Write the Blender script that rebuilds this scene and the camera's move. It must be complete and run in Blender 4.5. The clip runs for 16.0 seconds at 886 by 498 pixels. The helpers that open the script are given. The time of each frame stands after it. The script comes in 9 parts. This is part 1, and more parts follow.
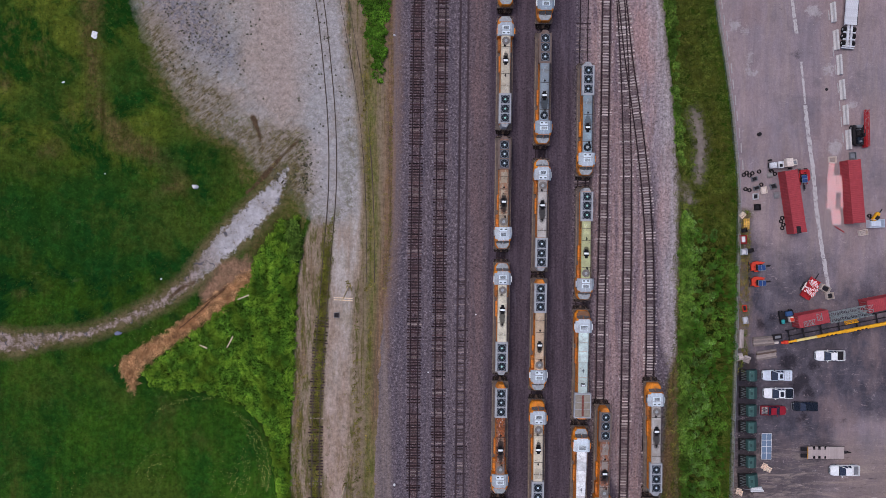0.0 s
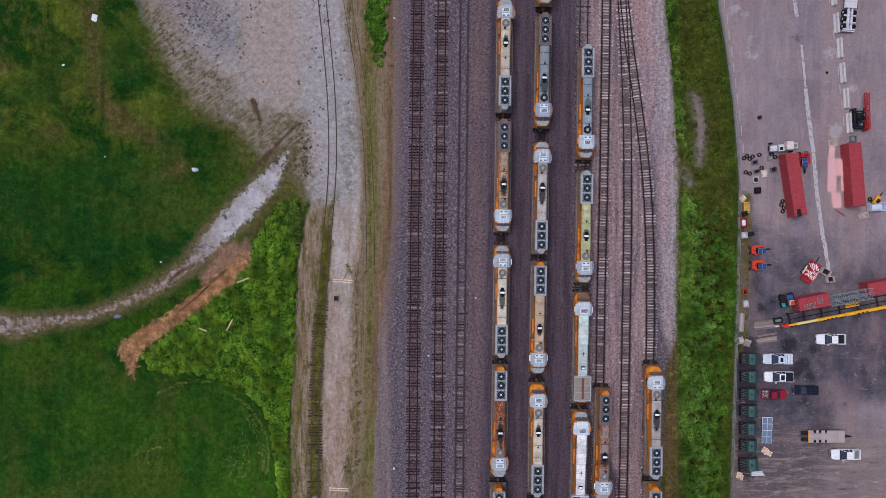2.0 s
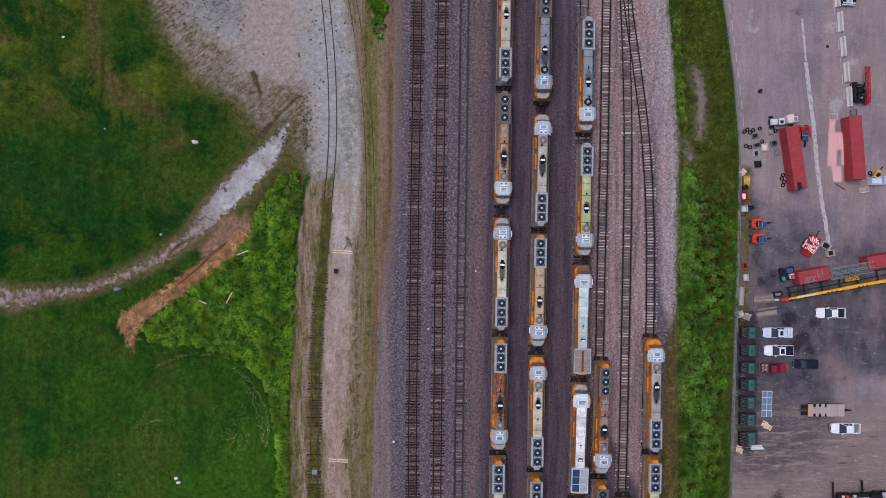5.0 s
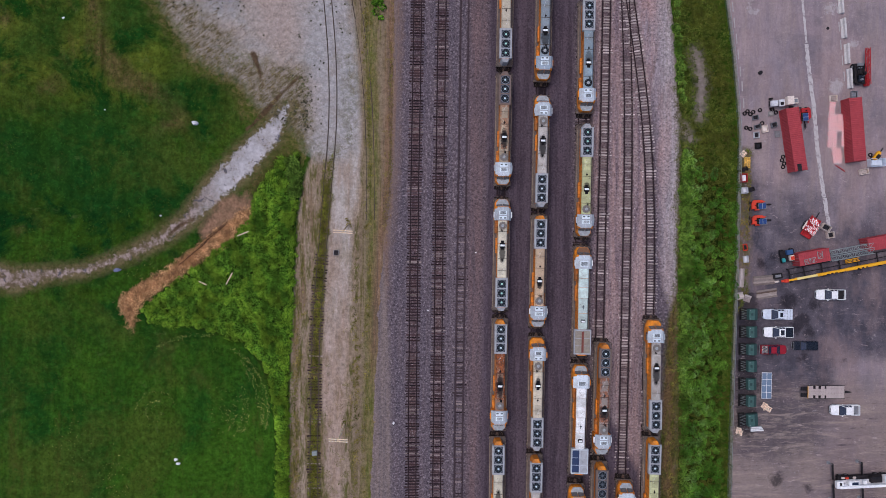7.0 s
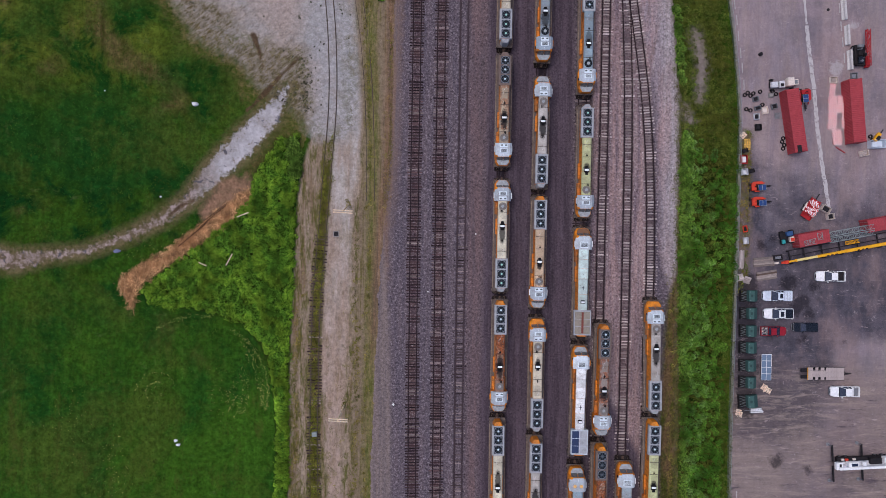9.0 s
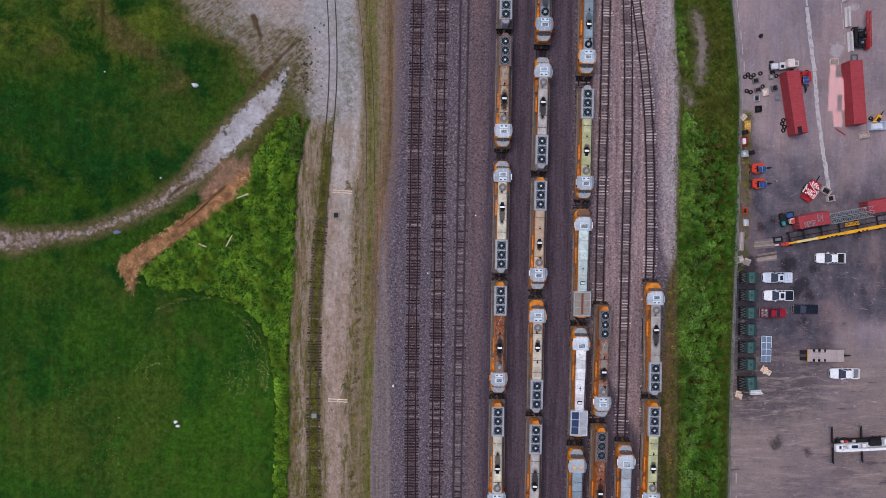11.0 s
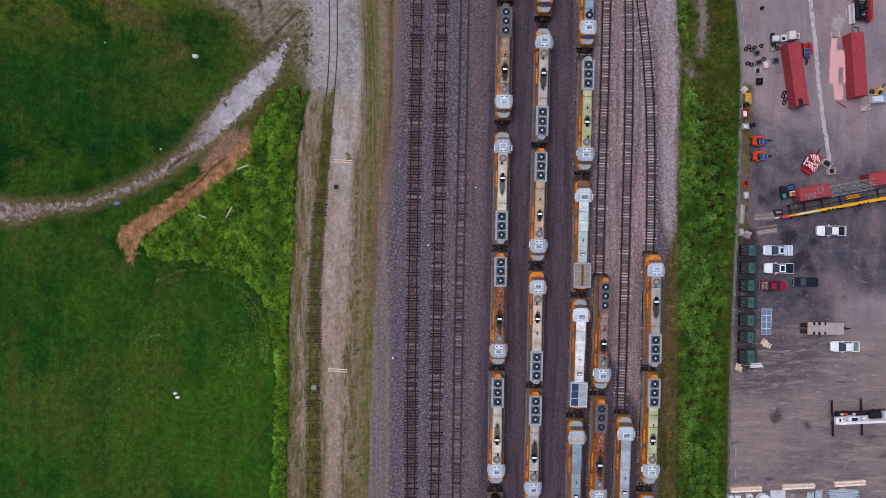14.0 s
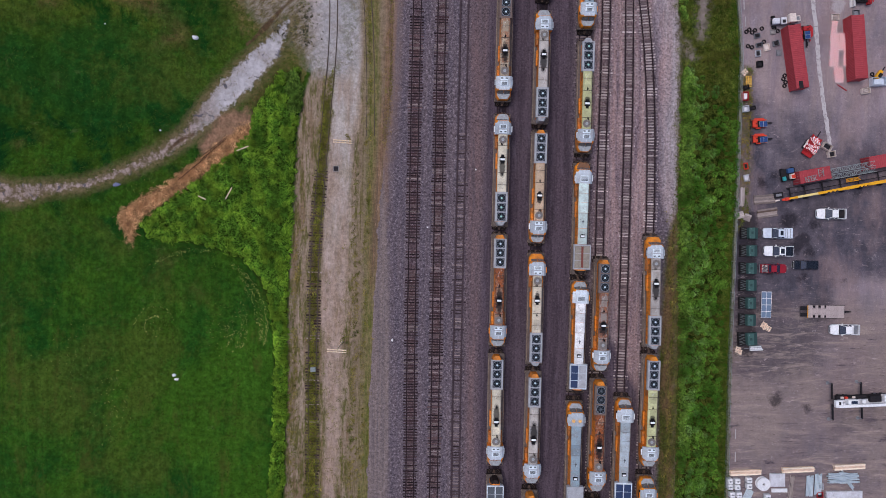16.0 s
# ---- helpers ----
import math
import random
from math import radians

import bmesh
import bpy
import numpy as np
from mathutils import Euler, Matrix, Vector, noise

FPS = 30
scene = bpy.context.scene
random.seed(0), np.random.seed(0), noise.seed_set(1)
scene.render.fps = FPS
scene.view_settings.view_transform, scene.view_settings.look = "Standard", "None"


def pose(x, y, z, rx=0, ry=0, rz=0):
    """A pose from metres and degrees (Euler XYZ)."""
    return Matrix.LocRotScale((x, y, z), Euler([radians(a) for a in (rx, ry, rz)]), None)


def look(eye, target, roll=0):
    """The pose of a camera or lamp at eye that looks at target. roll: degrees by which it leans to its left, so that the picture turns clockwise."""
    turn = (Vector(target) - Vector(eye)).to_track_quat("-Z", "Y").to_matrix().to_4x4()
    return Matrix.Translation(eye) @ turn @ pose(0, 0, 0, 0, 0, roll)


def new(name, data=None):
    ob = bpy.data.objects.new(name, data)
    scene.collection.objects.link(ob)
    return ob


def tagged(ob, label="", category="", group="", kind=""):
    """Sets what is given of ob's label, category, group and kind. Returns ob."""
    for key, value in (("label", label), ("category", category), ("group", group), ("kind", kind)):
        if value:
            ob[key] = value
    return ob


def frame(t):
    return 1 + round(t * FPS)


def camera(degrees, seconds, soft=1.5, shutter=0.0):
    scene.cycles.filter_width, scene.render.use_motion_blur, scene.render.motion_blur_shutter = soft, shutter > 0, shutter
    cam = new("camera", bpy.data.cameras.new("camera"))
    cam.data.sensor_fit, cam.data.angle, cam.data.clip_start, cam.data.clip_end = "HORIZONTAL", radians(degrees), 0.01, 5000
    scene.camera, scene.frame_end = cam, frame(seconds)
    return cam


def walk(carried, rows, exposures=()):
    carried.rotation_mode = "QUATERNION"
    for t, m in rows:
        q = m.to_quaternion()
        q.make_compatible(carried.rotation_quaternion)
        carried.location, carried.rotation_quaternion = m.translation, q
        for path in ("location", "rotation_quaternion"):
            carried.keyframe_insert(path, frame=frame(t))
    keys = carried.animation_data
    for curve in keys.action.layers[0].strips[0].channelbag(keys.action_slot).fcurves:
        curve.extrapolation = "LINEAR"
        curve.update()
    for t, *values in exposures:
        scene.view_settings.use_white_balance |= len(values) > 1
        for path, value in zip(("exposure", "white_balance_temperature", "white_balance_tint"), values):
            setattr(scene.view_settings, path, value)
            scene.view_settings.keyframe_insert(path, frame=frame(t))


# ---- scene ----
# ---- camera ----
cam = camera(71.5, 16.0, soft=0.45)
PATH = [
    (0.0, -0.326, 1.497, 120.207, -0.657, -0.190, 0.076),
    (0.5, -0.275, 0.602, 120.174, -0.603, -0.168, 0.072),
    (1.0, -0.240, -0.292, 120.146, -0.563, -0.155, 0.077),
    (1.5, -0.220, -1.182, 120.124, -0.536, -0.149, 0.088),
    (2.0, -0.211, -2.065, 120.105, -0.519, -0.148, 0.103),
    (2.5, -0.212, -2.941, 120.091, -0.509, -0.151, 0.121),
    (3.0, -0.221, -3.813, 120.080, -0.505, -0.157, 0.141),
    (3.5, -0.234, -4.683, 120.073, -0.507, -0.164, 0.162),
    (4.0, -0.251, -5.553, 120.069, -0.511, -0.172, 0.183),
    (6.5, -0.318, -9.944, 120.085, -0.564, -0.202, 0.272),
    (7.0, -0.319, -10.829, 120.093, -0.577, -0.204, 0.286),
    (7.5, -0.315, -11.713, 120.102, -0.592, -0.205, 0.298),
    (8.0, -0.307, -12.595, 120.111, -0.606, -0.203, 0.310),
    (8.5, -0.294, -13.473, 120.120, -0.622, -0.201, 0.321),
    (9.0, -0.278, -14.345, 120.130, -0.638, -0.198, 0.332),
    (11.5, -0.185, -18.654, 120.162, -0.725, -0.173, 0.399),
    (12.0, -0.171, -19.520, 120.163, -0.742, -0.168, 0.417),
    (12.5, -0.159, -20.396, 120.162, -0.757, -0.164, 0.439),
    (13.0, -0.150, -21.284, 120.158, -0.769, -0.160, 0.463),
    (13.5, -0.142, -22.188, 120.151, -0.776, -0.156, 0.490),
    (14.0, -0.131, -23.108, 120.140, -0.779, -0.152, 0.520),
    (14.5, -0.116, -24.038, 120.126, -0.774, -0.148, 0.554),
    (15.0, -0.090, -24.972, 120.107, -0.760, -0.144, 0.590),
    (15.5, -0.048, -25.894, 120.084, -0.733, -0.139, 0.629),
    (16.0, 0.021, -26.780, 120.057, -0.692, -0.132, 0.670),
]
walk(cam, [(t, pose(x, y, z, rx, ry, rz)) for t, x, y, z, rx, ry, rz in PATH], exposures=[(0.0, 0.04, 6250, 15), (16.0, 0.07, 6250, 15)])

# ---- world and light: dim even sky after sunset-side haze, broad soft sun from the west ----
world = bpy.data.worlds.new("overcast_sky")
scene.world = world
world.use_nodes = True
wt = world.node_tree
sky = wt.nodes.new("ShaderNodeTexSky")
sky.sky_type, sky.sun_disc = "NISHITA", False
sky.sun_elevation, sky.sun_rotation = radians(70), radians(-60)
sky.air_density, sky.dust_density, sky.ozone_density = 1.0, 3.0, 1.0
wt.links.new(sky.outputs[0], wt.nodes["Background"].inputs[0])
wt.nodes["Background"].inputs[1].default_value = 0.11
sun_data = bpy.data.lights.new("sun", "SUN")
sun_data.energy, sun_data.angle, sun_data.color = 1.1, radians(32), (1.0, 0.95, 0.94)
sun = new("sun", sun_data)
sun.matrix_world = look((-25, 14.5, 80), (0, 0, 0))

# ---- materials ----
def srgb(r, g, b, gain=1.25):
    """A linear base colour from eight-bit values."""
    return tuple(min(0.9, ((c / 255 + 0.055) / 1.055) ** 2.4 * gain if c > 10 else c / 255 / 12.92 * gain) for c in (r, g, b)) + (1.0,)


class Mat:
    """A node material in the making: each method adds a node and gives its socket."""

    def __init__(self, name, rough=0.85, metal=0.0, gloss=None):
        self.m = bpy.data.materials.new(name)
        self.m.use_nodes = True
        self.t = self.m.node_tree
        self.b = self.t.nodes["Principled BSDF"]
        self.b.inputs["Roughness"].default_value = rough
        self.b.inputs["Metallic"].default_value = metal
        self.b.inputs["Specular IOR Level"].default_value = gloss if gloss is not None else (0.4 if rough < 0.5 else 0.12)
        self.tc = self.t.nodes.new("ShaderNodeTexCoord")
        self.co = self.tc.outputs["Object"]

    def put(self, sock, v):
        if isinstance(v, bpy.types.NodeSocket):
            self.t.links.new(v, sock)
        else:
            sock.default_value = v

    def noise(self, scale, detail=4.0, rough=0.6, vec=None, warp=0.0):
        n = self.t.nodes.new("ShaderNodeTexNoise")
        self.put(n.inputs["Vector"], vec or self.co)
        n.inputs["Scale"].default_value, n.inputs["Detail"].default_value = scale, detail
        n.inputs["Roughness"].default_value, n.inputs["Distortion"].default_value = rough, warp
        return n.outputs["Fac"]

    def cells(self, scale, vec=None, out="Color", feature="F1"):
        n = self.t.nodes.new("ShaderNodeTexVoronoi")
        n.feature = feature
        self.put(n.inputs["Vector"], vec or self.co)
        n.inputs["Scale"].default_value = scale
        return n.outputs[out]

    def scaled(self, sx, sy, sz=1.0, move=(0, 0, 0), turn=0.0):
        n = self.t.nodes.new("ShaderNodeMapping")
        self.put(n.inputs["Vector"], self.co)
        n.inputs["Scale"].default_value, n.inputs["Location"].default_value = (sx, sy, sz), move
        if turn:
            n.vector_type = "TEXTURE"
            n.inputs["Scale"].default_value = (1 / sx, 1 / sy, 1 / sz)
            n.inputs["Rotation"].default_value = (0, 0, radians(turn))
        return n.outputs[0]

    def axis(self, i, vec=None):
        n = self.t.nodes.new("ShaderNodeSeparateXYZ")
        self.put(n.inputs[0], vec or self.co)
        return n.outputs[i]

    def mix(self, fac, a, b):
        n = self.t.nodes.new("ShaderNodeMix")
        n.data_type = "RGBA"
        self.put(n.inputs[0], fac), self.put(n.inputs[6], a), self.put(n.inputs[7], b)
        return n.outputs[2]

    def mul(self, fac, a, b):
        n = self.t.nodes.new("ShaderNodeMix")
        n.data_type, n.blend_type = "RGBA", "MULTIPLY"
        self.put(n.inputs[0], fac), self.put(n.inputs[6], a), self.put(n.inputs[7], b)
        return n.outputs[2]

    def ramp(self, v, lo, hi, a=0.0, b=1.0):
        n = self.t.nodes.new("ShaderNodeMapRange")
        self.put(n.inputs[0], v)
        for i, x in enumerate((lo, hi, a, b)):
            n.inputs[1 + i].default_value = x
        return n.outputs[0]

    def calc(self, op, a, b=0.0):
        n = self.t.nodes.new("ShaderNodeMath")
        n.operation = op
        self.put(n.inputs[0], a), self.put(n.inputs[1], b)
        return n.outputs[0]

    def attr(self, name):
        n = self.t.nodes.new("ShaderNodeAttribute")
        n.attribute_name = name
        return n.outputs["Fac"]

    def chance(self):
        return self.t.nodes.new("ShaderNodeObjectInfo").outputs["Random"]

    def island(self):
        return self.t.nodes.new("ShaderNodeNewGeometry").outputs["Random Per Island"]

    def tone(self, color, v, lo=0.75, hi=1.25):
        """The colour made lighter and darker by v (0 to 1)."""
        n = self.t.nodes.new("ShaderNodeVectorMath")
        n.operation = "SCALE"
        self.put(n.inputs[0], color if isinstance(color, bpy.types.NodeSocket) else color[:3])
        self.put(n.inputs["Scale"], self.ramp(v, 0.3, 0.7, lo, hi))
        return n.outputs[0]

    def done(self, color, bump=None, strength=0.3, distance=0.05, rough=None):
        self.put(self.b.inputs["Base Color"], color)
        if bump is not None:
            n = self.t.nodes.new("ShaderNodeBump")
            n.inputs["Strength"].default_value, n.inputs["Distance"].default_value = strength, distance
            self.put(n.inputs["Height"], bump)
            self.t.links.new(n.outputs[0], self.b.inputs["Normal"])
        if rough is not None:
            self.put(self.b.inputs["Roughness"], rough)
        return self.m


def plain(name, rgb, rough=0.6, metal=0.0, grime=0.35, scale=2.5, dirt=(70, 60, 55)):
    """Paint or plastic with patchy dirt and fine wear."""
    s = Mat(name, rough, metal)
    c = s.tone(srgb(*rgb), s.noise(scale * 6, 3), 0.88, 1.12)
    f = s.calc("MULTIPLY", s.ramp(s.noise(scale, 6, 0.7), 0.42, 0.72), grime)
    return s.done(s.mix(f, c, srgb(*dirt)), s.noise(scale * 10, 3), 0.1, 0.01, s.ramp(s.noise(scale * 3), 0.3, 0.7, rough - 0.1, min(1.0, rough + 0.15)))


# ---- shape helpers ----
def link_mesh(name, me, parent=None, label="", m=None):
    ob = new(name, me)
    if m is not None:
        ob.matrix_basis = m
    if parent is not None:
        ob.parent = parent
    if label:
        ob["label"] = label
    return ob


def to_mesh(bm, material, smooth=False):
    me = bpy.data.meshes.new("mesh")
    bmesh.ops.recalc_face_normals(bm, faces=bm.faces)
    if smooth:
        for f in bm.faces:
            f.smooth = True
    bm.to_mesh(me)
    bm.free()
    if material:
        me.materials.append(material)
    return me


def part(name, bm, material, parent, label="", m=None):
    return link_mesh(name, to_mesh(bm, material), parent, label, m)


def root(name, label, category, m=None, group="", kind=""):
    ob = tagged(new(name), label, category, group, kind)
    if m is not None:
        ob.matrix_basis = m
    return ob


def box(bm, x0, x1, y0, y1, z0, z1, bev=0.0, turn=None):
    """A block, with bevelled edges if asked."""
    r = bmesh.ops.create_cube(bm, size=1.0)
    vs = r["verts"]
    for v in vs:
        v.co = Vector(((x0 + x1) / 2 + v.co.x * (x1 - x0), (y0 + y1) / 2 + v.co.y * (y1 - y0), (z0 + z1) / 2 + v.co.z * (z1 - z0)))
    if bev > 0:
        es = list({e for v in vs for e in v.link_edges})
        out = bmesh.ops.bevel(bm, geom=es, offset=bev, segments=1, affect="EDGES", profile=0.5)
        vs = list({v for f in out["faces"] for v in f.verts} | {v for v in vs if v.is_valid})
    if turn is not None:
        for v in vs:
            v.co = turn @ v.co
    return bm


def solid(bm, rings):
    """A closed body through rings of equally many points."""
    vr = [[bm.verts.new(p) for p in ring] for ring in rings]
    n = len(vr[0])
    for a, b in zip(vr, vr[1:]):
        for i in range(n):
            bm.faces.new((a[i], a[(i + 1) % n], b[(i + 1) % n], b[i]))
    bm.faces.new(vr[0][::-1]), bm.faces.new(vr[-1])
    return bm


def prism(bm, profile, y0, y1, k0=1.0, k1=1.0):
    """A profile in x and z drawn along y; k0 and k1 narrow its ends."""
    return solid(bm, [[(x * k0, y0, z) for x, z in profile], [(x * k1, y1, z) for x, z in profile]])


def tube(bm, a, b, r, n=8, r2=None):
    a, b = Vector(a), Vector(b)
    q = (b - a).to_track_quat("Z", "Y")
    r2 = r if r2 is None else r2
    ring = [Vector((math.cos(2 * math.pi * i / n), math.sin(2 * math.pi * i / n), 0)) for i in range(n)]
    return solid(bm, [[a + q @ (v * r) for v in ring], [b + q @ (v * r2) for v in ring]])


def tube_path(bm, pts, r, n=6):
    """One bent tube through several points."""
    pts = [Vector(p) for p in pts]
    rings = []
    for i, p in enumerate(pts):
        d = pts[min(i + 1, len(pts) - 1)] - pts[max(i - 1, 0)]
        q = d.to_track_quat("Z", "Y")
        rings.append([p + q @ Vector((r * math.cos(2 * math.pi * k / n), r * math.sin(2 * math.pi * k / n), 0)) for k in range(n)])
    return solid(bm, rings)


def ring_flat(bm, c, r0, r1, z0, z1, n=20):
    """An upright ring wall with thickness."""
    x, y = c
    a = [[bm.verts.new((x + r * math.cos(2 * math.pi * i / n), y + r * math.sin(2 * math.pi * i / n), z)) for i in range(n)] for r, z in ((r0, z0), (r1, z0), (r1, z1), (r0, z1))]
    for k in range(4):
        p, q = a[k], a[(k + 1) % 4]
        for i in range(n):
            bm.faces.new((p[i], p[(i + 1) % n], q[(i + 1) % n], q[i]))
    return bm


def new_bm():
    return bmesh.new()


def raw_mesh(name, verts, faces, material, smooth=False):
    me = bpy.data.meshes.new(name)
    me.from_pydata(verts, [], faces)
    me.materials.append(material)
    if smooth:
        me.polygons.foreach_set("use_smooth", np.ones(len(me.polygons), bool))
    me.update()
    return me


# ---- plan helpers ----
def band_far(X, Y, pts):
    """Distance of every place from a polyline, and how far along it (0 to 1)."""
    best, along = np.full(X.shape, 1e9), np.zeros(X.shape)
    for i, ((ax, ay), (bx, by)) in enumerate(zip(pts, pts[1:])):
        dx, dy = bx - ax, by - ay
        k = np.clip(((X - ax) * dx + (Y - ay) * dy) / (dx * dx + dy * dy + 1e-9), 0, 1)
        d = np.hypot(X - ax - k * dx, Y - ay - k * dy)
        along = np.where(d < best, (i + k) / (len(pts) - 1), along)
        best = np.minimum(best, d)
    return best, along


def inside(X, Y, pts):
    """Signed distance to a closed outline: positive inside."""
    d, _ = band_far(X, Y, list(pts) + [pts[0]])
    odd = np.zeros(X.shape, bool)
    for (ax, ay), (bx, by) in zip(pts, list(pts[1:]) + [pts[0]]):
        cross = (ay > Y) != (by > Y)
        odd ^= cross & (X < (bx - ax) * (Y - ay) / (by - ay + 1e-9) + ax)
    return np.where(odd, d, -d)


def strip(X, Y, pts, widths):
    """Signed distance to a band of changing half width round a polyline."""
    d, k = band_far(X, Y, pts)
    return np.interp(k, np.linspace(0, 1, len(widths)), widths) - d


def across(y, line):
    """The x of a north-south line at y."""
    q = sorted((b, a) for a, b in line)
    return np.interp(y, [b for b, _ in q], [a for _, a in q])


def rough_noise(X, Y, scale, seed):
    """Smooth random relief between -1 and 1 from summed waves."""
    g = np.random.default_rng(seed)
    out = np.zeros(X.shape)
    for _ in range(14):
        a, p, k = g.uniform(0, 2 * np.pi), g.uniform(0, 2 * np.pi), g.uniform(0.5, 1.8) / scale
        out += np.sin(2 * np.pi * k * (X * math.cos(a) + Y * math.sin(a)) + p)
    return out / 5.0


def grid_mesh(name, X, Y, Z, material, fields):
    """A sheet through a grid of places, with named values on its points."""
    h, w = X.shape
    idx = np.arange(h * w).reshape(h, w)
    quads = np.stack((idx[:-1, :-1], idx[:-1, 1:], idx[1:, 1:], idx[1:, :-1]), -1).reshape(-1, 4)
    me = bpy.data.meshes.new(name)
    me.vertices.add(h * w), me.loops.add(quads.size), me.polygons.add(len(quads))
    me.vertices.foreach_set("co", np.stack((X, Y, Z), -1).astype(np.float32).ravel())
    me.loops.foreach_set("vertex_index", quads.astype(np.int32).ravel())
    me.polygons.foreach_set("loop_start", np.arange(0, quads.size, 4, dtype=np.int32))
    me.polygons.foreach_set("use_smooth", np.ones(len(quads), bool))
    for key, v in fields.items():
        me.attributes.new(key, "FLOAT", "POINT").data.foreach_set("value", np.clip(v, -6, 6).astype(np.float32).ravel())
    me.materials.append(material)
    me.update(calc_edges=True), me.validate()
    return me

# ---- plan of the ground, in metres ----
LOT = [(-59.92, 52.83), (-59.94, 48.46), (-57.77, 41.91), (-54.29, 34.25), (-50.47, 28.77), (-48.28, 24.94), (-41.69, 21.32), (-38.73, 19.79), (-37.30, 16.71), (-34.56, 14.52), (-31.26, 12.32), (-27.95, 10.12), (-27.07, 7.70), (-24.65, 5.50), (-19.80, 4.84), (-17.15, 6.83), (-15.82, 15.65), (-16.92, 26.65), (-18.90, 38.72), (-20.21, 52.94)]
CREEK = [(-30.3, 15.6), (-33.5, 10.4), (-39.3, 4.3), (-45.06, -1.48), (-49.49, -6.46), (-55.01, -10.33), (-61.64, -13.66), (-69.93, -16.65), (-76.54, -17.32), (-83.16, -18.43), (-90.87, -17.55)]
CREEK_HALF = [0.8, 2.4, 2.9, 2.5, 1.6, 1.3, 1.2, 1.0, 1.3, 2.2, 2.6]
STRAW = [(-38.13, -5.56), (-42.33, -9.32), (-47.64, -13.31), (-53.39, -17.52), (-58.70, -20.85), (-61.14, -23.06), (-60.60, -27.05)]
STRAW_HALF = [1.2, 1.6, 1.3, 1.3, 1.6, 1.9, 0.4]
DIRT = [(-38.78, -3.57), (-41.76, -4.90), (-45.42, -8.89)]
WEEDS = [(-31.27, 5.71), (-27.74, 6.26), (-28.63, -4.23), (-28.64, -10.86), (-29.32, -23.04), (-29.79, -35.26), (-30.03, -48.83), (-30.04, -50.58), (-30.04, -63.89), (-30.57, -79.47), (-33.89, -79.51), (-32.77, -68.37), (-32.38, -61.70), (-32.46, -51.71), (-32.70, -45.08), (-33.60, -39.70), (-35.30, -34.90), (-38.70, -30.70), (-43.49, -28.82), (-49.01, -27.49), (-57.62, -26.61), (-58.05, -24.39), (-52.95, -19.51), (-47.20, -15.30), (-41.89, -11.09), (-37.25, -6.45), (-37.24, -3.13), (-34.58, 1.29)]
ROAD = [(-25.92, 52.93), (-24.39, 41.99), (-23.53, 26.63), (-23.32, 12.33), (-26.86, 2.40), (-28.42, -6.44), (-28.99, -19.72), (-29.67, -33.03), (-29.92, -48.83), (-29.95, -61.67), (-30.35, -79.47), (-16.72, -79.32), (-15.79, -61.51), (-15.62, -48.84), (-15.83, -33.03), (-14.73, -17.49), (-14.17, 2.42), (-14.72, 20.05), (-16.92, 35.43), (-18.89, 52.95)]
ROAD_MID = [(-18.25, 12.34), (-18.92, 1.31), (-20.25, -13.06), (-20.48, -26.37), (-21.15, -39.70), (-21.09, -50.48), (-20.75, -63.79), (-21.71, -79.38)]
VERGE_W = [(-14.60, 52.96), (-14.90, 37.63), (-14.80, 21.16), (-14.30, 4.63), (-14.40, -11.95), (-14.60, -28.58), (-14.95, -48.84), (-15.04, -59.28), (-15.50, -79.31)]
EAST_GREEN = [(43.15, 53.12), (44.20, 42.16), (44.80, 33.37), (45.98, 20.16), (46.93, 9.13), (46.66, -0.82), (46.84, -13.00), (46.59, -28.55), (46.93, -48.84), (47.02, -60.82), (46.53, -78.65), (57.09, -78.54), (57.11, -60.71), (57.17, -48.84), (57.37, -28.55), (57.60, -12.99), (58.25, 4.73), (57.03, 22.39), (54.71, 37.79), (52.63, 53.14)]
ROAD_EAST = [(-17.46, 55.14), (-15.82, 37.63), (-14.72, 20.05), (-14.17, 2.42), (-14.95, -17.49), (-15.61, -33.03), (-15.62, -48.84), (-15.90, -61.51), (-16.65, -86.02)]
STONE_TONGUE = [(46.6, 12.2), (48.2, 9.6)]
BARE_EAST = [(49.04, 26.78), (50.40, 21.28), (50.00, 13.55)]
BARE_WEST = [(-68.47, 50.63), (-68.52, 41.88), (-67.68, 34.22), (-67.28, 27.64), (-62.58, 21.61), (-53.26, 16.68), (-51.07, 12.84), (-56.58, 10.30)]

BED_W = [(-10.33, 55.16), (-9.66, 37.64), (-9.87, 20.06), (-10.31, 2.42), (-11.85, -13.06), (-12.73, -28.58), (-13.62, -48.84), (-13.91, -61.49), (-14.32, -85.99)]
BED_E = [(42.26, 55.30), (43.87, 42.16), (45.50, 26.77), (46.59, 11.34), (46.55, -0.82), (46.39, -13.00), (46.52, -35.23), (46.60, -48.84), (46.58, -60.82), (46.31, -85.35)]
FENCE = [(52.39, 55.33), (53.79, 44.38), (55.16, 36.69), (56.55, 26.79), (57.51, 16.88), (57.99, 10.25), (57.85, -0.80), (57.60, -12.99), (57.34, -24.10), (56.99, -37.46), (56.73, -48.84), (56.63, -58.49), (56.54, -85.24)]

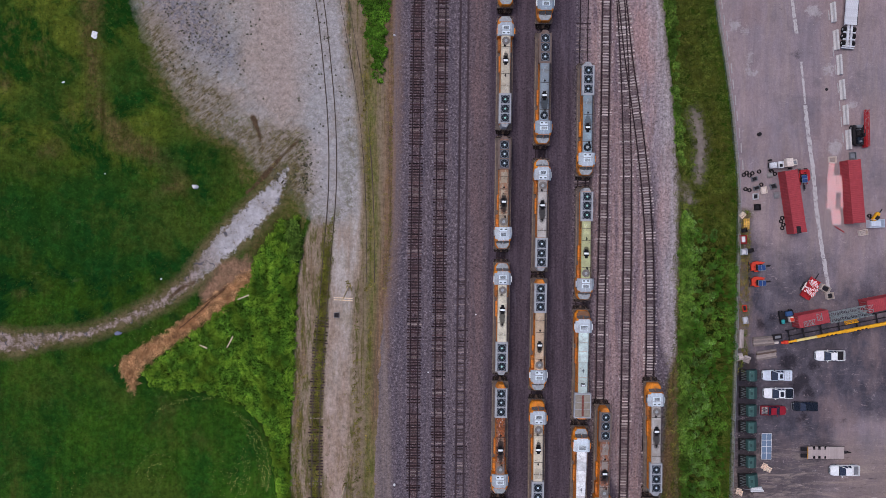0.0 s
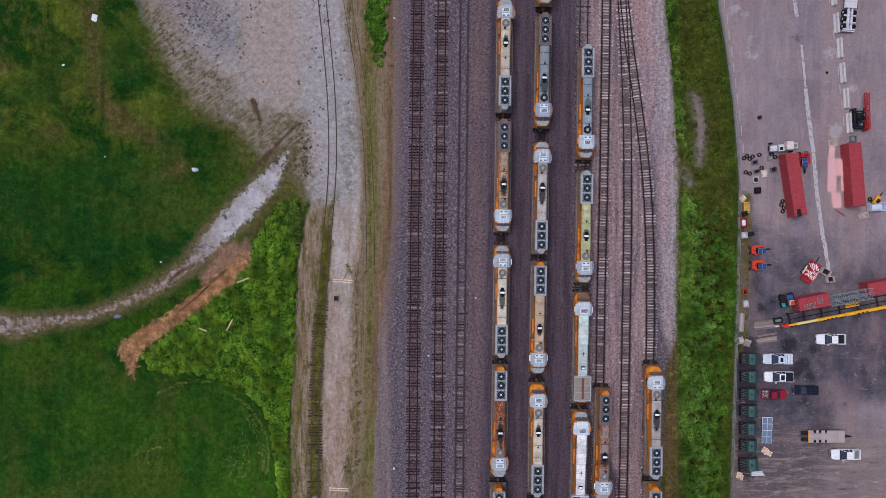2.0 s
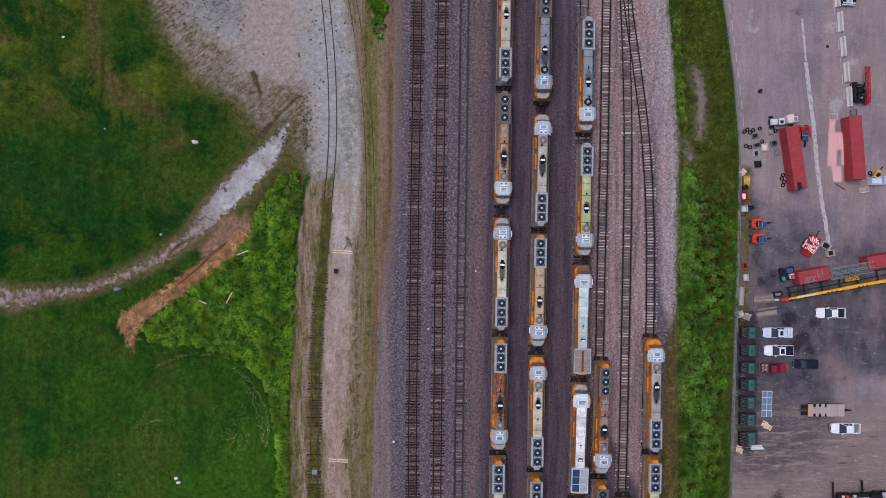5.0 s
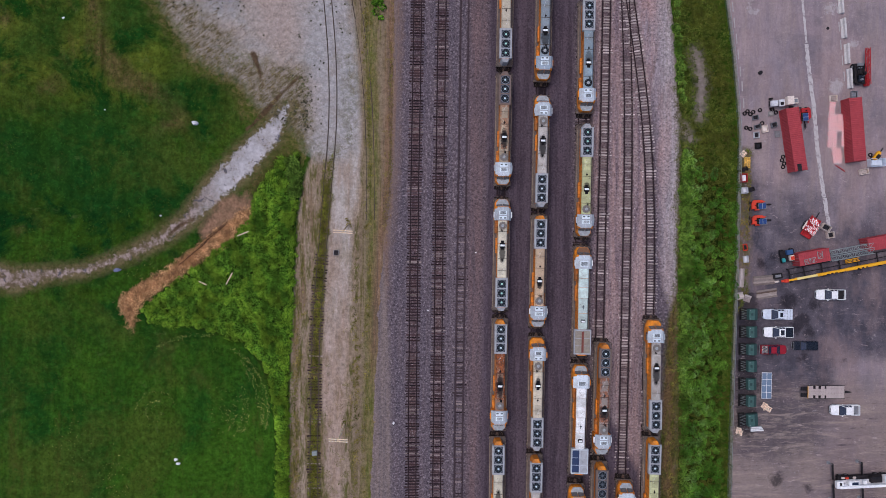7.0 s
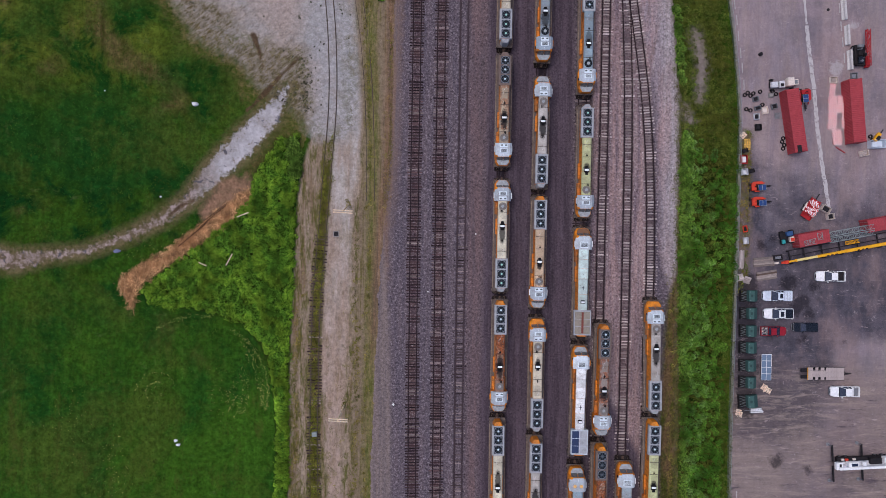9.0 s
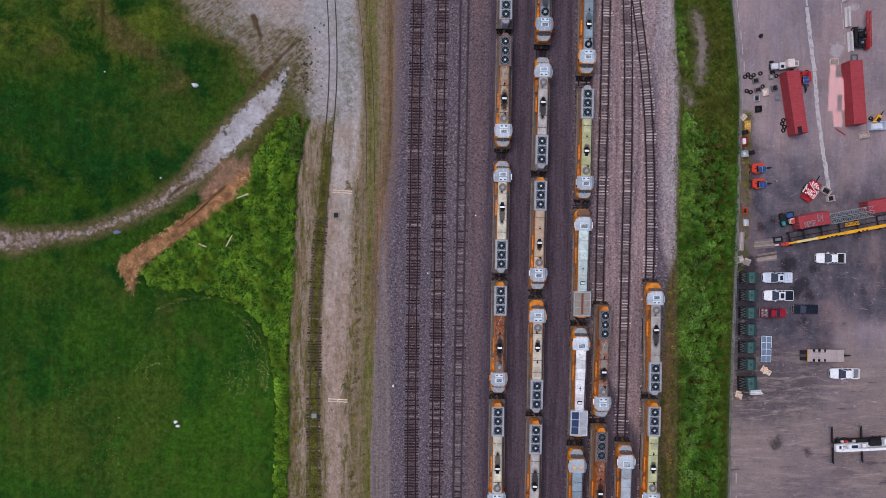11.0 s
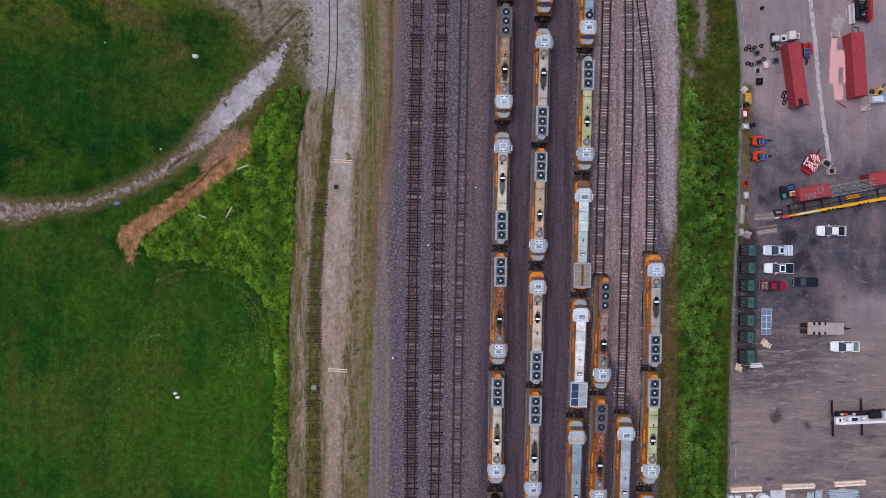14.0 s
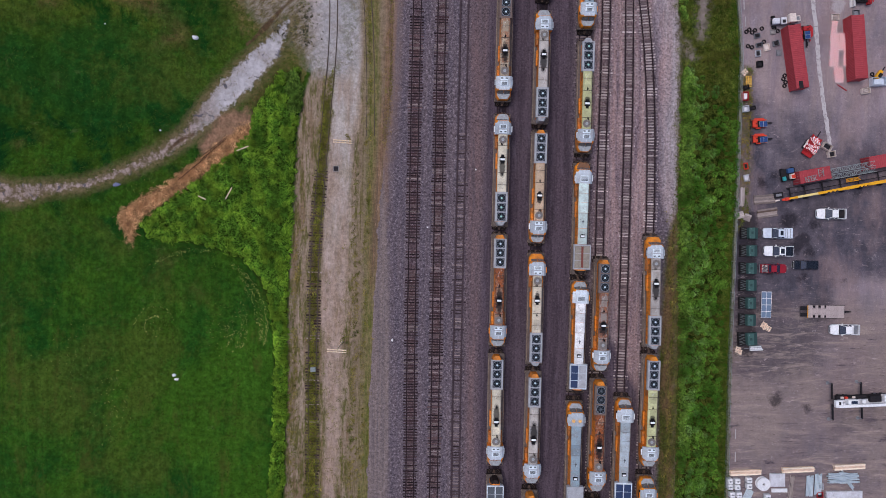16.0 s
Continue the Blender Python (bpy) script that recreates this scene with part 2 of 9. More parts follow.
# track lines
COL1 = [(11.94, 53.17), (11.77, 36.31), (11.16, -19.94), (10.90, -43.48), (10.74, -51.89), (10.66, -83.46)]
COL2 = [(19.34, 53.19), (19.18, 37.91), (18.74, 8.80), (18.21, -23.14), (18.05, -44.87), (17.72, -68.38), (17.50, -83.39)]
COL3 = [(27.60, 53.21), (27.26, 32.12), (26.98, -2.88), (26.61, -16.73), (26.28, -43.48), (26.01, -51.18), (25.62, -83.31)]
COL4 = [(31.90, 55.28), (31.74, 43.22), (31.59, 26.74), (31.44, 10.21), (30.98, -11.91), (30.82, -26.34), (30.75, -37.05), (30.35, -56.47), (30.09, -71.46), (29.78, -83.26)]
COL5 = [(34.00, 55.28), (34.58, 48.71), (35.29, 37.74), (35.78, 26.75), (36.06, 15.74), (36.13, 0.28), (35.97, -11.90), (35.77, -28.56), (35.57, -45.27), (35.43, -49.84), (35.06, -64.98), (34.70, -83.21)]
COL6 = [(34.11, 55.28), (34.91, 48.71), (36.06, 37.75), (37.77, 26.76), (39.26, 15.74), (40.20, 4.70), (40.59, -6.36), (40.67, -21.89), (40.41, -26.34), (40.40, -43.48), (40.36, -48.89), (40.00, -67.06), (39.62, -83.16)]
T1 = [(-4.78, 55.17), (-4.83, 48.61), (-5.45, 0.11), (-5.74, -46.38), (-5.67, -75.86), (-5.67, -85.90)]
T2 = [(-0.05, 55.19), (-0.15, 48.62), (-0.59, 1.33), (-0.86, -47.50), (-1.01, -75.81), (-1.12, -85.85)]
T3 = [(4.29, 55.20), (4.25, 48.63), (3.83, 1.34), (3.36, -47.50), (3.30, -74.65), (3.21, -85.81)]
OLD1 = [(-25.15, 55.12), (-23.87, 48.56), (-22.64, 37.61), (-21.66, 26.64), (-21.34, 15.64), (-21.78, 6.82), (-22.56, -0.90), (-23.34, -11.96), (-24.35, -23.04), (-24.80, -34.14), (-25.04, -47.50), (-24.78, -46.09), (-24.80, -68.28), (-24.75, -86.10)]
OLD2 = [(-20.54, 55.13), (-19.22, 48.57), (-17.25, 37.62), (-15.49, 26.65), (-14.50, 15.65), (-14.06, 2.42), (-14.06, -6.42)]

# ground materials
def ground_material():
    s = Mat("ground_cover", 0.95, gloss=0.04)
    mid, fine = s.noise(0.22, 6, 0.65), s.noise(2.1, 4, 0.7)
    speck = s.noise(9.0, 3, 0.8)
    wob = s.calc("MULTIPLY", s.calc("SUBTRACT", s.noise(0.5, 6, 0.7), 0.5), 3.2)
    broad = s.calc("MULTIPLY", s.calc("SUBTRACT", s.noise(0.11, 6, 0.7, warp=0.5), 0.5), 14.0)

    def zone(name, soft, wobble=1.0, wide=0.0):
        v = s.calc("ADD", s.attr(name), s.calc("MULTIPLY", wob, wobble))
        if wide:
            v = s.calc("ADD", v, s.calc("MULTIPLY", broad, wide))
        return s.ramp(v, -soft, soft)

    # mown and rough grass
    grass = s.mix(s.ramp(s.noise(0.06, 6, 0.7, warp=0.4), 0.45, 0.56), srgb(13, 46, 15), srgb(40, 68, 17))
    grass = s.mix(s.ramp(s.noise(0.14, 6, 0.7, warp=0.4), 0.5, 0.64, 0.0, 0.6), grass, srgb(46, 66, 14))
    rough = s.mix(s.ramp(s.noise(0.06, 6, 0.7, warp=0.7), 0.45, 0.56), srgb(20, 52, 14), srgb(72, 82, 26))
    rough = s.mix(s.ramp(s.noise(0.17, 6, 0.72, warp=0.3), 0.55, 0.68, 0.0, 0.75), rough, srgb(82, 74, 38))
    grass = s.mix(zone("olive", 5.0, 1.0, 1.0), grass, rough)
    bare = s.mix(s.ramp(s.noise(0.7, 6, 0.75, s.scaled(1.0, 0.4)), 0.4, 0.6), srgb(84, 74, 44), srgb(60, 60, 26))
    grass = s.mix(s.calc("MULTIPLY", zone("bare_west", 1.2, 1.2), s.ramp(s.noise(0.4, 6, 0.75), 0.34, 0.5, 0.25, 1.0)), grass, bare)
    grass = s.mix(s.calc("MULTIPLY", zone("deep", 2.0, 0.8, 0.35), 0.75), grass, s.tone(srgb(22, 56, 18), s.noise(0.3, 5), 0.8, 1.2))
    lawn = s.mix(s.ramp(s.noise(0.07, 6, 0.7, s.scaled(1.0, 0.6), warp=0.5), 0.42, 0.58), srgb(24, 61, 18), srgb(48, 80, 20))
    grass = s.mix(s.ramp(s.attr("lawn"), -1.0, 5.0, 0.0, 0.85), grass, lawn)
    grass = s.mix(s.ramp(s.noise(0.045, 6, 0.72, warp=0.5), 0.5, 0.62, 0.0, 0.6), grass, srgb(62, 74, 26))
    grass = s.mix(s.ramp(s.noise(0.3, 6, 0.78, warp=0.4), 0.6, 0.7, 0.0, 0.5), grass, srgb(72, 84, 44))
    mow = s.noise(1.0, 2, 0.5, s.scaled(0.6, 0.03))
    grass = s.tone(grass, mow, 0.9, 1.1)
    cx, cy = (-47.40, -43.60)
    rx, ry = s.calc("SUBTRACT", s.axis(0), cx), s.calc("SUBTRACT", s.axis(1), cy)
    rr = s.calc("SQRT", s.calc("ADD", s.calc("MULTIPLY", rx, rx), s.calc("MULTIPLY", ry, ry)))
    rings = s.calc("SINE", s.calc("MULTIPLY", s.calc("ADD", rr, s.calc("MULTIPLY", s.noise(0.2, 3), 0.6)), 5.2))
    rings = s.calc("ADD", 0.5, s.calc("MULTIPLY", rings, s.calc("MULTIPLY", s.ramp(rr, 10.5, 12.0, 0.0, 0.07), s.ramp(rr, 15.0, 17.0, 1.0, 0.0))))
    grass = s.tone(grass, rings, 0.8, 1.2)
    grass = s.tone(grass, s.noise(0.35, 6, 0.75, warp=0.3), 0.8, 1.2)
    grass = s.tone(s.tone(grass, s.noise(0.7, 5, 0.7), 0.72, 1.28), s.noise(1.9, 3, 0.6), 0.8, 1.2)
    streak = s.noise(0.5, 5, 0.7, s.scaled(1.6, 0.1), warp=0.3)
    grass = s.tone(grass, streak, 0.86, 1.14)
    grass = s.mix(s.calc("MULTIPLY", s.ramp(s.attr("lawn"), 0.0, 5.0), s.ramp(s.noise(0.16, 6, 0.75, s.scaled(1.3, 0.5), warp=0.5), 0.54, 0.66, 0.0, 0.6)), grass, srgb(64, 68, 28))
    # gravel lot, with weeds along its rim
    stone = s.mix(s.ramp(s.noise(0.08, 5, 0.65, warp=0.4), 0.42, 0.58), srgb(141, 137, 134), srgb(149, 136, 127))
    stone = s.mix(s.calc("MULTIPLY", zone("lot_core", 3.0, 0.8, 0.4), 0.8), stone, srgb(151, 135, 127))
    stone = s.mix(s.calc("MULTIPLY", zone("lot_lane", 3.0, 0.9, 0.2), 0.7), stone, srgb(150, 148, 149))
    slant = s.noise(0.9, 6, 0.8, s.scaled(0.35, 1.6, turn=38), warp=0.3)
    stone = s.mix(s.calc("MULTIPLY", s.ramp(slant, 0.53, 0.62, 0.0, 0.85), zone("lot_rough", 3.0, 0.8, 0.3)), stone, srgb(96, 86, 68))
    stone = s.mix(s.ramp(s.noise(0.3, 6, 0.75, warp=0.4), 0.5, 0.66, 0.0, 0.5), stone, srgb(124, 114, 104))
    stone = s.mix(s.calc("MULTIPLY", zone("rubble", 2.5), s.ramp(s.noise(1.1, 6, 0.8), 0.45, 0.56, 0.1, 0.85)), stone, s.tone(srgb(98, 98, 108), s.noise(1.6, 4, 0.8), 0.6, 1.4))
    stone = s.mix(s.ramp(s.noise(2.2, 3, 0.7), 0.6, 0.67, 0.0, 0.55), stone, srgb(92, 84, 74))
    stone = s.mix(s.calc("MULTIPLY", zone("rubble", 3.0), s.ramp(s.noise(1.7, 3, 0.7, s.scaled(0.8, 1.4, turn=-30)), 0.55, 0.62, 0.0, 0.8)), stone, srgb(58, 58, 64))
    curl = s.noise(0.55, 6, 0.8, warp=1.6)
    stone = s.mix(s.calc("MULTIPLY", s.ramp(curl, 0.56, 0.63, 0.0, 0.6), s.ramp(s.noise(0.07, 4), 0.4, 0.58, 0.1, 0.9)), stone, srgb(108, 94, 84))
    stone = s.mix(s.ramp(curl, 0.4, 0.34, 0.0, 0.4), stone, srgb(170, 163, 162))
    stone = s.tone(s.tone(stone, s.noise(1.4, 6, 0.8), 0.76, 1.24), fine, 0.78, 1.22)
    weedy = s.calc("MULTIPLY", s.ramp(s.noise(0.6, 6, 0.8, warp=0.5), 0.44, 0.6), zone("lot_rim", 2.6, 0.8, 0.2))
    stone = s.mix(weedy, stone, s.mix(s.ramp(mid, 0.4, 0.6), srgb(92, 84, 52), srgb(74, 78, 38)))
    scrub = s.mix(s.ramp(s.noise(1.2, 6, 0.8, s.scaled(0.5, 1.5, turn=38)), 0.44, 0.56), srgb(86, 76, 52), srgb(134, 124, 112))
    scrub = s.mix(s.ramp(s.noise(0.5, 6, 0.75), 0.54, 0.64, 0.0, 0.7), scrub, srgb(74, 74, 38))
    scrub = s.mix(s.ramp(s.noise(4.0, 3, 0.9), 0.56, 0.62, 0.0, 0.7), scrub, srgb(70, 60, 44))
    stone = s.mix(s.calc("MULTIPLY", zone("scrub", 1.5, 1.2, 0.15), s.ramp(s.noise(0.3, 6, 0.75), 0.36, 0.54, 0.3, 1.0)), stone, scrub)
    # gravel road beside the old rails
    lane = s.mix(s.ramp(s.noise(0.5, 5, 0.7, s.scaled(1.5, 0.12)), 0.4, 0.62), srgb(138, 122, 106), srgb(112, 94, 74))
    lane = s.mix(s.ramp(s.noise(0.8, 6, 0.8, s.scaled(1.2, 0.2)), 0.47, 0.57, 0.0, 0.9), lane, srgb(80, 78, 38))
    lane = s.mix(s.ramp(s.noise(1.2, 6, 0.8, s.scaled(1.0, 0.3)), 0.38, 0.33, 0.0, 0.7), lane, srgb(166, 152, 138))
    c = s.mix(zone("road", 0.35, 0.4), grass, s.tone(lane, fine, 0.74, 1.26))
    clean = s.mix(s.ramp(s.noise(0.4, 6, 0.7, s.scaled(1.0, 0.2)), 0.4, 0.6), srgb(164, 156, 150), srgb(142, 126, 114))
    clean = s.mix(s.calc("MULTIPLY", s.ramp(s.attr("lawn"), -4.0, 4.0, 0.2, 0.9), s.ramp(s.noise(0.5, 6, 0.8, s.scaled(1.2, 0.4), warp=0.4), 0.5, 0.62)), clean, srgb(88, 84, 48))
    clean = s.mix(s.ramp(s.attr("lawn"), -4.5, 3.0, 0.0, 0.75), clean, s.mix(s.ramp(s.noise(0.6, 6, 0.75, s.scaled(1.2, 0.3)), 0.42, 0.58), srgb(154, 131, 117), srgb(130, 110, 92)))
    c = s.mix(zone("road_mid", 0.5, 0.5), c, s.tone(s.tone(clean, s.noise(1.0, 6, 0.8, s.scaled(1.2, 0.35)), 0.8, 1.2), fine, 0.8, 1.2))
    thin = s.mix(s.ramp(s.noise(0.8, 6, 0.8, warp=0.5), 0.42, 0.58), srgb(96, 86, 52), srgb(62, 70, 26))
    c = s.mix(s.calc("MULTIPLY", zone("fringe", 1.2, 0.8, 0.22), s.ramp(s.noise(0.5, 6, 0.75), 0.36, 0.54, 0.25, 0.95)), c, s.tone(thin, fine, 0.75, 1.25))
    c = s.mix(zone("lot", 1.2, 1.3, 0.08), c, stone)
    # gully: brown banks, grey silt, dark wet threads
    bank = s.mix(s.ramp(s.noise(0.5, 6, 0.75), 0.42, 0.58), srgb(104, 90, 66), srgb(66, 68, 34))
    c = s.mix(s.calc("MULTIPLY", zone("creek_bank", 0.7, 1.2), 0.85), c, s.tone(bank, fine, 0.8, 1.2))
    silt = s.mix(s.ramp(s.noise(0.25, 5, 0.65), 0.4, 0.6), srgb(166, 162, 164), srgb(148, 142, 140))
    silt = s.mix(zone("creek_low", 2.0, 1.0), silt, s.mix(s.ramp(s.noise(0.7, 6, 0.8), 0.42, 0.56), srgb(146, 130, 124), srgb(92, 80, 62)))
    silt = s.mix(s.ramp(s.noise(0.6, 6, 0.75, warp=0.5), 0.56, 0.64, 0.0, 0.8), silt, srgb(108, 96, 80))
    silt = s.mix(s.ramp(s.noise(0.5, 5, 0.7, warp=0.8), 0.6, 0.63, 0.0, 0.85), silt, srgb(76, 75, 82))
    jag = s.calc("MULTIPLY", s.calc("SUBTRACT", s.noise(1.1, 6, 0.8), 0.5), 3.4)
    c = s.mix(s.ramp(s.calc("ADD", s.calc("ADD", s.attr("creek"), wob), jag), -0.25, 0.35), c, s.tone(silt, fine, 0.9, 1.1))
    c = s.mix(s.calc("MULTIPLY", zone("mud", 0.18, 0.35), 0.95), c, s.tone(srgb(76, 60, 44), s.noise(1.2, 5, 0.75), 0.6, 1.4))
    # cut straw over bared soil
    soil = s.mix(s.ramp(s.noise(0.6, 6, 0.75), 0.42, 0.58), srgb(136, 104, 84), srgb(108, 86, 68))
    c = s.mix(s.calc("MULTIPLY", zone("dirt", 0.7, 1.1), 0.92), c, s.tone(soil, fine, 0.82, 1.18))
    strw = s.mix(s.ramp(s.noise(0.5, 6, 0.7), 0.4, 0.58), srgb(150, 104, 68), srgb(92, 68, 46))
    c = s.mix(zone("straw", 0.4, 1.3), c, s.tone(strw, s.noise(4.0, 4, 0.85, s.scaled(1.0, 0.5)), 0.55, 1.45))
    # verge between road and ballast
    verge = s.mix(s.ramp(s.noise(0.9, 6, 0.75, s.scaled(1.6, 0.08)), 0.5, 0.62), srgb(118, 103, 84), srgb(90, 82, 50))
    verge = s.mix(s.ramp(s.noise(1.2, 6, 0.8, s.scaled(1.0, 0.35)), 0.56, 0.64, 0.0, 0.7), verge, srgb(134, 118, 100))
    litter = s.mix(s.ramp(s.noise(0.8, 6, 0.8, s.scaled(2.2, 0.07)), 0.44, 0.56), srgb(120, 92, 72), srgb(94, 76, 64))
    litter = s.mix(s.ramp(s.noise(1.3, 6, 0.85, s.scaled(2.0, 0.2)), 0.55, 0.63, 0.0, 0.75), litter, srgb(150, 122, 102))
    weed_line = s.mix(s.ramp(s.noise(0.9, 6, 0.8, s.scaled(1.6, 0.25)), 0.44, 0.56), srgb(108, 98, 62), srgb(74, 82, 28))
    verge = s.mix(s.calc("MULTIPLY", zone("weed_line", 0.7, 0.9), 0.8), verge, weed_line)
    verge = s.mix(s.calc("MULTIPLY", zone("litter", 0.8, 0.6), 0.85), verge, litter)
    c = s.mix(zone("verge", 0.5, 0.7), c, s.tone(verge, fine, 0.74, 1.26))
    c = s.mix(s.calc("MULTIPLY", zone("oldbed", 0.4, 0.5), 0.85), c, s.tone(s.mix(s.ramp(s.noise(0.5, 6, 0.75), 0.42, 0.58), srgb(72, 62, 44), srgb(62, 66, 26)), fine, 0.75, 1.25))
    # Near-black green ground below the western weed mass
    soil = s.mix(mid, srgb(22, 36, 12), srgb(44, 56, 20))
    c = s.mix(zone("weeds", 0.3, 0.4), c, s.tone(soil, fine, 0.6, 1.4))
    olive = s.mix(s.ramp(s.noise(0.35, 6, 0.72, warp=0.3), 0.42, 0.58), srgb(38, 56, 15), srgb(72, 76, 27))
    olive = s.mix(s.ramp(s.noise(0.6, 6, 0.75), 0.56, 0.66, 0.0, 0.6), olive, srgb(100, 88, 54))
    olive = s.mix(s.calc("MULTIPLY", zone("lush", 0.8, 0.5), 0.8), olive, s.mix(s.ramp(s.noise(0.6, 6, 0.75), 0.42, 0.58), srgb(32, 62, 14), srgb(50, 76, 18)))
    c = s.mix(zone("east", 0.3, 0.6), c, s.tone(olive, fine, 0.66, 1.34))
    # Ground below the roadside weeds coloured near black for the shade in their gaps
    c = s.mix(s.calc("MULTIPLY", zone("thicket_shade", 0.6, 0.8), 0.9), c, s.tone(srgb(20, 34, 9), fine, 0.6, 1.4))
    c = s.mix(zone("bare_east", 1.1, 1.1), c, s.tone(s.mix(mid, srgb(128, 114, 106), srgb(104, 96, 92)), fine, 0.85, 1.15))
    h = s.calc("ADD", fine, s.calc("MULTIPLY", speck, 0.6))
    c = s.tone(c, s.noise(1.1, 3, 0.6), 0.82, 1.18)
    return s.done(s.tone(c, speck, 0.92, 1.08), h, 0.35, 0.08)


def ground():
    near_x, near_y = np.arange(-96, 100.1, 0.42), np.arange(-92, 62.1, 0.42)
    far = np.array([4, 12, 30, 80, 200, 600, 1800, 4000.0])
    xs = np.concatenate((near_x[0] - far[::-1], near_x, near_x[-1] + far))
    ys = np.concatenate((near_y[0] - far[::-1], near_y, near_y[-1] + far))
    X, Y = np.meshgrid(xs, ys)
    f = {"lot": inside(X, Y, LOT), "road": inside(X, Y, ROAD), "weeds": inside(X, Y, WEEDS), "east": inside(X, Y, EAST_GREEN)}
    f["lot_rim"] = np.minimum(f["lot"] + 1.5, 4.5 - f["lot"]) + np.where(Y > 34, -2, 0) + np.where(X > -27, -4, 0) + np.where(Y < 26, 2.0, 0)
    f["mud"] = np.maximum(strip(X, Y, [(-36.95, 25.73), (-35.86, 22.76), (-34.99, 19.14)], [0.55, 0.35, 0.1]), strip(X, Y, [(-38.09, 10.99), (-34.34, 14.74), (-31.25, 18.26), (-28.16, 21.13)], [0.3, 0.5, 0.35, 0.15]))
    f["mud"] = np.maximum(f["mud"], strip(X, Y, [(-48.39, -6.46), (-51.15, -7.57), (-53.36, -9.56)], [0.3, 0.4, 0.2]))
    f["creek"] = strip(X, Y, CREEK, CREEK_HALF) - 0.55
    f["creek_bank"] = strip(X, Y, CREEK, CREEK_HALF) + 0.9
    f["oldbed"] = strip(X, Y, [(-22.45, 0.20), (-23.34, -11.96), (-24.35, -23.04), (-24.80, -34.14), (-25.04, -47.50), (-24.78, -46.09), (-24.80, -68.28), (-24.75, -86.10)], [0.6, 1.0, 1.1, 1.1, 1.1, 1.1, 1.2, 1.3])
    f["scrub"] = np.maximum(inside(X, Y, [(-48.83, 26.58), (-40.04, 23.85), (-26.83, 23.11), (-25.53, 12.33), (-26.85, 7.70), (-31.26, 10.67), (-38.96, 15.61), (-42.25, 20.55)]), strip(X, Y, [(-57.33, 44.00), (-52.20, 33.16), (-45.73, 26.94)], [2.2, 4.2, 5.0]))
    f["lawn"] = (-22 - Y) / 5
    f["rubble"] = strip(X, Y, [(-53.5, 49.5), (-48.03, 44.03), (-42.20, 37.47)], [4.0, 4.5, 2.0])
    f["lot_core"] = strip(X, Y, [(-34.0, 50.0), (-32.5, 40.0), (-31.5, 31.0)], [4.0, 6.0, 4.0])
    f["lot_lane"] = X - across(Y, [(-29.0, 54.0), (-27.2, 40.0), (-26.0, 28.0), (-25.5, 12.0), (-27.0, 6.0)])
    f["lot_rough"] = np.maximum(inside(X, Y, [(-62, 60), (-38, 60), (-40, 42), (-38, 30), (-27, 24), (-25, 8), (-45, 18), (-60, 38)]), -6)
    f["straw"] = strip(X, Y, STRAW, STRAW_HALF)
    f["dirt"] = strip(X, Y, DIRT, [2.0, 2.6, 1.8])
    f["creek_low"] = (-46 - X) * 0.6
    f["fringe"] = np.minimum(f["lot"] + 2.6, (36 - Y) * 0.5) + np.where(X > -40, 1.2, 0) * np.clip((24 - Y) / 6, 0, 1)
    f["fringe"] = np.where(f["road"] > -0.8, -6.0, f["fringe"])
    # Where weed shade is painted on the ground: the strip short of the fence
    f["thicket_shade"] = np.minimum(np.minimum(f["east"] - 0.4, across(Y, FENCE) - 2.4 - X), (2 - Y) * 0.5)
    f["lush"] = 2.0 + np.clip((-15 - Y) / 10, 0, 1.2) - (across(Y, FENCE) - X)
    f["road_mid"] = strip(X, Y, ROAD_MID, [3.0, 2.6, 2.4, 2.6, 2.4, 1.6, 1.2, 1.2])
    f["verge"] = np.minimum(X - across(Y, ROAD_EAST) + 1.4, across(Y, BED_W) + 1.2 - X)
    f["weed_line"] = 1.1 - np.abs(X - across(Y, VERGE_W) - 0.8)
    f["litter"] = 0.9 - np.abs(X - across(Y, BED_W) + 0.4) - np.clip((-30 - Y) / 8, 0, 3)
    f["bare_east"] = np.maximum(strip(X, Y, BARE_EAST, [1.0, 1.3, 0.8]), strip(X, Y, STONE_TONGUE, [1.3, 0.9]))
    f["bare_west"] = np.maximum(strip(X, Y, BARE_WEST, [2.0, 1.8, 1.6, 1.9, 2.2, 1.6, 1.8, 0.6]), strip(X, Y, [(-88.30, 33.08), (-85.02, 31.99)], [2.0, 1.0]))
    f["bare_west"] = np.maximum(f["bare_west"], strip(X, Y, [(-75.23, 19.39), (-77.43, 18.84)], [2.0, 1.5]) - 0.6)
    f["bare_west"] = np.maximum(f["bare_west"], strip(X, Y, [(-28.17, 11.22), (-32.37, 6.26), (-36.24, 1.29), (-38.78, -2.25)], [1.6, 2.2, 1.6, 0.8]))
    for spot, rad in (((-61.16, -28.39), 1.0), ((-74.77, 3.44), 1.2), ((-53.44, -31.04), 1.4), ((-48.49, -37.48), 1.2), ((-82.55, -8.70), 0.8)):
        f["bare_west"] = np.maximum(f["bare_west"], rad - 0.9 - 0.55 * np.hypot(X - spot[0], Y - spot[1]))
    f["deep"] = np.max([r - np.hypot(X - p[0], (Y - p[1]) * k) for p, r, k in (((-61.2, 33.2), 5.0, 0.8), ((-73.4, 23.3), 2.0, 1.0), ((-80.0, 27.5), 3.6, 1.0), ((-51.5, 18.5), 3.6, 0.9), ((-66.0, 5.0), 13.0, 1.2), ((-52.0, -1.0), 5.0, 1.0), ((-84.0, 4.0), 8.0, 1.0))], 0)
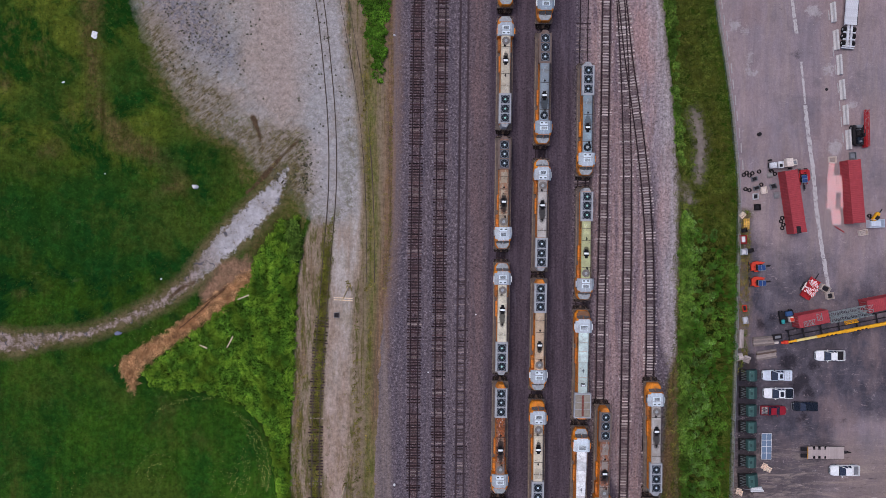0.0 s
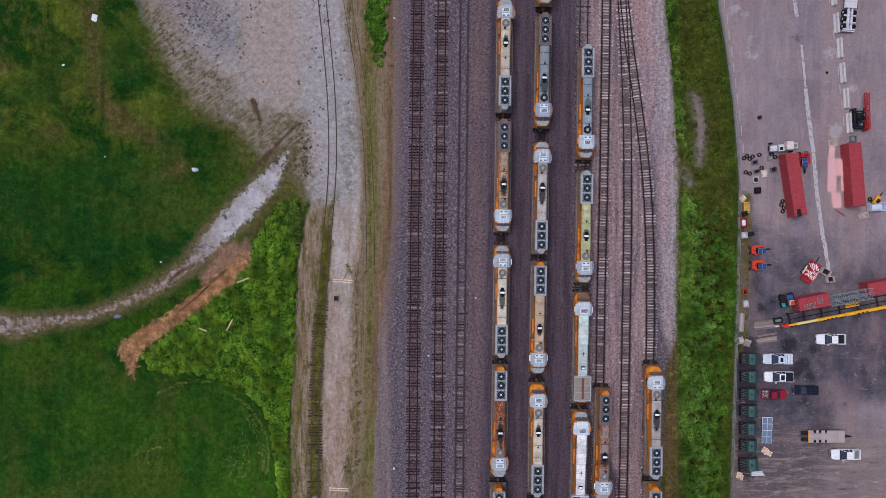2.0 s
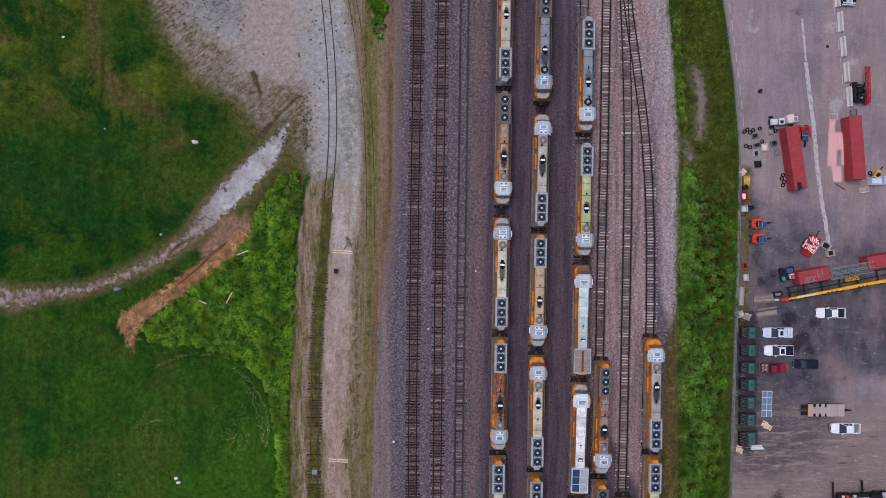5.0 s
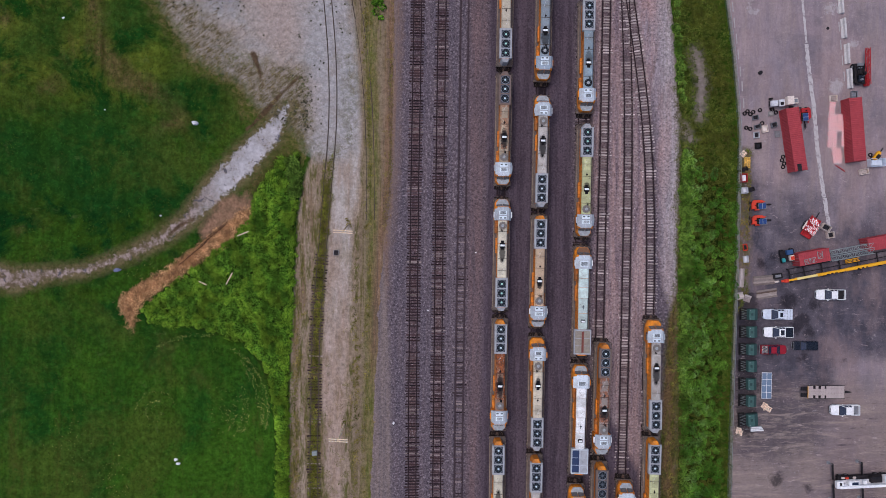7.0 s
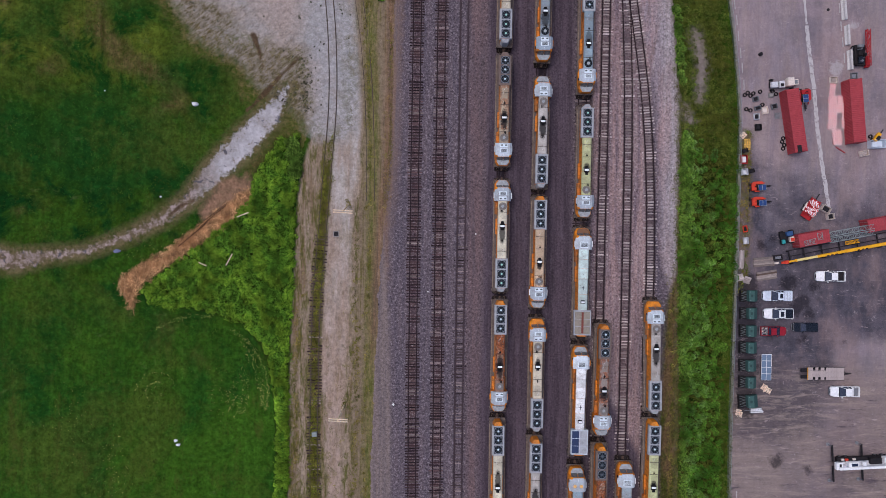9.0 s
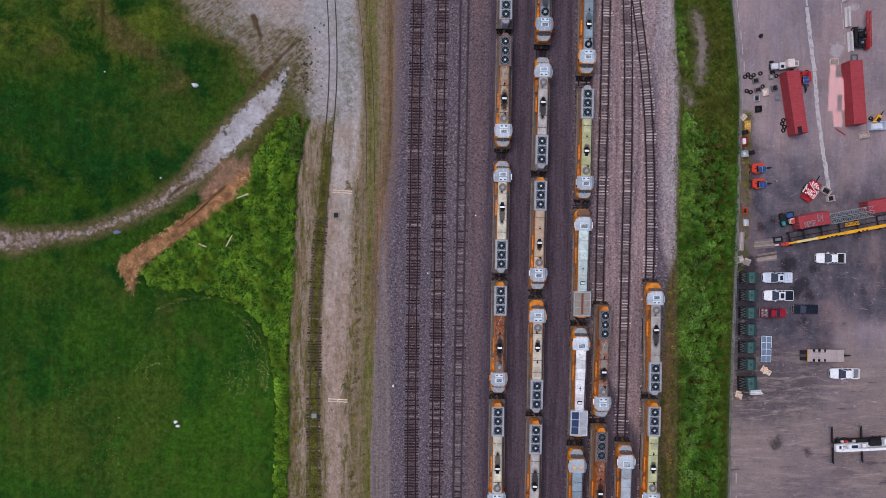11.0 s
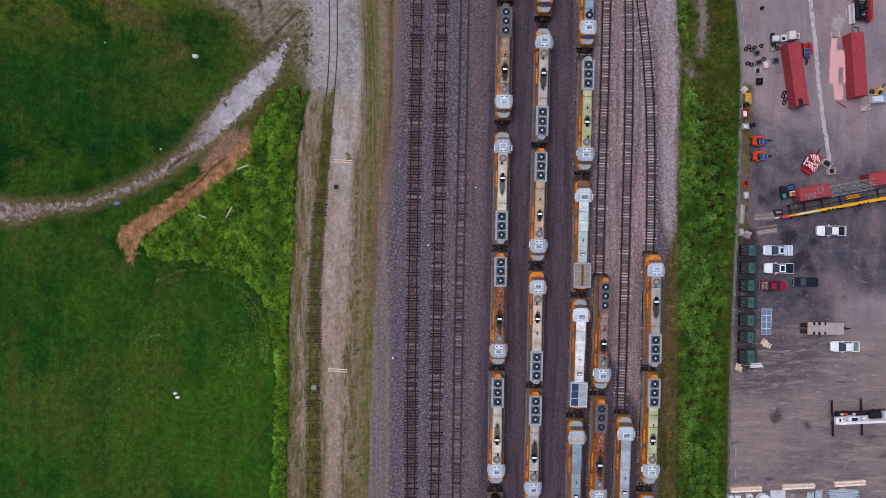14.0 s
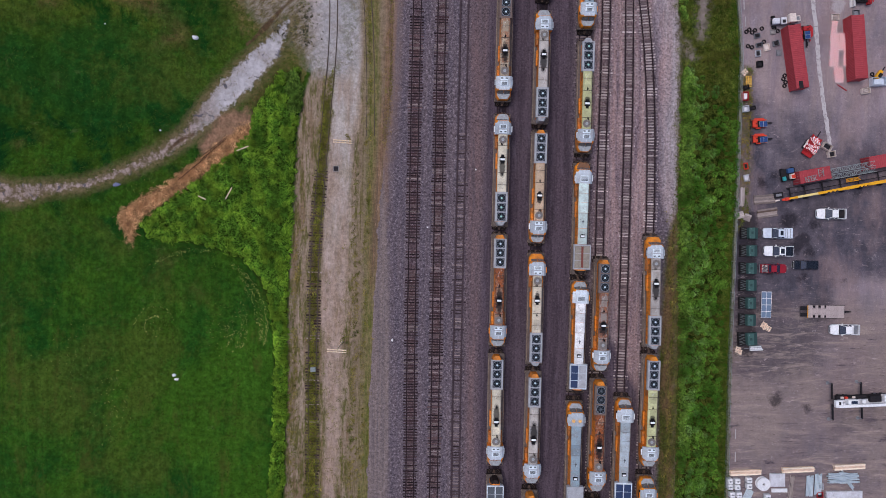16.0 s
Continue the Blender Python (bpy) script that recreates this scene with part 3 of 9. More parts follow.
    f["olive"] = inside(X, Y, [(-110, 70), (-54, 70), (-53.22, 26.57), (-40.06, 15.61), (-53.28, 12.28), (-73.05, 16.65), (-110, 18)])
    Z = 0.05 * rough_noise(X, Y, 9, 3) + 0.02 * rough_noise(X, Y, 1.6, 4)
    Z -= 0.25 * np.clip(f["creek"] / 1.5 + 0.5, 0, 1)
    Z += 0.35 * np.clip(f["straw"] / 1.5, 0, 1) * (0.7 + 0.3 * rough_noise(X, Y, 1.3, 8))
    bed = np.minimum(X - across(Y, BED_W), across(Y, FENCE) + 6 - X)
    Z = np.where(bed > -0.6, np.minimum(Z, 0.02) - 0.03, Z)
    Z = np.where(X > across(Y, FENCE) + 0.1, -0.12, Z)
    Z = np.where((X > across(Y, BED_W) + 0.5) & (X < across(Y, BED_E) - 0.5), -0.12, Z)
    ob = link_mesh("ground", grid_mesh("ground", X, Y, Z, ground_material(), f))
    tagged(ob, "mown dark green field with a gravel lot, a wet gully, cut straw and weedy verges", "ground", kind="structure")


ground()


def bed_material():
    s = Mat("track_ballast", 0.95, gloss=0.03)
    fine, mid = s.noise(2.6, 4, 0.72), s.noise(0.25, 6, 0.65)
    along = s.noise(0.7, 6, 0.7, s.scaled(1.0, 0.06))
    grain = s.cells(4.5)
    wob = s.calc("MULTIPLY", s.calc("SUBTRACT", s.noise(0.6, 5, 0.7), 0.5), 1.6)

    def zone(name, soft, wobble=1.0):
        return s.ramp(s.calc("ADD", s.attr(name), s.calc("MULTIPLY", wob, wobble)), -soft, soft)

    c = s.mix(s.ramp(along, 0.4, 0.62), srgb(83, 75, 82), srgb(95, 84, 88))
    c = s.mix(s.ramp(s.noise(1.6, 5, 0.85), 0.54, 0.7, 0.0, 0.75), c, srgb(118, 108, 114))
    brown = s.mix(s.ramp(along, 0.42, 0.6), srgb(104, 87, 88), srgb(88, 77, 81))
    c = s.mix(zone("brown", 0.8), c, brown)
    dark = s.mix(s.ramp(along, 0.38, 0.62), srgb(67, 58, 66), srgb(84, 73, 81))
    dark = s.mix(s.ramp(s.noise(0.35, 5, 0.7, s.scaled(1.4, 0.12)), 0.58, 0.7, 0.0, 0.6), dark, srgb(40, 36, 42))
    c = s.mix(zone("dark", 0.5), c, dark)
    tan = s.mix(s.ramp(along, 0.42, 0.6), srgb(145, 121, 117), srgb(107, 92, 97))
    tan = s.mix(s.ramp(s.noise(1.0, 5, 0.7, s.scaled(1.0, 0.05)), 0.52, 0.62, 0.0, 0.6), tan, srgb(148, 132, 131))
    c = s.mix(zone("tan", 0.7), c, tan)
    pink = s.mix(s.ramp(s.noise(0.3, 6, 0.7, s.scaled(1.0, 0.2)), 0.42, 0.58), srgb(153, 125, 122), srgb(136, 123, 127))
    pink = s.mix(s.ramp(s.noise(0.9, 6, 0.8, s.scaled(1.3, 0.16)), 0.5, 0.62, 0.0, 0.7), pink, srgb(112, 92, 88))
    pink = s.mix(s.ramp(s.noise(0.8, 6, 0.8, s.scaled(1.0, 0.3), warp=0.6), 0.42, 0.35, 0.0, 0.75), pink, srgb(172, 160, 154))
    pink = s.mix(s.ramp(s.noise(1.2, 4, 0.7), 0.66, 0.74, 0.0, 0.5), pink, srgb(160, 150, 146))
    pink = s.mix(s.calc("MULTIPLY", s.ramp(s.attr("grey_side"), -2.2, 1.0), 0.7), pink, s.mix(s.ramp(s.noise(0.6, 6, 0.8, s.scaled(1.8, 0.12), warp=0.3), 0.44, 0.56), srgb(162, 155, 155), srgb(136, 127, 127)))
    c = s.mix(zone("pink", 0.8), c, pink)
    verge = s.mix(s.ramp(s.noise(0.4, 6, 0.75, s.scaled(1.0, 0.25)), 0.45, 0.58), srgb(92, 74, 50), srgb(60, 64, 24))
    c = s.mix(zone("weedy", 0.6), c, verge)
    c = s.mix(s.calc("MULTIPLY", zone("east_rim", 0.5, 1.6), 0.9), c, s.mix(s.ramp(mid, 0.4, 0.6), srgb(84, 84, 50), srgb(104, 96, 84)))
    lane = s.mix(s.ramp(s.noise(0.9, 4, 0.7, s.scaled(1.6, 0.03)), 0.4, 0.6), srgb(117, 104, 100), srgb(102, 92, 92))
    c = s.mix(zone("lane", 0.5), c, lane)
    trk = s.ramp(s.calc("ADD", s.attr("between"), s.calc("MULTIPLY", wob, 0.4)), -0.3, 0.3)
    c = s.mix(s.calc("MULTIPLY", trk, 0.75), c, s.mix(s.ramp(s.noise(0.25, 4), 0.4, 0.6), srgb(74, 58, 62), srgb(88, 68, 64)))
    c = s.mix(s.ramp(s.calc("ADD", s.attr("inner"), s.calc("MULTIPLY", wob, 0.35)), -0.25, 0.2, 0.0, 0.72), c, s.mix(s.ramp(s.noise(0.3, 5, 0.7), 0.42, 0.58), srgb(66, 55, 60), srgb(92, 78, 78)))
    grit = s.noise(2.7, 2, 0.8)
    c = s.mix(s.calc("MULTIPLY", s.ramp(grit, 0.55, 0.66, 0.0, 0.5), s.calc("MULTIPLY", s.ramp(s.attr("dark"), -0.3, 0.3, 1.0, 0.25), s.calc("MULTIPLY", s.ramp(s.calc("MAXIMUM", s.attr("brown"), s.calc("MULTIPLY", s.attr("pink"), 0.4)), -0.6, 0.6, 1.0, 0.3), s.calc("MULTIPLY", s.ramp(s.attr("weedy"), -0.4, 0.6, 1.0, 0.1), s.ramp(s.attr("lane"), -0.4, 0.4, 1.0, 0.2))))), c, srgb(144, 135, 137))
    c = s.mix(s.calc("MULTIPLY", s.ramp(grit, 0.35, 0.45, 0.5, 0.0), s.ramp(s.attr("lane"), -0.4, 0.4, 1.0, 0.2)), c, srgb(40, 34, 42))
    # Dirt and the rails' own shadow, painted as one dark band
    c = s.mix(s.ramp(s.attr("railside"), -0.12, 0.12, 0.0, 0.85), c, srgb(56, 46, 52))
    c = s.mix(s.ramp(s.calc("ADD", s.attr("under_rows"), wob), -0.5, 0.4, 0.0, 0.85), c, srgb(30, 26, 30))
    soft_dirt = s.tone(c, s.noise(0.5, 6, 0.75, s.scaled(1.6, 0.05)), 0.72, 1.32)
    scuff = s.noise(0.35, 6, 0.75, s.scaled(1.8, 0.3), warp=0.9)
    soft_dirt = s.mix(s.ramp(scuff, 0.57, 0.66, 0.0, 0.45), soft_dirt, srgb(104, 96, 106))
    soft_dirt = s.tone(soft_dirt, s.noise(3.0, 5, 0.8), 0.84, 1.16)
    c = s.tone(c, fine, 0.72, 1.28)
    c = s.tone(c, s.axis(0, grain), 0.9, 1.1)
    c = s.tone(c, s.noise(1.6, 3, 0.65), 0.76, 1.26)
    c = s.mix(s.ramp(s.attr("dark"), -0.4, 0.6, 0.0, 0.92), c, soft_dirt)
    rim = s.mix(s.ramp(along, 0.42, 0.6), srgb(118, 96, 82), srgb(104, 92, 90))
    c = s.mix(s.calc("MULTIPLY", s.ramp(s.calc("ADD", s.attr("rim"), s.calc("MULTIPLY", wob, 1.6)), -0.9, 0.9), s.ramp(s.attr("lane"), -0.6, 0.6, 0.85, 0.1)), c, s.tone(rim, fine, 0.75, 1.25))
    return s.done(c, s.calc("ADD", s.cells(7.0, out="Distance"), fine), 0.7, 0.06)


BURIED = [[(4.29, 55.20), (3.83, 1.34), (3.36, -47.50), (3.21, -85.81)], [(31.90, 55.28), (31.59, 26.74), (30.98, -11.91), (30.82, -26.34)], [(36.08, 11.32), (36.13, 0.28), (35.77, -28.56), (35.57, -45.27), (35.43, -49.84)], [(39.73, 10.23), (40.20, 4.70), (40.59, -6.36), (40.67, -21.89)]]

INNER = [COL4, COL5, COL6]

# Near-black bands on the bed beneath the first three locomotive columns
UNDER_ROWS = [[(12.32, 55.22), (11.59, -6.39), (11.24, -46.38), (11.09, -85.72)], [(20.02, 55.24), (19.30, 4.67), (18.46, -48.61), (18.20, -85.65)], [(28.2, 35.0), (27.97, -6.37), (27.24, -47.50), (26.64, -85.56)]]


def railway_bed():
    ys = np.arange(-92, 62.1, 0.4)
    k = np.linspace(0, 1, 380)
    W, E = across(ys, BED_W), across(ys, BED_E)
    X = W[:, None] + (E - W)[:, None] * k[None]
    Y = np.repeat(ys[:, None], len(k), 1)
    X = X + np.where((k == 0) | (k == 1), 0.25, 0)[None] * rough_noise(X, Y, 2.5, 11)
    f = {}
    f["brown"] = strip(X, Y, [(7.04, 55.21), (6.81, 4.66), (6.14, -48.84), (6.09, -85.78)], [1.6, 1.8, 1.2, 0.8])
    # Dark dirt; its south-east widening paints in the shade between parked locomotives
    f["dark"] = np.minimum(X - across(Y, [(9.24, 55.21), (8.49, -6.39), (7.47, -48.84), (7.43, -85.76)]), across(Y, [(25.9, 55.26), (26.0, 42.0), (25.6, 33.0), (25.09, -6.38), (25.6, -30.0), (29.0, -38.0), (33.5, -46.0), (38.97, -55.0), (39.42, -85.42)]) - X)
    f["tan"] = np.minimum(X - across(Y, [(27.06, 55.26), (28.41, -6.37), (29.3, -36.0), (33.5, -46.0), (38.6, -56.0), (39.5, -85.51)]), across(Y, [(40.27, 55.30), (40.59, -6.36), (39.70, -48.84), (38.30, -85.43)]) - X) - 0.2
    f["pink"] = X - across(Y, [(36.09, 55.29), (37.05, 37.75), (39.33, 24.56), (41.60, 12.44), (42.11, -0.82), (42.87, -17.44), (46.26, -28.55), (48.31, -85.33)])
    f["weedy"] = np.minimum(X - across(Y, [(56.80, 55.35), (52.79, -9.0), (46.2, -18.0), (43.9, -26.0), (42.59, -48.84), (42.75, -85.39)]), 4.0)
    f["lane"] = strip(X, Y, [(-11.85, -13.06), (-11.85, -28.58), (-12.07, -48.84), (-12.16, -59.25), (-12.33, -85.97)], [0.4, 1.6, 2.2, 2.4, 2.4])
    mid = [strip(X, Y, ln, [0.72, 0.72]) for ln in ([(-4.78, 55.17), (-5.45, 0.11), (-5.74, -46.38), (-5.67, -85.90)], [(-0.05, 55.19), (-0.59, 1.33), (-0.86, -47.50), (-1.12, -85.85)])]
    f["grey_side"] = 2.6 - (E[:, None] - X)
    f["east_rim"] = 0.7 - (E[:, None] - X)
    f["rim"] = 1.6 - (X - W[:, None]) + np.where(Y < -25, -0.8, 0)
    f["between"] = np.maximum(*mid)
    # Bands either side of each rail for its dirt and painted shadow
    f["railside"] = np.max([np.where(Y > ln[0][1] + 2, -1, 0.2 - np.abs(np.abs(X - across(Y, ln)) - 0.755)) for ln in BURIED], 0)
    f["inner"] = np.max([np.where(Y > ln[0][1] + 2, -1, 0.95 - np.abs(X - across(Y, ln))) for ln in INNER], 0)
    f["under_rows"] = np.max([strip(X, Y, ln, [0.95, 0.95]) for ln in UNDER_ROWS], 0)
    Z = 0.05 + 0.02 * rough_noise(X, Y, 1.1, 12) + 0.02 * rough_noise(X, Y, 6, 13)
    for ln in BURIED:
        d = np.where(Y > ln[0][1], 9.0, np.abs(X - across(Y, ln)))
        Z += 0.12 * np.clip(1.3 - np.abs(d - 1.02) / 0.25, 0, 1) * np.clip(0.8 + 0.6 * rough_noise(X, Y, 2.2, 14), 0, 1)
    edge = np.minimum(X - W[:, None], E[:, None] - X)
    Z = np.where(edge < 0.6, Z - 0.12 * (1 - np.clip(edge / 0.6, 0, 1)), Z)
    ob = link_mesh("ballast_bed", grid_mesh("ballast_bed", X, Y, Z, bed_material(), f))
    tagged(ob, "grey crushed stone and dark dirt bed with shade painted between parked locomotives", "ballast", kind="structure")


railway_bed()


def yard_material():
    s = Mat("worn_asphalt", 0.9, gloss=0.06)
    big, mid, fine = s.noise(0.05, 5, 0.6), s.noise(0.3, 6, 0.7), s.noise(4.0, 5, 0.8)
    scuff = s.noise(0.8, 6, 0.75, s.scaled(0.16, 1.0), warp=0.5)
    c = s.mix(s.ramp(big, 0.42, 0.6), srgb(140, 124, 126), srgb(122, 112, 118))
    wob = s.calc("MULTIPLY", s.calc("SUBTRACT", s.noise(0.15, 6, 0.7), 0.5), 9.0)
    dark = s.ramp(s.calc("ADD", s.attr("dark"), wob), -2.0, 2.0)
    vert = s.noise(0.3, 6, 0.72, s.scaled(1.0, 0.13), warp=0.5)
    c = s.mix(s.ramp(vert, 0.45, 0.62, 0.0, 0.5), c, srgb(146, 129, 122))
    c = s.mix(s.ramp(vert, 0.46, 0.34, 0.0, 0.4), c, srgb(112, 104, 108))
    c = s.mix(s.calc("MULTIPLY", dark, 0.9), c, s.mix(s.ramp(s.noise(0.25, 6, 0.72), 0.42, 0.58), srgb(56, 55, 64), srgb(78, 74, 82)))
    c = s.mix(s.ramp(s.noise(0.12, 6, 0.75), 0.5, 0.66, 0.0, 0.35), c, srgb(84, 78, 86))
    c = s.mix(s.calc("MULTIPLY", s.ramp(s.calc("ADD", s.attr("kerb_dirt"), s.calc("MULTIPLY", wob, 0.22)), -0.4, 0.6), s.ramp(s.noise(0.9, 6, 0.8), 0.4, 0.56, 0.1, 0.95)), c, s.tone(s.mix(s.ramp(s.noise(0.7, 5, 0.8), 0.44, 0.56), srgb(98, 80, 58), srgb(78, 76, 34)), fine, 0.6, 1.4))
    c = s.mix(s.ramp(s.noise(0.07, 5, 0.7, s.scaled(1.0, 0.5)), 0.52, 0.66, 0.0, 0.6), c, srgb(132, 112, 110))
    south = s.ramp(s.attr("south"), -3.0, 6.0)
    streak = s.calc("MULTIPLY", south, s.ramp(scuff, 0.5, 0.68))
    c = s.mix(s.calc("MULTIPLY", south, 0.55), c, srgb(90, 80, 79))
    c = s.mix(s.calc("MULTIPLY", south, s.ramp(s.noise(0.06, 5, 0.7), 0.46, 0.62, 0.0, 0.7)), c, srgb(132, 117, 110))
    c = s.mix(streak, c, srgb(142, 127, 119))
    thin = s.noise(1.0, 5, 0.8, s.scaled(0.3, 2.2), warp=0.7)
    c = s.mix(s.calc("MULTIPLY", s.ramp(s.attr("south"), -6.0, 2.0, 0.25, 1.0), s.ramp(thin, 0.58, 0.66, 0.0, 0.75)), c, srgb(156, 140, 136))
    c = s.mix(s.calc("MULTIPLY", s.ramp(s.attr("south"), -6.0, 2.0, 0.3, 1.0), s.ramp(thin, 0.33, 0.4, 0.6, 0.0)), c, srgb(58, 50, 55))
    c = s.mix(s.calc("MULTIPLY", s.ramp(scuff, 0.3, 0.42, 1.0, 0.0), south), c, srgb(72, 64, 70))
    c = s.mix(s.ramp(s.noise(0.5, 6, 0.8), 0.62, 0.68, 0.0, 0.6), c, srgb(158, 148, 148))
    edge = s.calc("MULTIPLY", s.calc("SUBTRACT", s.noise(0.7, 6, 0.8), 0.5), 5.0)
    # Stains and the painted shade of parked things share one near-black
    c = s.mix(s.ramp(s.calc("ADD", s.attr("stain_shade"), edge), -0.4, 0.7, 0.0, 0.7), c, srgb(28, 26, 31))
    c = s.mix(s.ramp(s.calc("ADD", s.attr("pale"), edge), -0.1, 0.4, 0.0, 0.75), c, srgb(158, 150, 150))
    c = s.tone(c, s.noise(1.6, 6, 0.8), 0.86, 1.14)
    c = s.mix(south, s.tone(c, s.noise(0.5, 5, 0.7, s.scaled(1.3, 0.3), warp=0.8), 0.86, 1.14), c)
    scratch = s.noise(0.9, 6, 0.85, s.scaled(0.5, 1.0), warp=0.8)
    c = s.mix(s.ramp(scratch, 0.6, 0.66, 0.0, 0.6), c, srgb(164, 148, 146))
    c = s.mix(s.ramp(scratch, 0.37, 0.32, 0.0, 0.55), c, srgb(62, 56, 62))
    return s.done(s.tone(c, fine, 0.88, 1.12), fine, 0.2, 0.03, s.ramp(mid, 0.3, 0.7, 0.75, 0.95))


def yard():
    ys = np.arange(-92, 62.1, 0.6)
    far = np.concatenate((np.linspace(0, 1, 90),))
    W = across(ys, FENCE) + 0.15
    X = W[:, None] + (130 - W)[:, None] * far[None]
    Y = np.repeat(ys[:, None], len(far), 1)
    f = {"dark": inside(X, Y, [(59.49, -12.99), (68.34, -9.66), (90.59, -12.96), (95.24, -32.99), (70.75, -33.00), (58.47, -26.32)]), "south": -38 - Y}
    # Oil and mud stains, plus shade painted round the parked vehicles
    spots = [((64.59, -13.21), 0.6), ((65.82, -57.05), 1.3), ((72.06, -58.65), 0.7), ((69.07, 38.37), 0.6), ((81.17, -16.30), 0.7), ((70.47, -25.87), 1.8), ((71.82, -27.87), 1.2), ((79.01, -33.61), 0.4), ((67.88, -21.87), 1.8), ((69.37, -26.99), 1.4), ((72.89, -22.76), 1.0), ((62.27, -14.65), 1.0), ((63.84, -31.66), 1.0), ((70.75, -33.00), 1.0)]
    f["stain_shade"] = np.max([r - np.hypot(X - p[0], Y - p[1]) for p, r in spots], 0)
    pale = [((59.68, 38.02), 0.8), ((59.80, 36.92), 0.7), ((59.71, 34.72), 0.9), ((60.92, 34.73), 0.6), ((58.87, 43.07), 0.8), ((75.18, 35.09), 1.2), ((76.75, 20.00), 1.6), ((72.32, 46.62), 1.4), ((80.21, 28.49), 0.9), ((56.88, 43.83), 1.2)]
    f["pale"] = np.max([r - np.hypot(X - p[0], Y - p[1]) for p, r in pale], 0)
    f["dark"] = np.maximum(f["dark"], inside(X, Y, [(56.82, -12.99), (70.62, -17.42), (76.27, -27.43), (73.02, -38.57), (68.65, -49.74), (56.40, -49.73)]) + 3.5)
    # Strip that paints the shade along the green skid units into the asphalt
    f["stain_shade"] = np.maximum(f["stain_shade"], strip(X, Y, [(59.77, -22.43), (59.64, -35.23), (59.50, -46.61)], [2.2, 2.2, 2.0]))
    f["dark"] = np.maximum(f["dark"], strip(X, Y, [(58.48, 4.73), (58.97, -3.02), (59.04, -12.99)], [2.0, 4.0, 5.0]) * 1.5)
    f["dark"] = np.maximum(f["dark"], 0.3 * inside(X, Y, [(57.5, 3.0), (68.0, 2.0), (76.0, -2.0), (96.0, -3.0), (96.0, -16.0), (57.5, -16.0)]) - 1.0)
    f["dark"] = np.maximum(f["dark"], strip(X, Y, [(77.5, -61.3), (94.0, -60.2)], [1.8, 2.0]) - 0.4)
    f["kerb_dirt"] = np.minimum(1.9 - np.abs(X - across(Y, FENCE) - 0.8), np.minimum(Y + 23.0, 8.0 - Y))
    Z = 0.0 * X + 0.03 * rough_noise(X, Y, 14, 21) * np.clip((X - W[:, None]) / 3, 0, 1)
    ob = link_mesh("yard_pavement", grid_mesh("yard_pavement", X, Y, Z, yard_material(), f))
    tagged(ob, "worn grey asphalt storage yard with pale scuffs, dark stains and painted shade", "pavement", kind="structure")


yard()

# ---- railway tracks ----
def wood_material(name, a, b, c, spread=(0.65, 1.3)):
    s = Mat(name, 0.9)
    r = s.chance()
    col = s.mix(s.ramp(r, 0.25, 0.6), srgb(*a), srgb(*b))
    col = s.mix(s.ramp(r, 0.8, 0.9), col, srgb(*c))
    g = s.noise(3.0, 4, 0.7, s.scaled(0.4, 5.0, 1.0))
    return s.done(s.tone(s.tone(col, g, 0.6, 1.4), s.calc("FRACT", s.calc("MULTIPLY", r, 37.0)), *spread), g, 0.4, 0.02)


def rust_material(name, a, b, rough=0.6, metal=0.4):
    s = Mat(name, rough, metal)
    return s.done(s.tone(s.mix(s.noise(0.8, 5), srgb(*a), srgb(*b)), s.noise(14, 3), 0.75, 1.25), s.noise(20, 3), 0.2, 0.01)


SLEEPER_DARK = wood_material("creosoted_timber", (40, 30, 34), (56, 40, 42), (80, 62, 63))
SLEEPER_MIXED = wood_material("weathered_timber", (50, 40, 43), (80, 68, 68), (122, 110, 106))
SLEEPER_PALE = wood_material("pale_timber", (150, 138, 133), (180, 168, 164), (128, 116, 112), (0.8, 1.15))
SLEEPER_GREY = wood_material("grey_timber", (112, 100, 100), (128, 114, 112), (94, 82, 84), (0.85, 1.15))
RAIL_STEEL = rust_material("rail_steel", (34, 26, 30), (48, 36, 40))
RAIL_OLD = rust_material("old_rail_steel", (84, 74, 66), (68, 58, 52))
PLATE_STEEL = rust_material("plate_steel", (58, 46, 50), (78, 62, 62))


def sleeper_mesh(material, length, wide, seed):
    """One timber with chamfered, slightly split ends and two rail plates."""
    g = random.Random(seed)
    bm = new_bm()
    h = length / 2
    box(bm, -h + g.uniform(0, 0.06), h - g.uniform(0, 0.06), -wide / 2, wide / 2, -0.16, 0.0, 0.015)
    me = to_mesh(bm, material)
    bm = new_bm()
    bm.from_mesh(me)
    n = len(bm.faces)
    for sx in (-0.75, 0.75):
        # Plates drawn extra wide and dark to fill out the rails' shadow band
        box(bm, sx - 0.19, sx + 0.19, -0.09, 0.09, 0.001, 0.018)
    bm.faces.ensure_lookup_table()
    for f in bm.faces[n:]:
        f.material_index = 1
    bm.to_mesh(me)
    bm.free()
    me.materials.append(PLATE_STEEL)
    return me


def smooth_line(pts, span=9.0, step=0.5):
    ys = np.arange(min(p[1] for p in pts), max(p[1] for p in pts), step)
    n = int(span / step / 2)
    padded = across(np.concatenate((ys[0] - step * np.arange(n, 0, -1), ys, ys[-1] + step * np.arange(1, n + 1))), pts)
    first, last = padded[n] - padded[n + 1], padded[-n - 1] - padded[-n - 2]
    padded[:n] = padded[n] + first * np.arange(n, 0, -1)
    padded[-n:] = padded[-n - 1] + last * np.arange(1, n + 1)
    return np.convolve(padded, np.ones(2 * n + 1) / (2 * n + 1), "valid"), ys


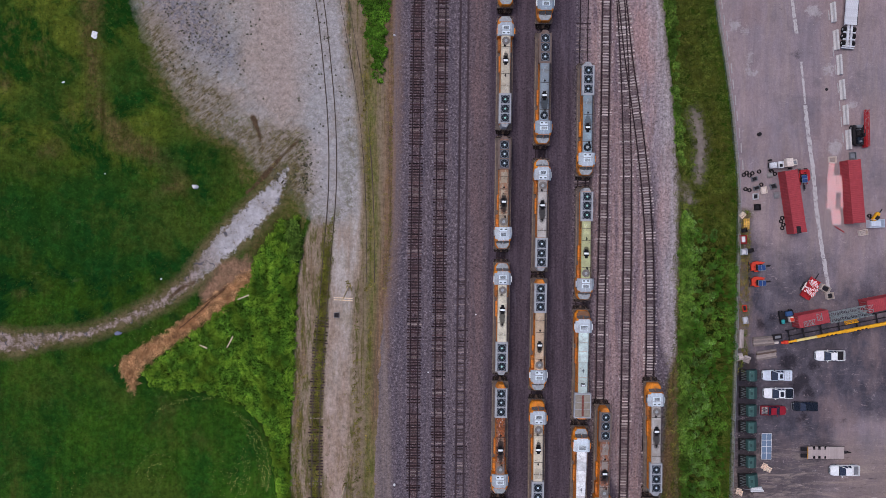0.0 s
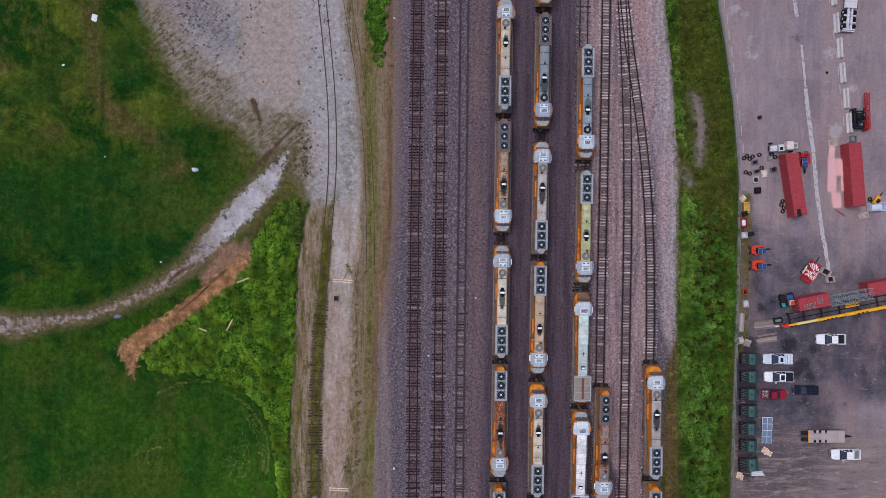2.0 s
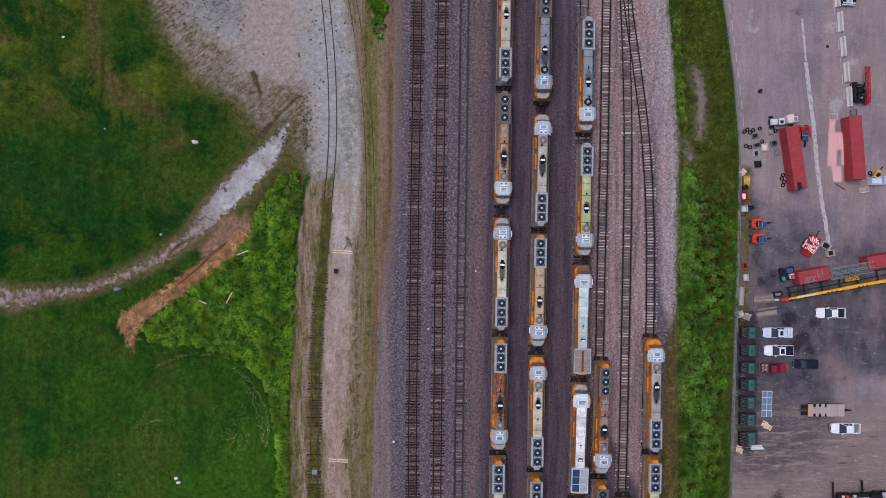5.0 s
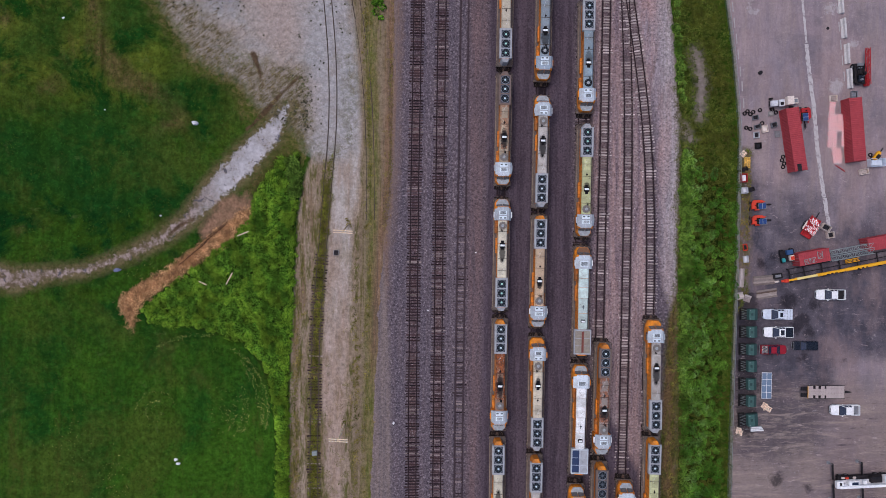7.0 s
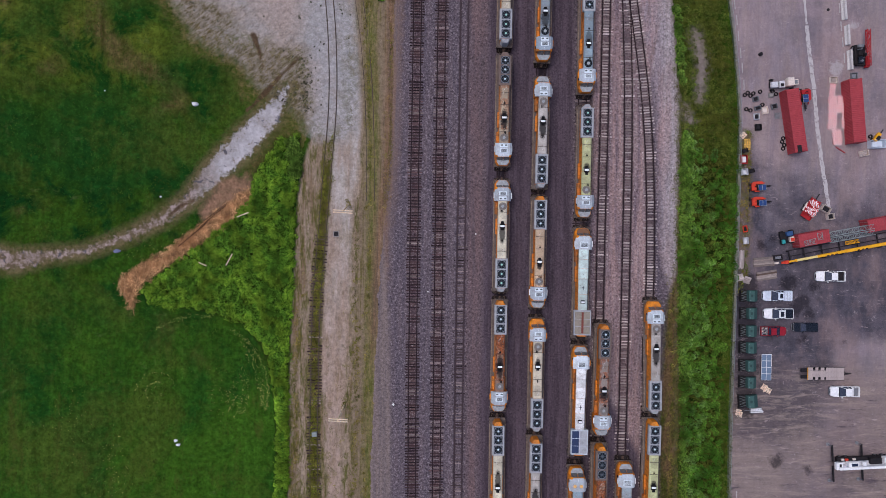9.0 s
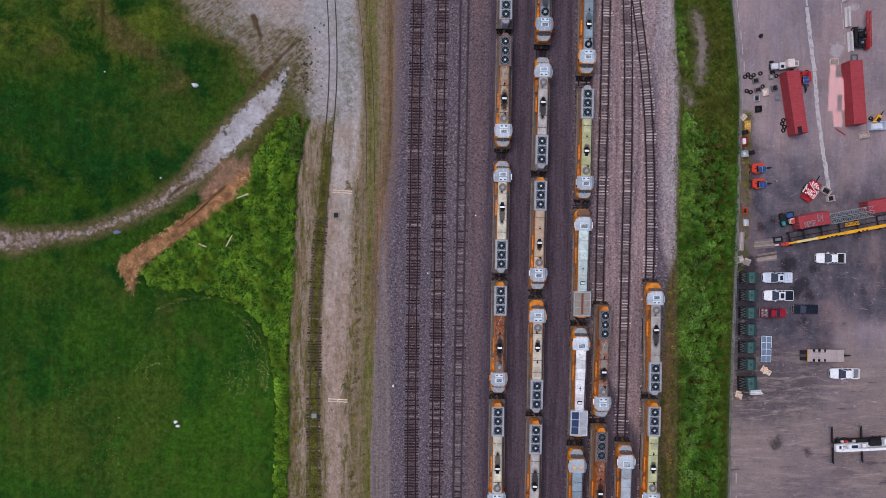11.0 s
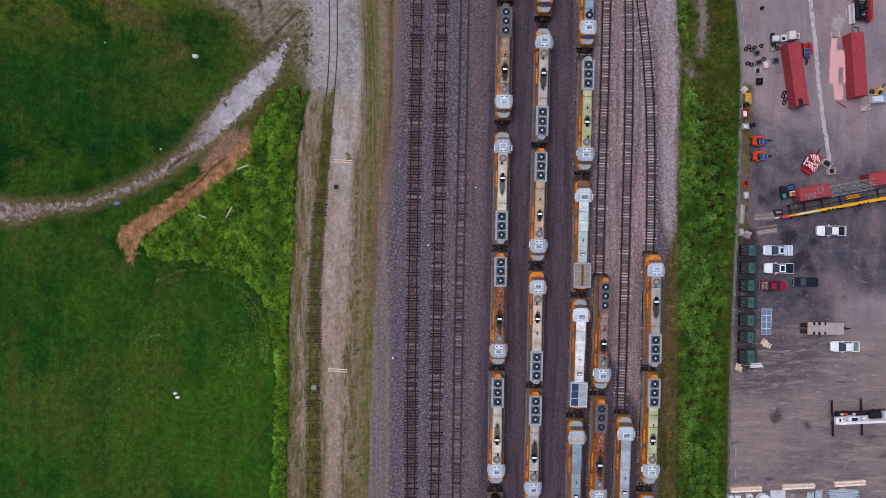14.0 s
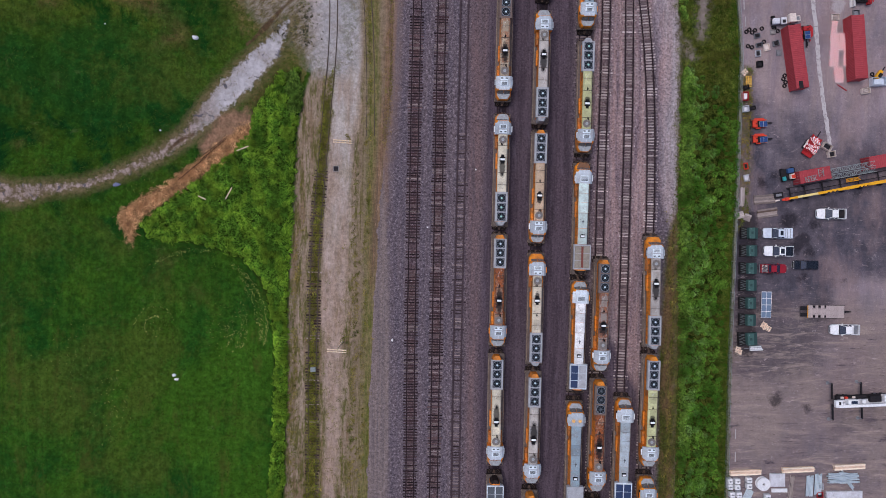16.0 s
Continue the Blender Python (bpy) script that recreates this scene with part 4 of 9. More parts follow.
def rail_mesh(xs, ys, off, z, tall=0.16, steel=None):
    """A rail: foot, web and head swept along its line."""
    prof = [(-0.09, 0), (0.09, 0), (0.09, 0.02), (0.02, 0.04), (0.02, tall - 0.045), (0.046, tall - 0.035), (0.046, tall), (-0.046, tall), (-0.046, tall - 0.035), (-0.02, tall - 0.045), (-0.02, 0.04), (-0.09, 0.02)]
    dx = np.gradient(xs, ys)
    L = np.sqrt(1 + dx * dx)
    nx, ny = 1 / L, -dx / L
    verts, faces, n = [], [], len(prof)
    for i in range(0, len(xs), 3):
        for px, pz in prof:
            verts.append((xs[i] + nx[i] * (off + px), ys[i] + ny[i] * (off + px), z + pz))
    m = len(verts) // n
    for i in range(m - 1):
        for k in range(n):
            faces.append((i * n + k, i * n + (k + 1) % n, (i + 1) * n + (k + 1) % n, (i + 1) * n + k))
    return raw_mesh("rail", verts, faces, steel or RAIL_STEEL)


def track(line, label, materials, seed, top=0.09, sink=0.03, hidden=0.1, skip=None, tall=0.16, every=0.55, drift=0.12, steel=None):
    """Two rails on their sleepers. hidden: the share of sleepers lost under the stone; skip: a test on y for none at all."""
    g = random.Random(seed)
    xs, ys = smooth_line(line)
    th = root("railway_track", label, "railway track", pose(0, 0, 0), group="tracks of the rail yard")
    for off in (-0.755, 0.755):
        link_mesh("rail", rail_mesh(xs, ys, off, top - 0.005, tall, steel), th)
    meshes = [sleeper_mesh(mt, 2.6 + 0.15 * k, 0.23 + 0.02 * k, seed * 7 + k) for mt in materials for k in range(3)]
    y = ys[0] + 0.4
    cover = 0.0
    while y < ys[-1] - 0.4:
        cover = 0.9 * cover + g.gauss(0, 0.35)
        gone = g.random() < hidden + drift * cover
        if not gone and not (skip and skip(y)):
            x = np.interp(y, ys, xs)
            a = math.degrees(math.atan2(np.interp(y + 1, ys, xs) - np.interp(y - 1, ys, xs), 2))
            link_mesh("sleeper", g.choice(meshes), th, "", pose(x + g.gauss(0, 0.04), y, top - abs(g.gauss(0, sink)), 0, 0, -a + g.gauss(0, 1.2)))
        y += every + g.gauss(0, 0.03)
    return xs, ys


track(T1, "main line track with dark timber sleepers in grey ballast", [SLEEPER_DARK, SLEEPER_DARK, SLEEPER_MIXED], 1, top=0.13, hidden=0.06)
track(T2, "main line track with dark and weathered sleepers in grey ballast", [SLEEPER_DARK, SLEEPER_MIXED, SLEEPER_GREY, SLEEPER_DARK], 2, top=0.13, hidden=0.08)
track(T3, "siding with rails and half-buried weathered sleepers", [SLEEPER_GREY, SLEEPER_MIXED], 3, steel=rust_material("siding_rail_steel", (58, 48, 53), (72, 59, 63)), top=0.1, sink=0.012, hidden=0.12, drift=0.15, skip=lambda y: y > -8 + 6 * math.sin(y * 1.7) + 5 * math.sin(y * 0.63))
track(COL1, "storage track in dark dirt beneath parked locomotives", [SLEEPER_DARK], 4, top=0.06, sink=0.05, hidden=0.4)
track(COL2, "storage track in dark dirt beneath parked locomotives", [SLEEPER_DARK], 5, top=0.06, sink=0.05, hidden=0.4)
track(COL3, "storage track with worn sleepers beneath parked locomotives", [SLEEPER_MIXED, SLEEPER_GREY], 6, top=0.1, sink=0.03, hidden=0.2)
track(COL4, "storage track with pale weathered sleepers", [SLEEPER_PALE, SLEEPER_PALE, SLEEPER_GREY], 7, top=0.12, sink=0.02, hidden=0.1)
track(COL5, "yard track with weathered sleepers running from a turnout", [SLEEPER_PALE, SLEEPER_GREY], 8, top=0.12, sink=0.02, hidden=0.14)
track(COL6, "diverging yard track with closely set pale sleepers", [SLEEPER_PALE, SLEEPER_PALE, SLEEPER_PALE, SLEEPER_GREY], 9, top=0.14, sink=0.03, hidden=0.04, drift=0.03)
track(OLD1, "old disused track sunk in gravel and weeds", [SLEEPER_MIXED, SLEEPER_DARK], 10, top=0.06, sink=0.03, hidden=0.15, skip=lambda y: y > -13 or y < -79, tall=0.1, steel=RAIL_OLD)
track(OLD2, "old disused track nearly buried in gravel", [SLEEPER_MIXED], 11, top=-0.03, sink=0.02, hidden=1.0, tall=0.1, steel=RAIL_OLD)

# ---- locomotives ----
def roof_material(name, rgb, rust=0.3, soot=(0.0, 1.6, 0.5, 0.9), exhaust=1.6):
    """Faded roof paint with rust blooms, grime and the black soot round the exhaust."""
    s = Mat(name, 0.6)
    r0 = s.chance()
    c = s.tone(s.tone(srgb(*rgb), s.noise(7, 3), 0.88, 1.12), r0, 0.84, 1.1)
    c = s.mix(s.calc("MULTIPLY", s.ramp(s.noise(0.9, 5, 0.7), 0.4, 0.75), 0.55), c, srgb(112, 98, 84))
    patch = s.calc("ADD", s.noise(1.4, 6, 0.75, s.scaled(1.0, 0.5), 0.6), s.calc("MULTIPLY", s.calc("SUBTRACT", r0, 0.5), 0.55 * rust + 0.08))
    r = s.ramp(patch, 0.64 - 0.22 * rust, 0.68 - 0.2 * rust)
    c = s.mix(s.calc("MULTIPLY", r, min(1.0, 0.25 + rust)), c, s.mix(s.ramp(s.noise(2.2, 5, 0.8), 0.42, 0.58), srgb(150, 84, 48), srgb(84, 54, 42)))
    c = s.mix(s.ramp(s.noise(3.0, 5, 0.85), 0.58, 0.64, 0.0, 0.6), c, srgb(84, 68, 58))
    c = s.mix(s.ramp(s.noise(2.4, 4, 0.8, s.scaled(1.0, 0.4)), 0.38, 0.33, 0.0, 0.5), c, srgb(232, 228, 220))
    if soot:
        x, y = s.axis(0), s.axis(1)
        dy = s.calc("DIVIDE", s.calc("SUBTRACT", y, exhaust + soot[0]), soot[1])
        dx = s.calc("DIVIDE", x, soot[2] + 0.15)
        d = s.calc("ADD", s.calc("MULTIPLY", dx, dx), s.calc("MULTIPLY", dy, dy))
        d = s.calc("ADD", d, s.calc("MULTIPLY", s.calc("SUBTRACT", s.noise(1.8, 6, 0.8), 0.5), 2.6))
        c = s.mix(s.ramp(d, 0.5, 1.0, soot[3], 0.0), c, srgb(26, 25, 28))
    return s.done(c, s.noise(12, 3), 0.1, 0.01)


def orange_material():
    s = Mat("orange_loco_paint", 0.5)
    r = s.chance()
    c = s.mix(r, srgb(228, 136, 34), srgb(204, 124, 44))
    c = s.mix(s.ramp(s.noise(0.8, 6, 0.7, s.scaled(1, 0.6, 1)), 0.44, 0.66, 0.0, 0.8), c, srgb(124, 84, 58))
    # Grey-brown at deck height, fading out upwards
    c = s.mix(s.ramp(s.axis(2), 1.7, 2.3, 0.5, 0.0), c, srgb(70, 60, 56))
    return s.done(s.tone(c, s.noise(6, 3), 0.85, 1.15), s.noise(15, 3), 0.1, 0.01)


def hood_material():
    """Orange hood side: doors with dark joints, louvres and streaks of soot and rust, browner towards the deck."""
    s = Mat("orange_hood_doors", 0.55)
    c = s.mix(s.chance(), srgb(210, 128, 44), srgb(190, 116, 52))
    c = s.mix(s.ramp(s.noise(1.3, 6, 0.75, s.scaled(1, 1, 0.4)), 0.48, 0.66, 0.0, 0.6), c, srgb(112, 74, 52))
    joint = s.calc("PINGPONG", s.axis(1), 0.42)
    c = s.mix(s.ramp(joint, 0.03, 0.06, 0.5, 0.0), c, srgb(84, 56, 40))
    grid = s.calc("MULTIPLY", s.ramp(s.noise(0.35, 2), 0.56, 0.58), s.ramp(s.axis(2), 2.4, 2.5))
    c = s.mix(s.calc("MULTIPLY", grid, 0.6), c, srgb(84, 64, 52))
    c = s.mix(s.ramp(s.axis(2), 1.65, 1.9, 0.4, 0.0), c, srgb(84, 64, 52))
    return s.done(s.tone(c, s.noise(5, 4, 0.8), 0.75, 1.25), s.noise(15, 3), 0.1, 0.01)


HOODSIDE = hood_material()
ORANGE = orange_material()
DECK = plain("walkway_deck", (104, 95, 90), 0.8, grime=0.7, scale=0.9, dirt=(62, 52, 48))
UNDER = plain("underframe_black", (32, 27, 28), 0.8, grime=0.6, scale=2, dirt=(74, 58, 50))
# Cab glass base greyed to paint in the reflected sky, under patchy dust
CABGLASS = plain("dusty_sky_glass", (96, 94, 94), 0.25, 0.1, 0.4)
COUPLER = plain("coupler_rust", (92, 76, 68), 0.8, 0.2, 0.5)
GLASS = Mat("dark_window_glass", 0.12).done(srgb(24, 28, 36))
CABROOF = roof_material("cab_roof_grey", (172, 181, 189), 0.08, False)
CABROOF_BLUE = roof_material("cab_roof_bluegrey", (140, 154, 166), 0.06, False)
CABROOF_WHITE = roof_material("cab_roof_white", (196, 205, 212), 0.0, False)
WHITEBOX = plain("white_roof_unit", (206, 216, 224), 0.5, grime=0.2)
FANDARK = plain("fan_black", (18, 22, 27), 0.6, 0.0, 0.2, dirt=(40, 38, 40))
FANBLADE = plain("fan_blade", (66, 77, 87), 0.5, 0.1, 0.25)
FANHUB = plain("fan_hub", (190, 202, 208), 0.5, 0.2, 0.15)
HATCHFAN = plain("brake_fan_grille", (116, 110, 106), 0.6, 0.0, 0.5)
ENDRAIL = plain("end_rail_paint", (98, 86, 78), 0.6, grime=0.8, dirt=(58, 48, 42))
SEAM = plain("roof_seam_shadow", (66, 58, 54), 0.8, grime=0.5)
NOSETOP = plain("nose_top", (154, 160, 164), 0.7, grime=0.6, dirt=(96, 78, 62))
EXHAUST = plain("exhaust_black", (20, 20, 22), 0.8, grime=0.1)
EXWHITE = plain("exhaust_lid", (218, 222, 224), 0.5, grime=0.1)
RAILING = plain("handrail_paint", (146, 132, 116), 0.5, grime=0.8, dirt=(96, 78, 64))
FANRIM = plain("fan_ring", (118, 126, 134), 0.55, 0.0, 0.4)
FANBED = plain("fan_deck", (66, 72, 82), 0.6, 0.0, 0.6, 1.5, (96, 80, 70))
HOSE = plain("air_hose", (58, 52, 52), 0.7, grime=0.3)
SOLARBLUE = Mat("radiator_screen", 0.35).done(srgb(40, 54, 84))
RADGREY = plain("radiator_grey", (160, 162, 166), 0.6, grime=0.4, scale=1.5)
RADTAN = plain("radiator_tan", (138, 130, 118), 0.65, grime=0.5, scale=1.2)
RADBROWN = plain("radiator_brown", (112, 98, 92), 0.7, grime=0.6, scale=1.2, dirt=(90, 62, 50))
RUSTSPINE = plain("rusted_spine", (118, 66, 58), 0.8, grime=0.5)
LOUVER = plain("louver_grey", (84, 90, 96), 0.6, 0.2, 0.4)

PATCH = plain("faded_yellow_patch", (222, 172, 104), 0.6, grime=0.4)
SHARED = {}
SHARED_USE = []
VISORS = [CABROOF, EXWHITE, ORANGE]


def piece(name, key, build, material, parent, label="", m=None):
    """A part whose mesh is shared by all locomotives, with a material of its own."""
    if key not in SHARED:
        SHARED[key] = to_mesh(build(), material)
    ob = link_mesh(name, SHARED[key], parent, label, m)
    ob.material_slots[0].link = "OBJECT"
    ob.material_slots[0].material = material
    return ob


def blk(*a):
    return lambda: box(new_bm(), *a)


def hood_profile(w, top, low=1.6):
    return [(-w, low), (w, low), (w, top - 0.22), (w - 0.2, top), (-w + 0.2, top), (-w, top - 0.22)]


def cap(w, y0, y1, z):
    """A roof panel with bent-down edges."""
    return prism(new_bm(), [(-w, z - 0.36), (w, z - 0.36), (w, z - 0.2), (w - 0.18, z), (-w + 0.18, z), (-w, z - 0.2)], y0, y1)


def truck_frame():
    bm = new_bm()
    for sx in (-1.08, 1.08):
        box(bm, sx - 0.1, sx + 0.1, -2.6, 2.6, 0.55, 0.95, 0.04)
        for yy in (-1.85, 0.0, 1.85):
            box(bm, sx - 0.14, sx + 0.14, yy - 0.24, yy + 0.24, 0.35, 0.75, 0.04)
    box(bm, -1.0, 1.0, -0.4, 0.4, 0.6, 0.95)
    return bm


def wheelset():
    bm = new_bm()
    for sx in (-0.8, 0.8):
        tube(bm, (sx - 0.07, 0, 0.53), (sx + 0.07, 0, 0.53), 0.53, 18)
    tube(bm, (-0.8, 0, 0.53), (0.8, 0, 0.53), 0.1, 8)
    return bm


def pilot():
    """End plate, steps and plough of one end, at +y."""
    bm = new_bm()
    box(bm, -1.5, 1.5, 0, 0.14, 0.75, 1.5, 0.03)
    solid(bm, [[(-1.35, 0.1, 0.15), (1.35, 0.1, 0.15), (1.35, 0.1, 0.75), (-1.35, 0.1, 0.75)], [(-1.3, 0.62, 0.18), (1.3, 0.62, 0.18), (1.38, 0.42, 0.72), (-1.38, 0.42, 0.72)]])
    for sx in (-1, 1):
        for k in range(3):
            box(bm, sx * 1.28 - 0.25, sx * 1.28 + 0.25, -0.25 + 0.12 * k - 0.3, 0.0 + 0.12 * k - 0.05, 0.45 + 0.35 * k, 0.49 + 0.35 * k)
    return bm


def coupler():
    bm = new_bm()
    box(bm, -0.3, 0.3, -0.3, 0.3, 0.66, 1.1, 0.05)
    box(bm, -0.15, 0.15, -0.3, 0.5, 0.72, 0.98, 0.03)
    solid(bm, [[(-0.18, 0.4, 0.66), (0.2, 0.4, 0.66), (0.2, 0.4, 1.0), (-0.18, 0.4, 1.0)], [(-0.08, 0.72, 0.68), (0.22, 0.66, 0.68), (0.22, 0.66, 0.98), (-0.08, 0.72, 0.98)]])
    return bm


def hose(sx):
    def make():
        bm = new_bm()
        sag = 0.1 + abs(sx) * 0.35
        p = [Vector((sx, 0.1, 1.0)), Vector((sx * 1.1, 0.3, 1.0 - sag)), Vector((sx * 0.8, 0.55, 0.8 - sag))]
        p = [p[0], p[0] + Vector((sx * 0.1, 0.2, 0.05)), p[1] + Vector((sx * 0.15, 0.12, 0)), p[2] + Vector((0, 0.1, 0))]
        return tube_path(bm, p, 0.05)
    return make


def end_chain():
    return tube_path(new_bm(), [(-0.55, 0.1, 2.35), (-0.3, 0.22, 1.95), (0.0, 0.28, 1.8), (0.3, 0.22, 1.95), (0.55, 0.1, 2.35)], 0.03)


def end_bar(sx):
    return lambda: tube_path(new_bm(), [(sx * 1.5, -0.7, 2.55), (sx * 1.52, -0.05, 2.55), (sx * 1.42, 0.14, 2.4), (sx * 1.1, 0.16, 2.45), (sx * 0.85, 0.3, 2.1), (sx * 0.5, 0.14, 2.45)], 0.045)


def rail_post():
    return tube(new_bm(), (0, 0, 1.55), (0, 0, 2.5), 0.035, 6)


def end_step(sx):
    return blk(min(sx * 1.05, sx * 1.55), max(sx * 1.05, sx * 1.55), -0.5, -0.02, 1.0, 1.06)


def fan(bm_r=0.74):
    """The round, dark well of a cooling fan with its rim."""
    bm = new_bm()
    tube(bm, (0, 0, -0.02), (0, 0, 0.03), bm_r, 24)
    return bm


def fan_ring():
    return ring_flat(new_bm(), (0, 0), 0.72, 0.8, -0.02, 0.12, 24)


def fan_blades(n=8, r=0.62):
    """A flat star of blades as one casting."""
    ring = []
    for i in range(n):
        for k, q in ((-0.08, r), (0.08, r), (0.2, 0.22), (0.5, 0.22)):
            t = 2 * math.pi * (i + k) / n
            ring.append((q * math.cos(t), q * math.sin(t)))
    return solid(new_bm(), [[(x, y, 0.04) for x, y in ring], [(x, y, 0.07) for x, y in ring]])


def fan_hub():
    return tube(new_bm(), (0, 0, 0.03), (0, 0, 0.13), 0.21, 14, 0.16)


def add_fan(th, y, z, m_hub):
    base = piece("cooling_fan", "fan", fan, FANDARK, th, "black round radiator fan", pose(0, y, z))
    piece("fan_ring", "fanring", fan_ring, FANRIM, base)
    piece("impeller", "blades", fan_blades, FANBLADE, base)
    piece("fan_hub", "hub", fan_hub, m_hub, base)


def side_bar(sx, y0, y1):
    return lambda: tube(new_bm(), (sx * 1.5, y0, 2.5), (sx * 1.5, y1, 2.5), 0.04, 6)


def cab_body():
    """Wide cab with raked front and chamfered roof edges, front at y 9.1."""
    p = [(-1.52, 1.6), (1.52, 1.6), (1.52, 3.9), (1.1, 4.38), (-1.1, 4.38), (-1.52, 3.9)]
    return solid(new_bm(), [[(x, 6.45, z) for x, z in p], [(x, 8.6, z) for x, z in p], [(x * 0.93, 9.0 if z > 3 else 9.2, z) for x, z in p]])


def cab_roof():
    p = [(-1.56, 3.9), (-1.12, 4.39), (1.12, 4.39), (1.56, 3.9), (1.52, 3.9), (1.1, 4.46), (-1.1, 4.46), (-1.52, 3.9)]
    q = [(-1.56, 3.9), (1.56, 3.9), (1.56, 3.98), (1.14, 4.46), (-1.14, 4.46), (-1.56, 3.98)]
    return solid(new_bm(), [[(x, 6.4, z) for x, z in q], [(x, 8.35, z) for x, z in q], [(x * 0.86, 8.95, z - 0.06) for x, z in q]])


def nose_body():
    p = [(-1.4, 1.6), (1.4, 1.6), (1.4, 2.7), (1.1, 3.15), (-1.1, 3.15), (-1.4, 2.7)]
    return solid(new_bm(), [[(x, 9.1, z) for x, z in p], [(x, 9.8, z) for x, z in p], [(x * 0.66, 10.45, z - 0.12 if z > 2 else z) for x, z in p]])


def nose_top():
    p = [(-1.16, 9.24), (1.16, 9.24), (1.16, 9.78), (0.74, 10.4), (-0.74, 10.4), (-1.16, 9.78)]
    return solid(new_bm(), [[(x, y, 3.05) for x, y in p], [(x, y, 3.19) for x, y in p]])


def windshield(sx):
    def make():
        pts = [(sx * 0.08, 9.52, 3.2), (sx * 1.22, 9.36, 3.2), (sx * 1.1, 8.94, 4.0), (sx * 0.08, 9.02, 4.18)]
        return solid(new_bm(), [pts, [(x, y + 0.04, z) for x, y, z in pts]])
    return make


def tail_end():
    p = [(-0.84, 1.6), (0.84, 1.6), (0.84, 4.0), (0.66, 4.3), (-0.66, 4.3), (-0.84, 4.0)]
    return solid(new_bm(), [[(x, -10.0, z) for x, z in p], [(x * 0.6, -10.65, z - 0.1 if z > 2 else z) for x, z in p]])


def louvers(x, y0, y1, z, n):
    def make():
        bm = new_bm()
        for i in range(n):
            y = y0 + (y1 - y0) * (i + 0.5) / n
            box(bm, -x, x, y - 0.06, y + 0.06, z, z + 0.03)
        return bm
    return make


def running_gear(th):
    piece("deck", "deck", blk(-1.55, 1.55, -10.8, 10.6, 1.35, 1.6, 0.03), DECK, th, "dusty walkway deck")
    piece("frame_sill", "sill", blk(-1.3, 1.3, -10.4, 10.2, 0.95, 1.35), UNDER, th)
    piece("fuel_tank", "tank", blk(-1.35, 1.35, -3.4, 3.4, 0.3, 1.0, 0.12), UNDER, th)
    for y in (-6.9, 6.9):
        b = piece("bogie", "bogie", truck_frame, UNDER, th, "", pose(0, y, 0))
        for k in (-1.85, 0.0, 1.85):
            piece("wheelset", "wheelset", wheelset, UNDER, b, "", pose(0, k, 0))
    for m in (pose(0, 10.5, 0), pose(0, -10.7, 0, 0, 0, 180)):
        piece("pilot", "pilot", pilot, UNDER, th, "", m)
        piece("coupler", "coupler", coupler, COUPLER, th, "", m)
        for hx in (-0.9, -0.55, -0.3, 0.3, 0.55, 0.9):
            piece("brake_hose", "hose%.2f" % hx, hose(hx), HOSE if abs(hx) < 0.8 else ENDRAIL, th, "", m)
        piece("end_chain", "chain", end_chain, ENDRAIL, th, "", m)
        for sx in (-1, 1):
            piece("end_railing", "end_bar%d" % sx, end_bar(sx), ENDRAIL, th, "", m)
            piece("end_step", "end_step%d" % sx, end_step(sx), RAILING, th, "", m)
            for x, y in ((1.5, -0.6), (1.5, -0.05), (0.5, 0.1)):
                piece("railing_post", "post", rail_post, RAILING, th, "", m @ pose(sx * x, y, 0))
    for sx in (-1, 1):
        piece("handrail", "rail%d" % sx, side_bar(sx, -9.9, 6.2), RAILING, th)
        for k in range(8):
            piece("railing_post", "post", rail_post, RAILING, th, "", pose(sx * 1.5, -9.4 + 2.1 * k, 0))


def cab(th, roof_mat, front_top):
    SHARED_USE.append(th)
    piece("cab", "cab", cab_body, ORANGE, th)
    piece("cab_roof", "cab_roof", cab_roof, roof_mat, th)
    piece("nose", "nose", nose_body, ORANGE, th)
    piece("nose_top", "nose_top", nose_top, front_top, th)
    for sx in (-1, 1):
        piece("windshield", "wind%d" % sx, windshield(sx), CABGLASS, th)
        piece("side_window", "side%d" % sx, blk(min(sx * 1.5, sx * 1.545), max(sx * 1.5, sx * 1.545), 6.8, 8.3, 2.9, 3.7), GLASS, th)
        piece("sun_visor", "visor%d" % sx, blk(min(sx * 1.55, sx * 1.7), max(sx * 1.55, sx * 1.78), 6.9, 8.0, 3.78, 3.83), VISORS[len(SHARED_USE) % 3], th)
        piece("cab_equipment_box", "battery%d" % sx, blk(min(sx * 0.84, sx * 1.3), max(sx * 0.84, sx * 1.3), 4.0, 6.4, 1.6, 2.6, 0.04), HOODSIDE, th)
        piece("hood_box", "hbox%d" % sx, blk(min(sx * 0.84, sx * 1.12), max(sx * 0.84, sx * 1.12), 0.2, 3.1, 1.6, 2.4, 0.04), HOODSIDE, th)


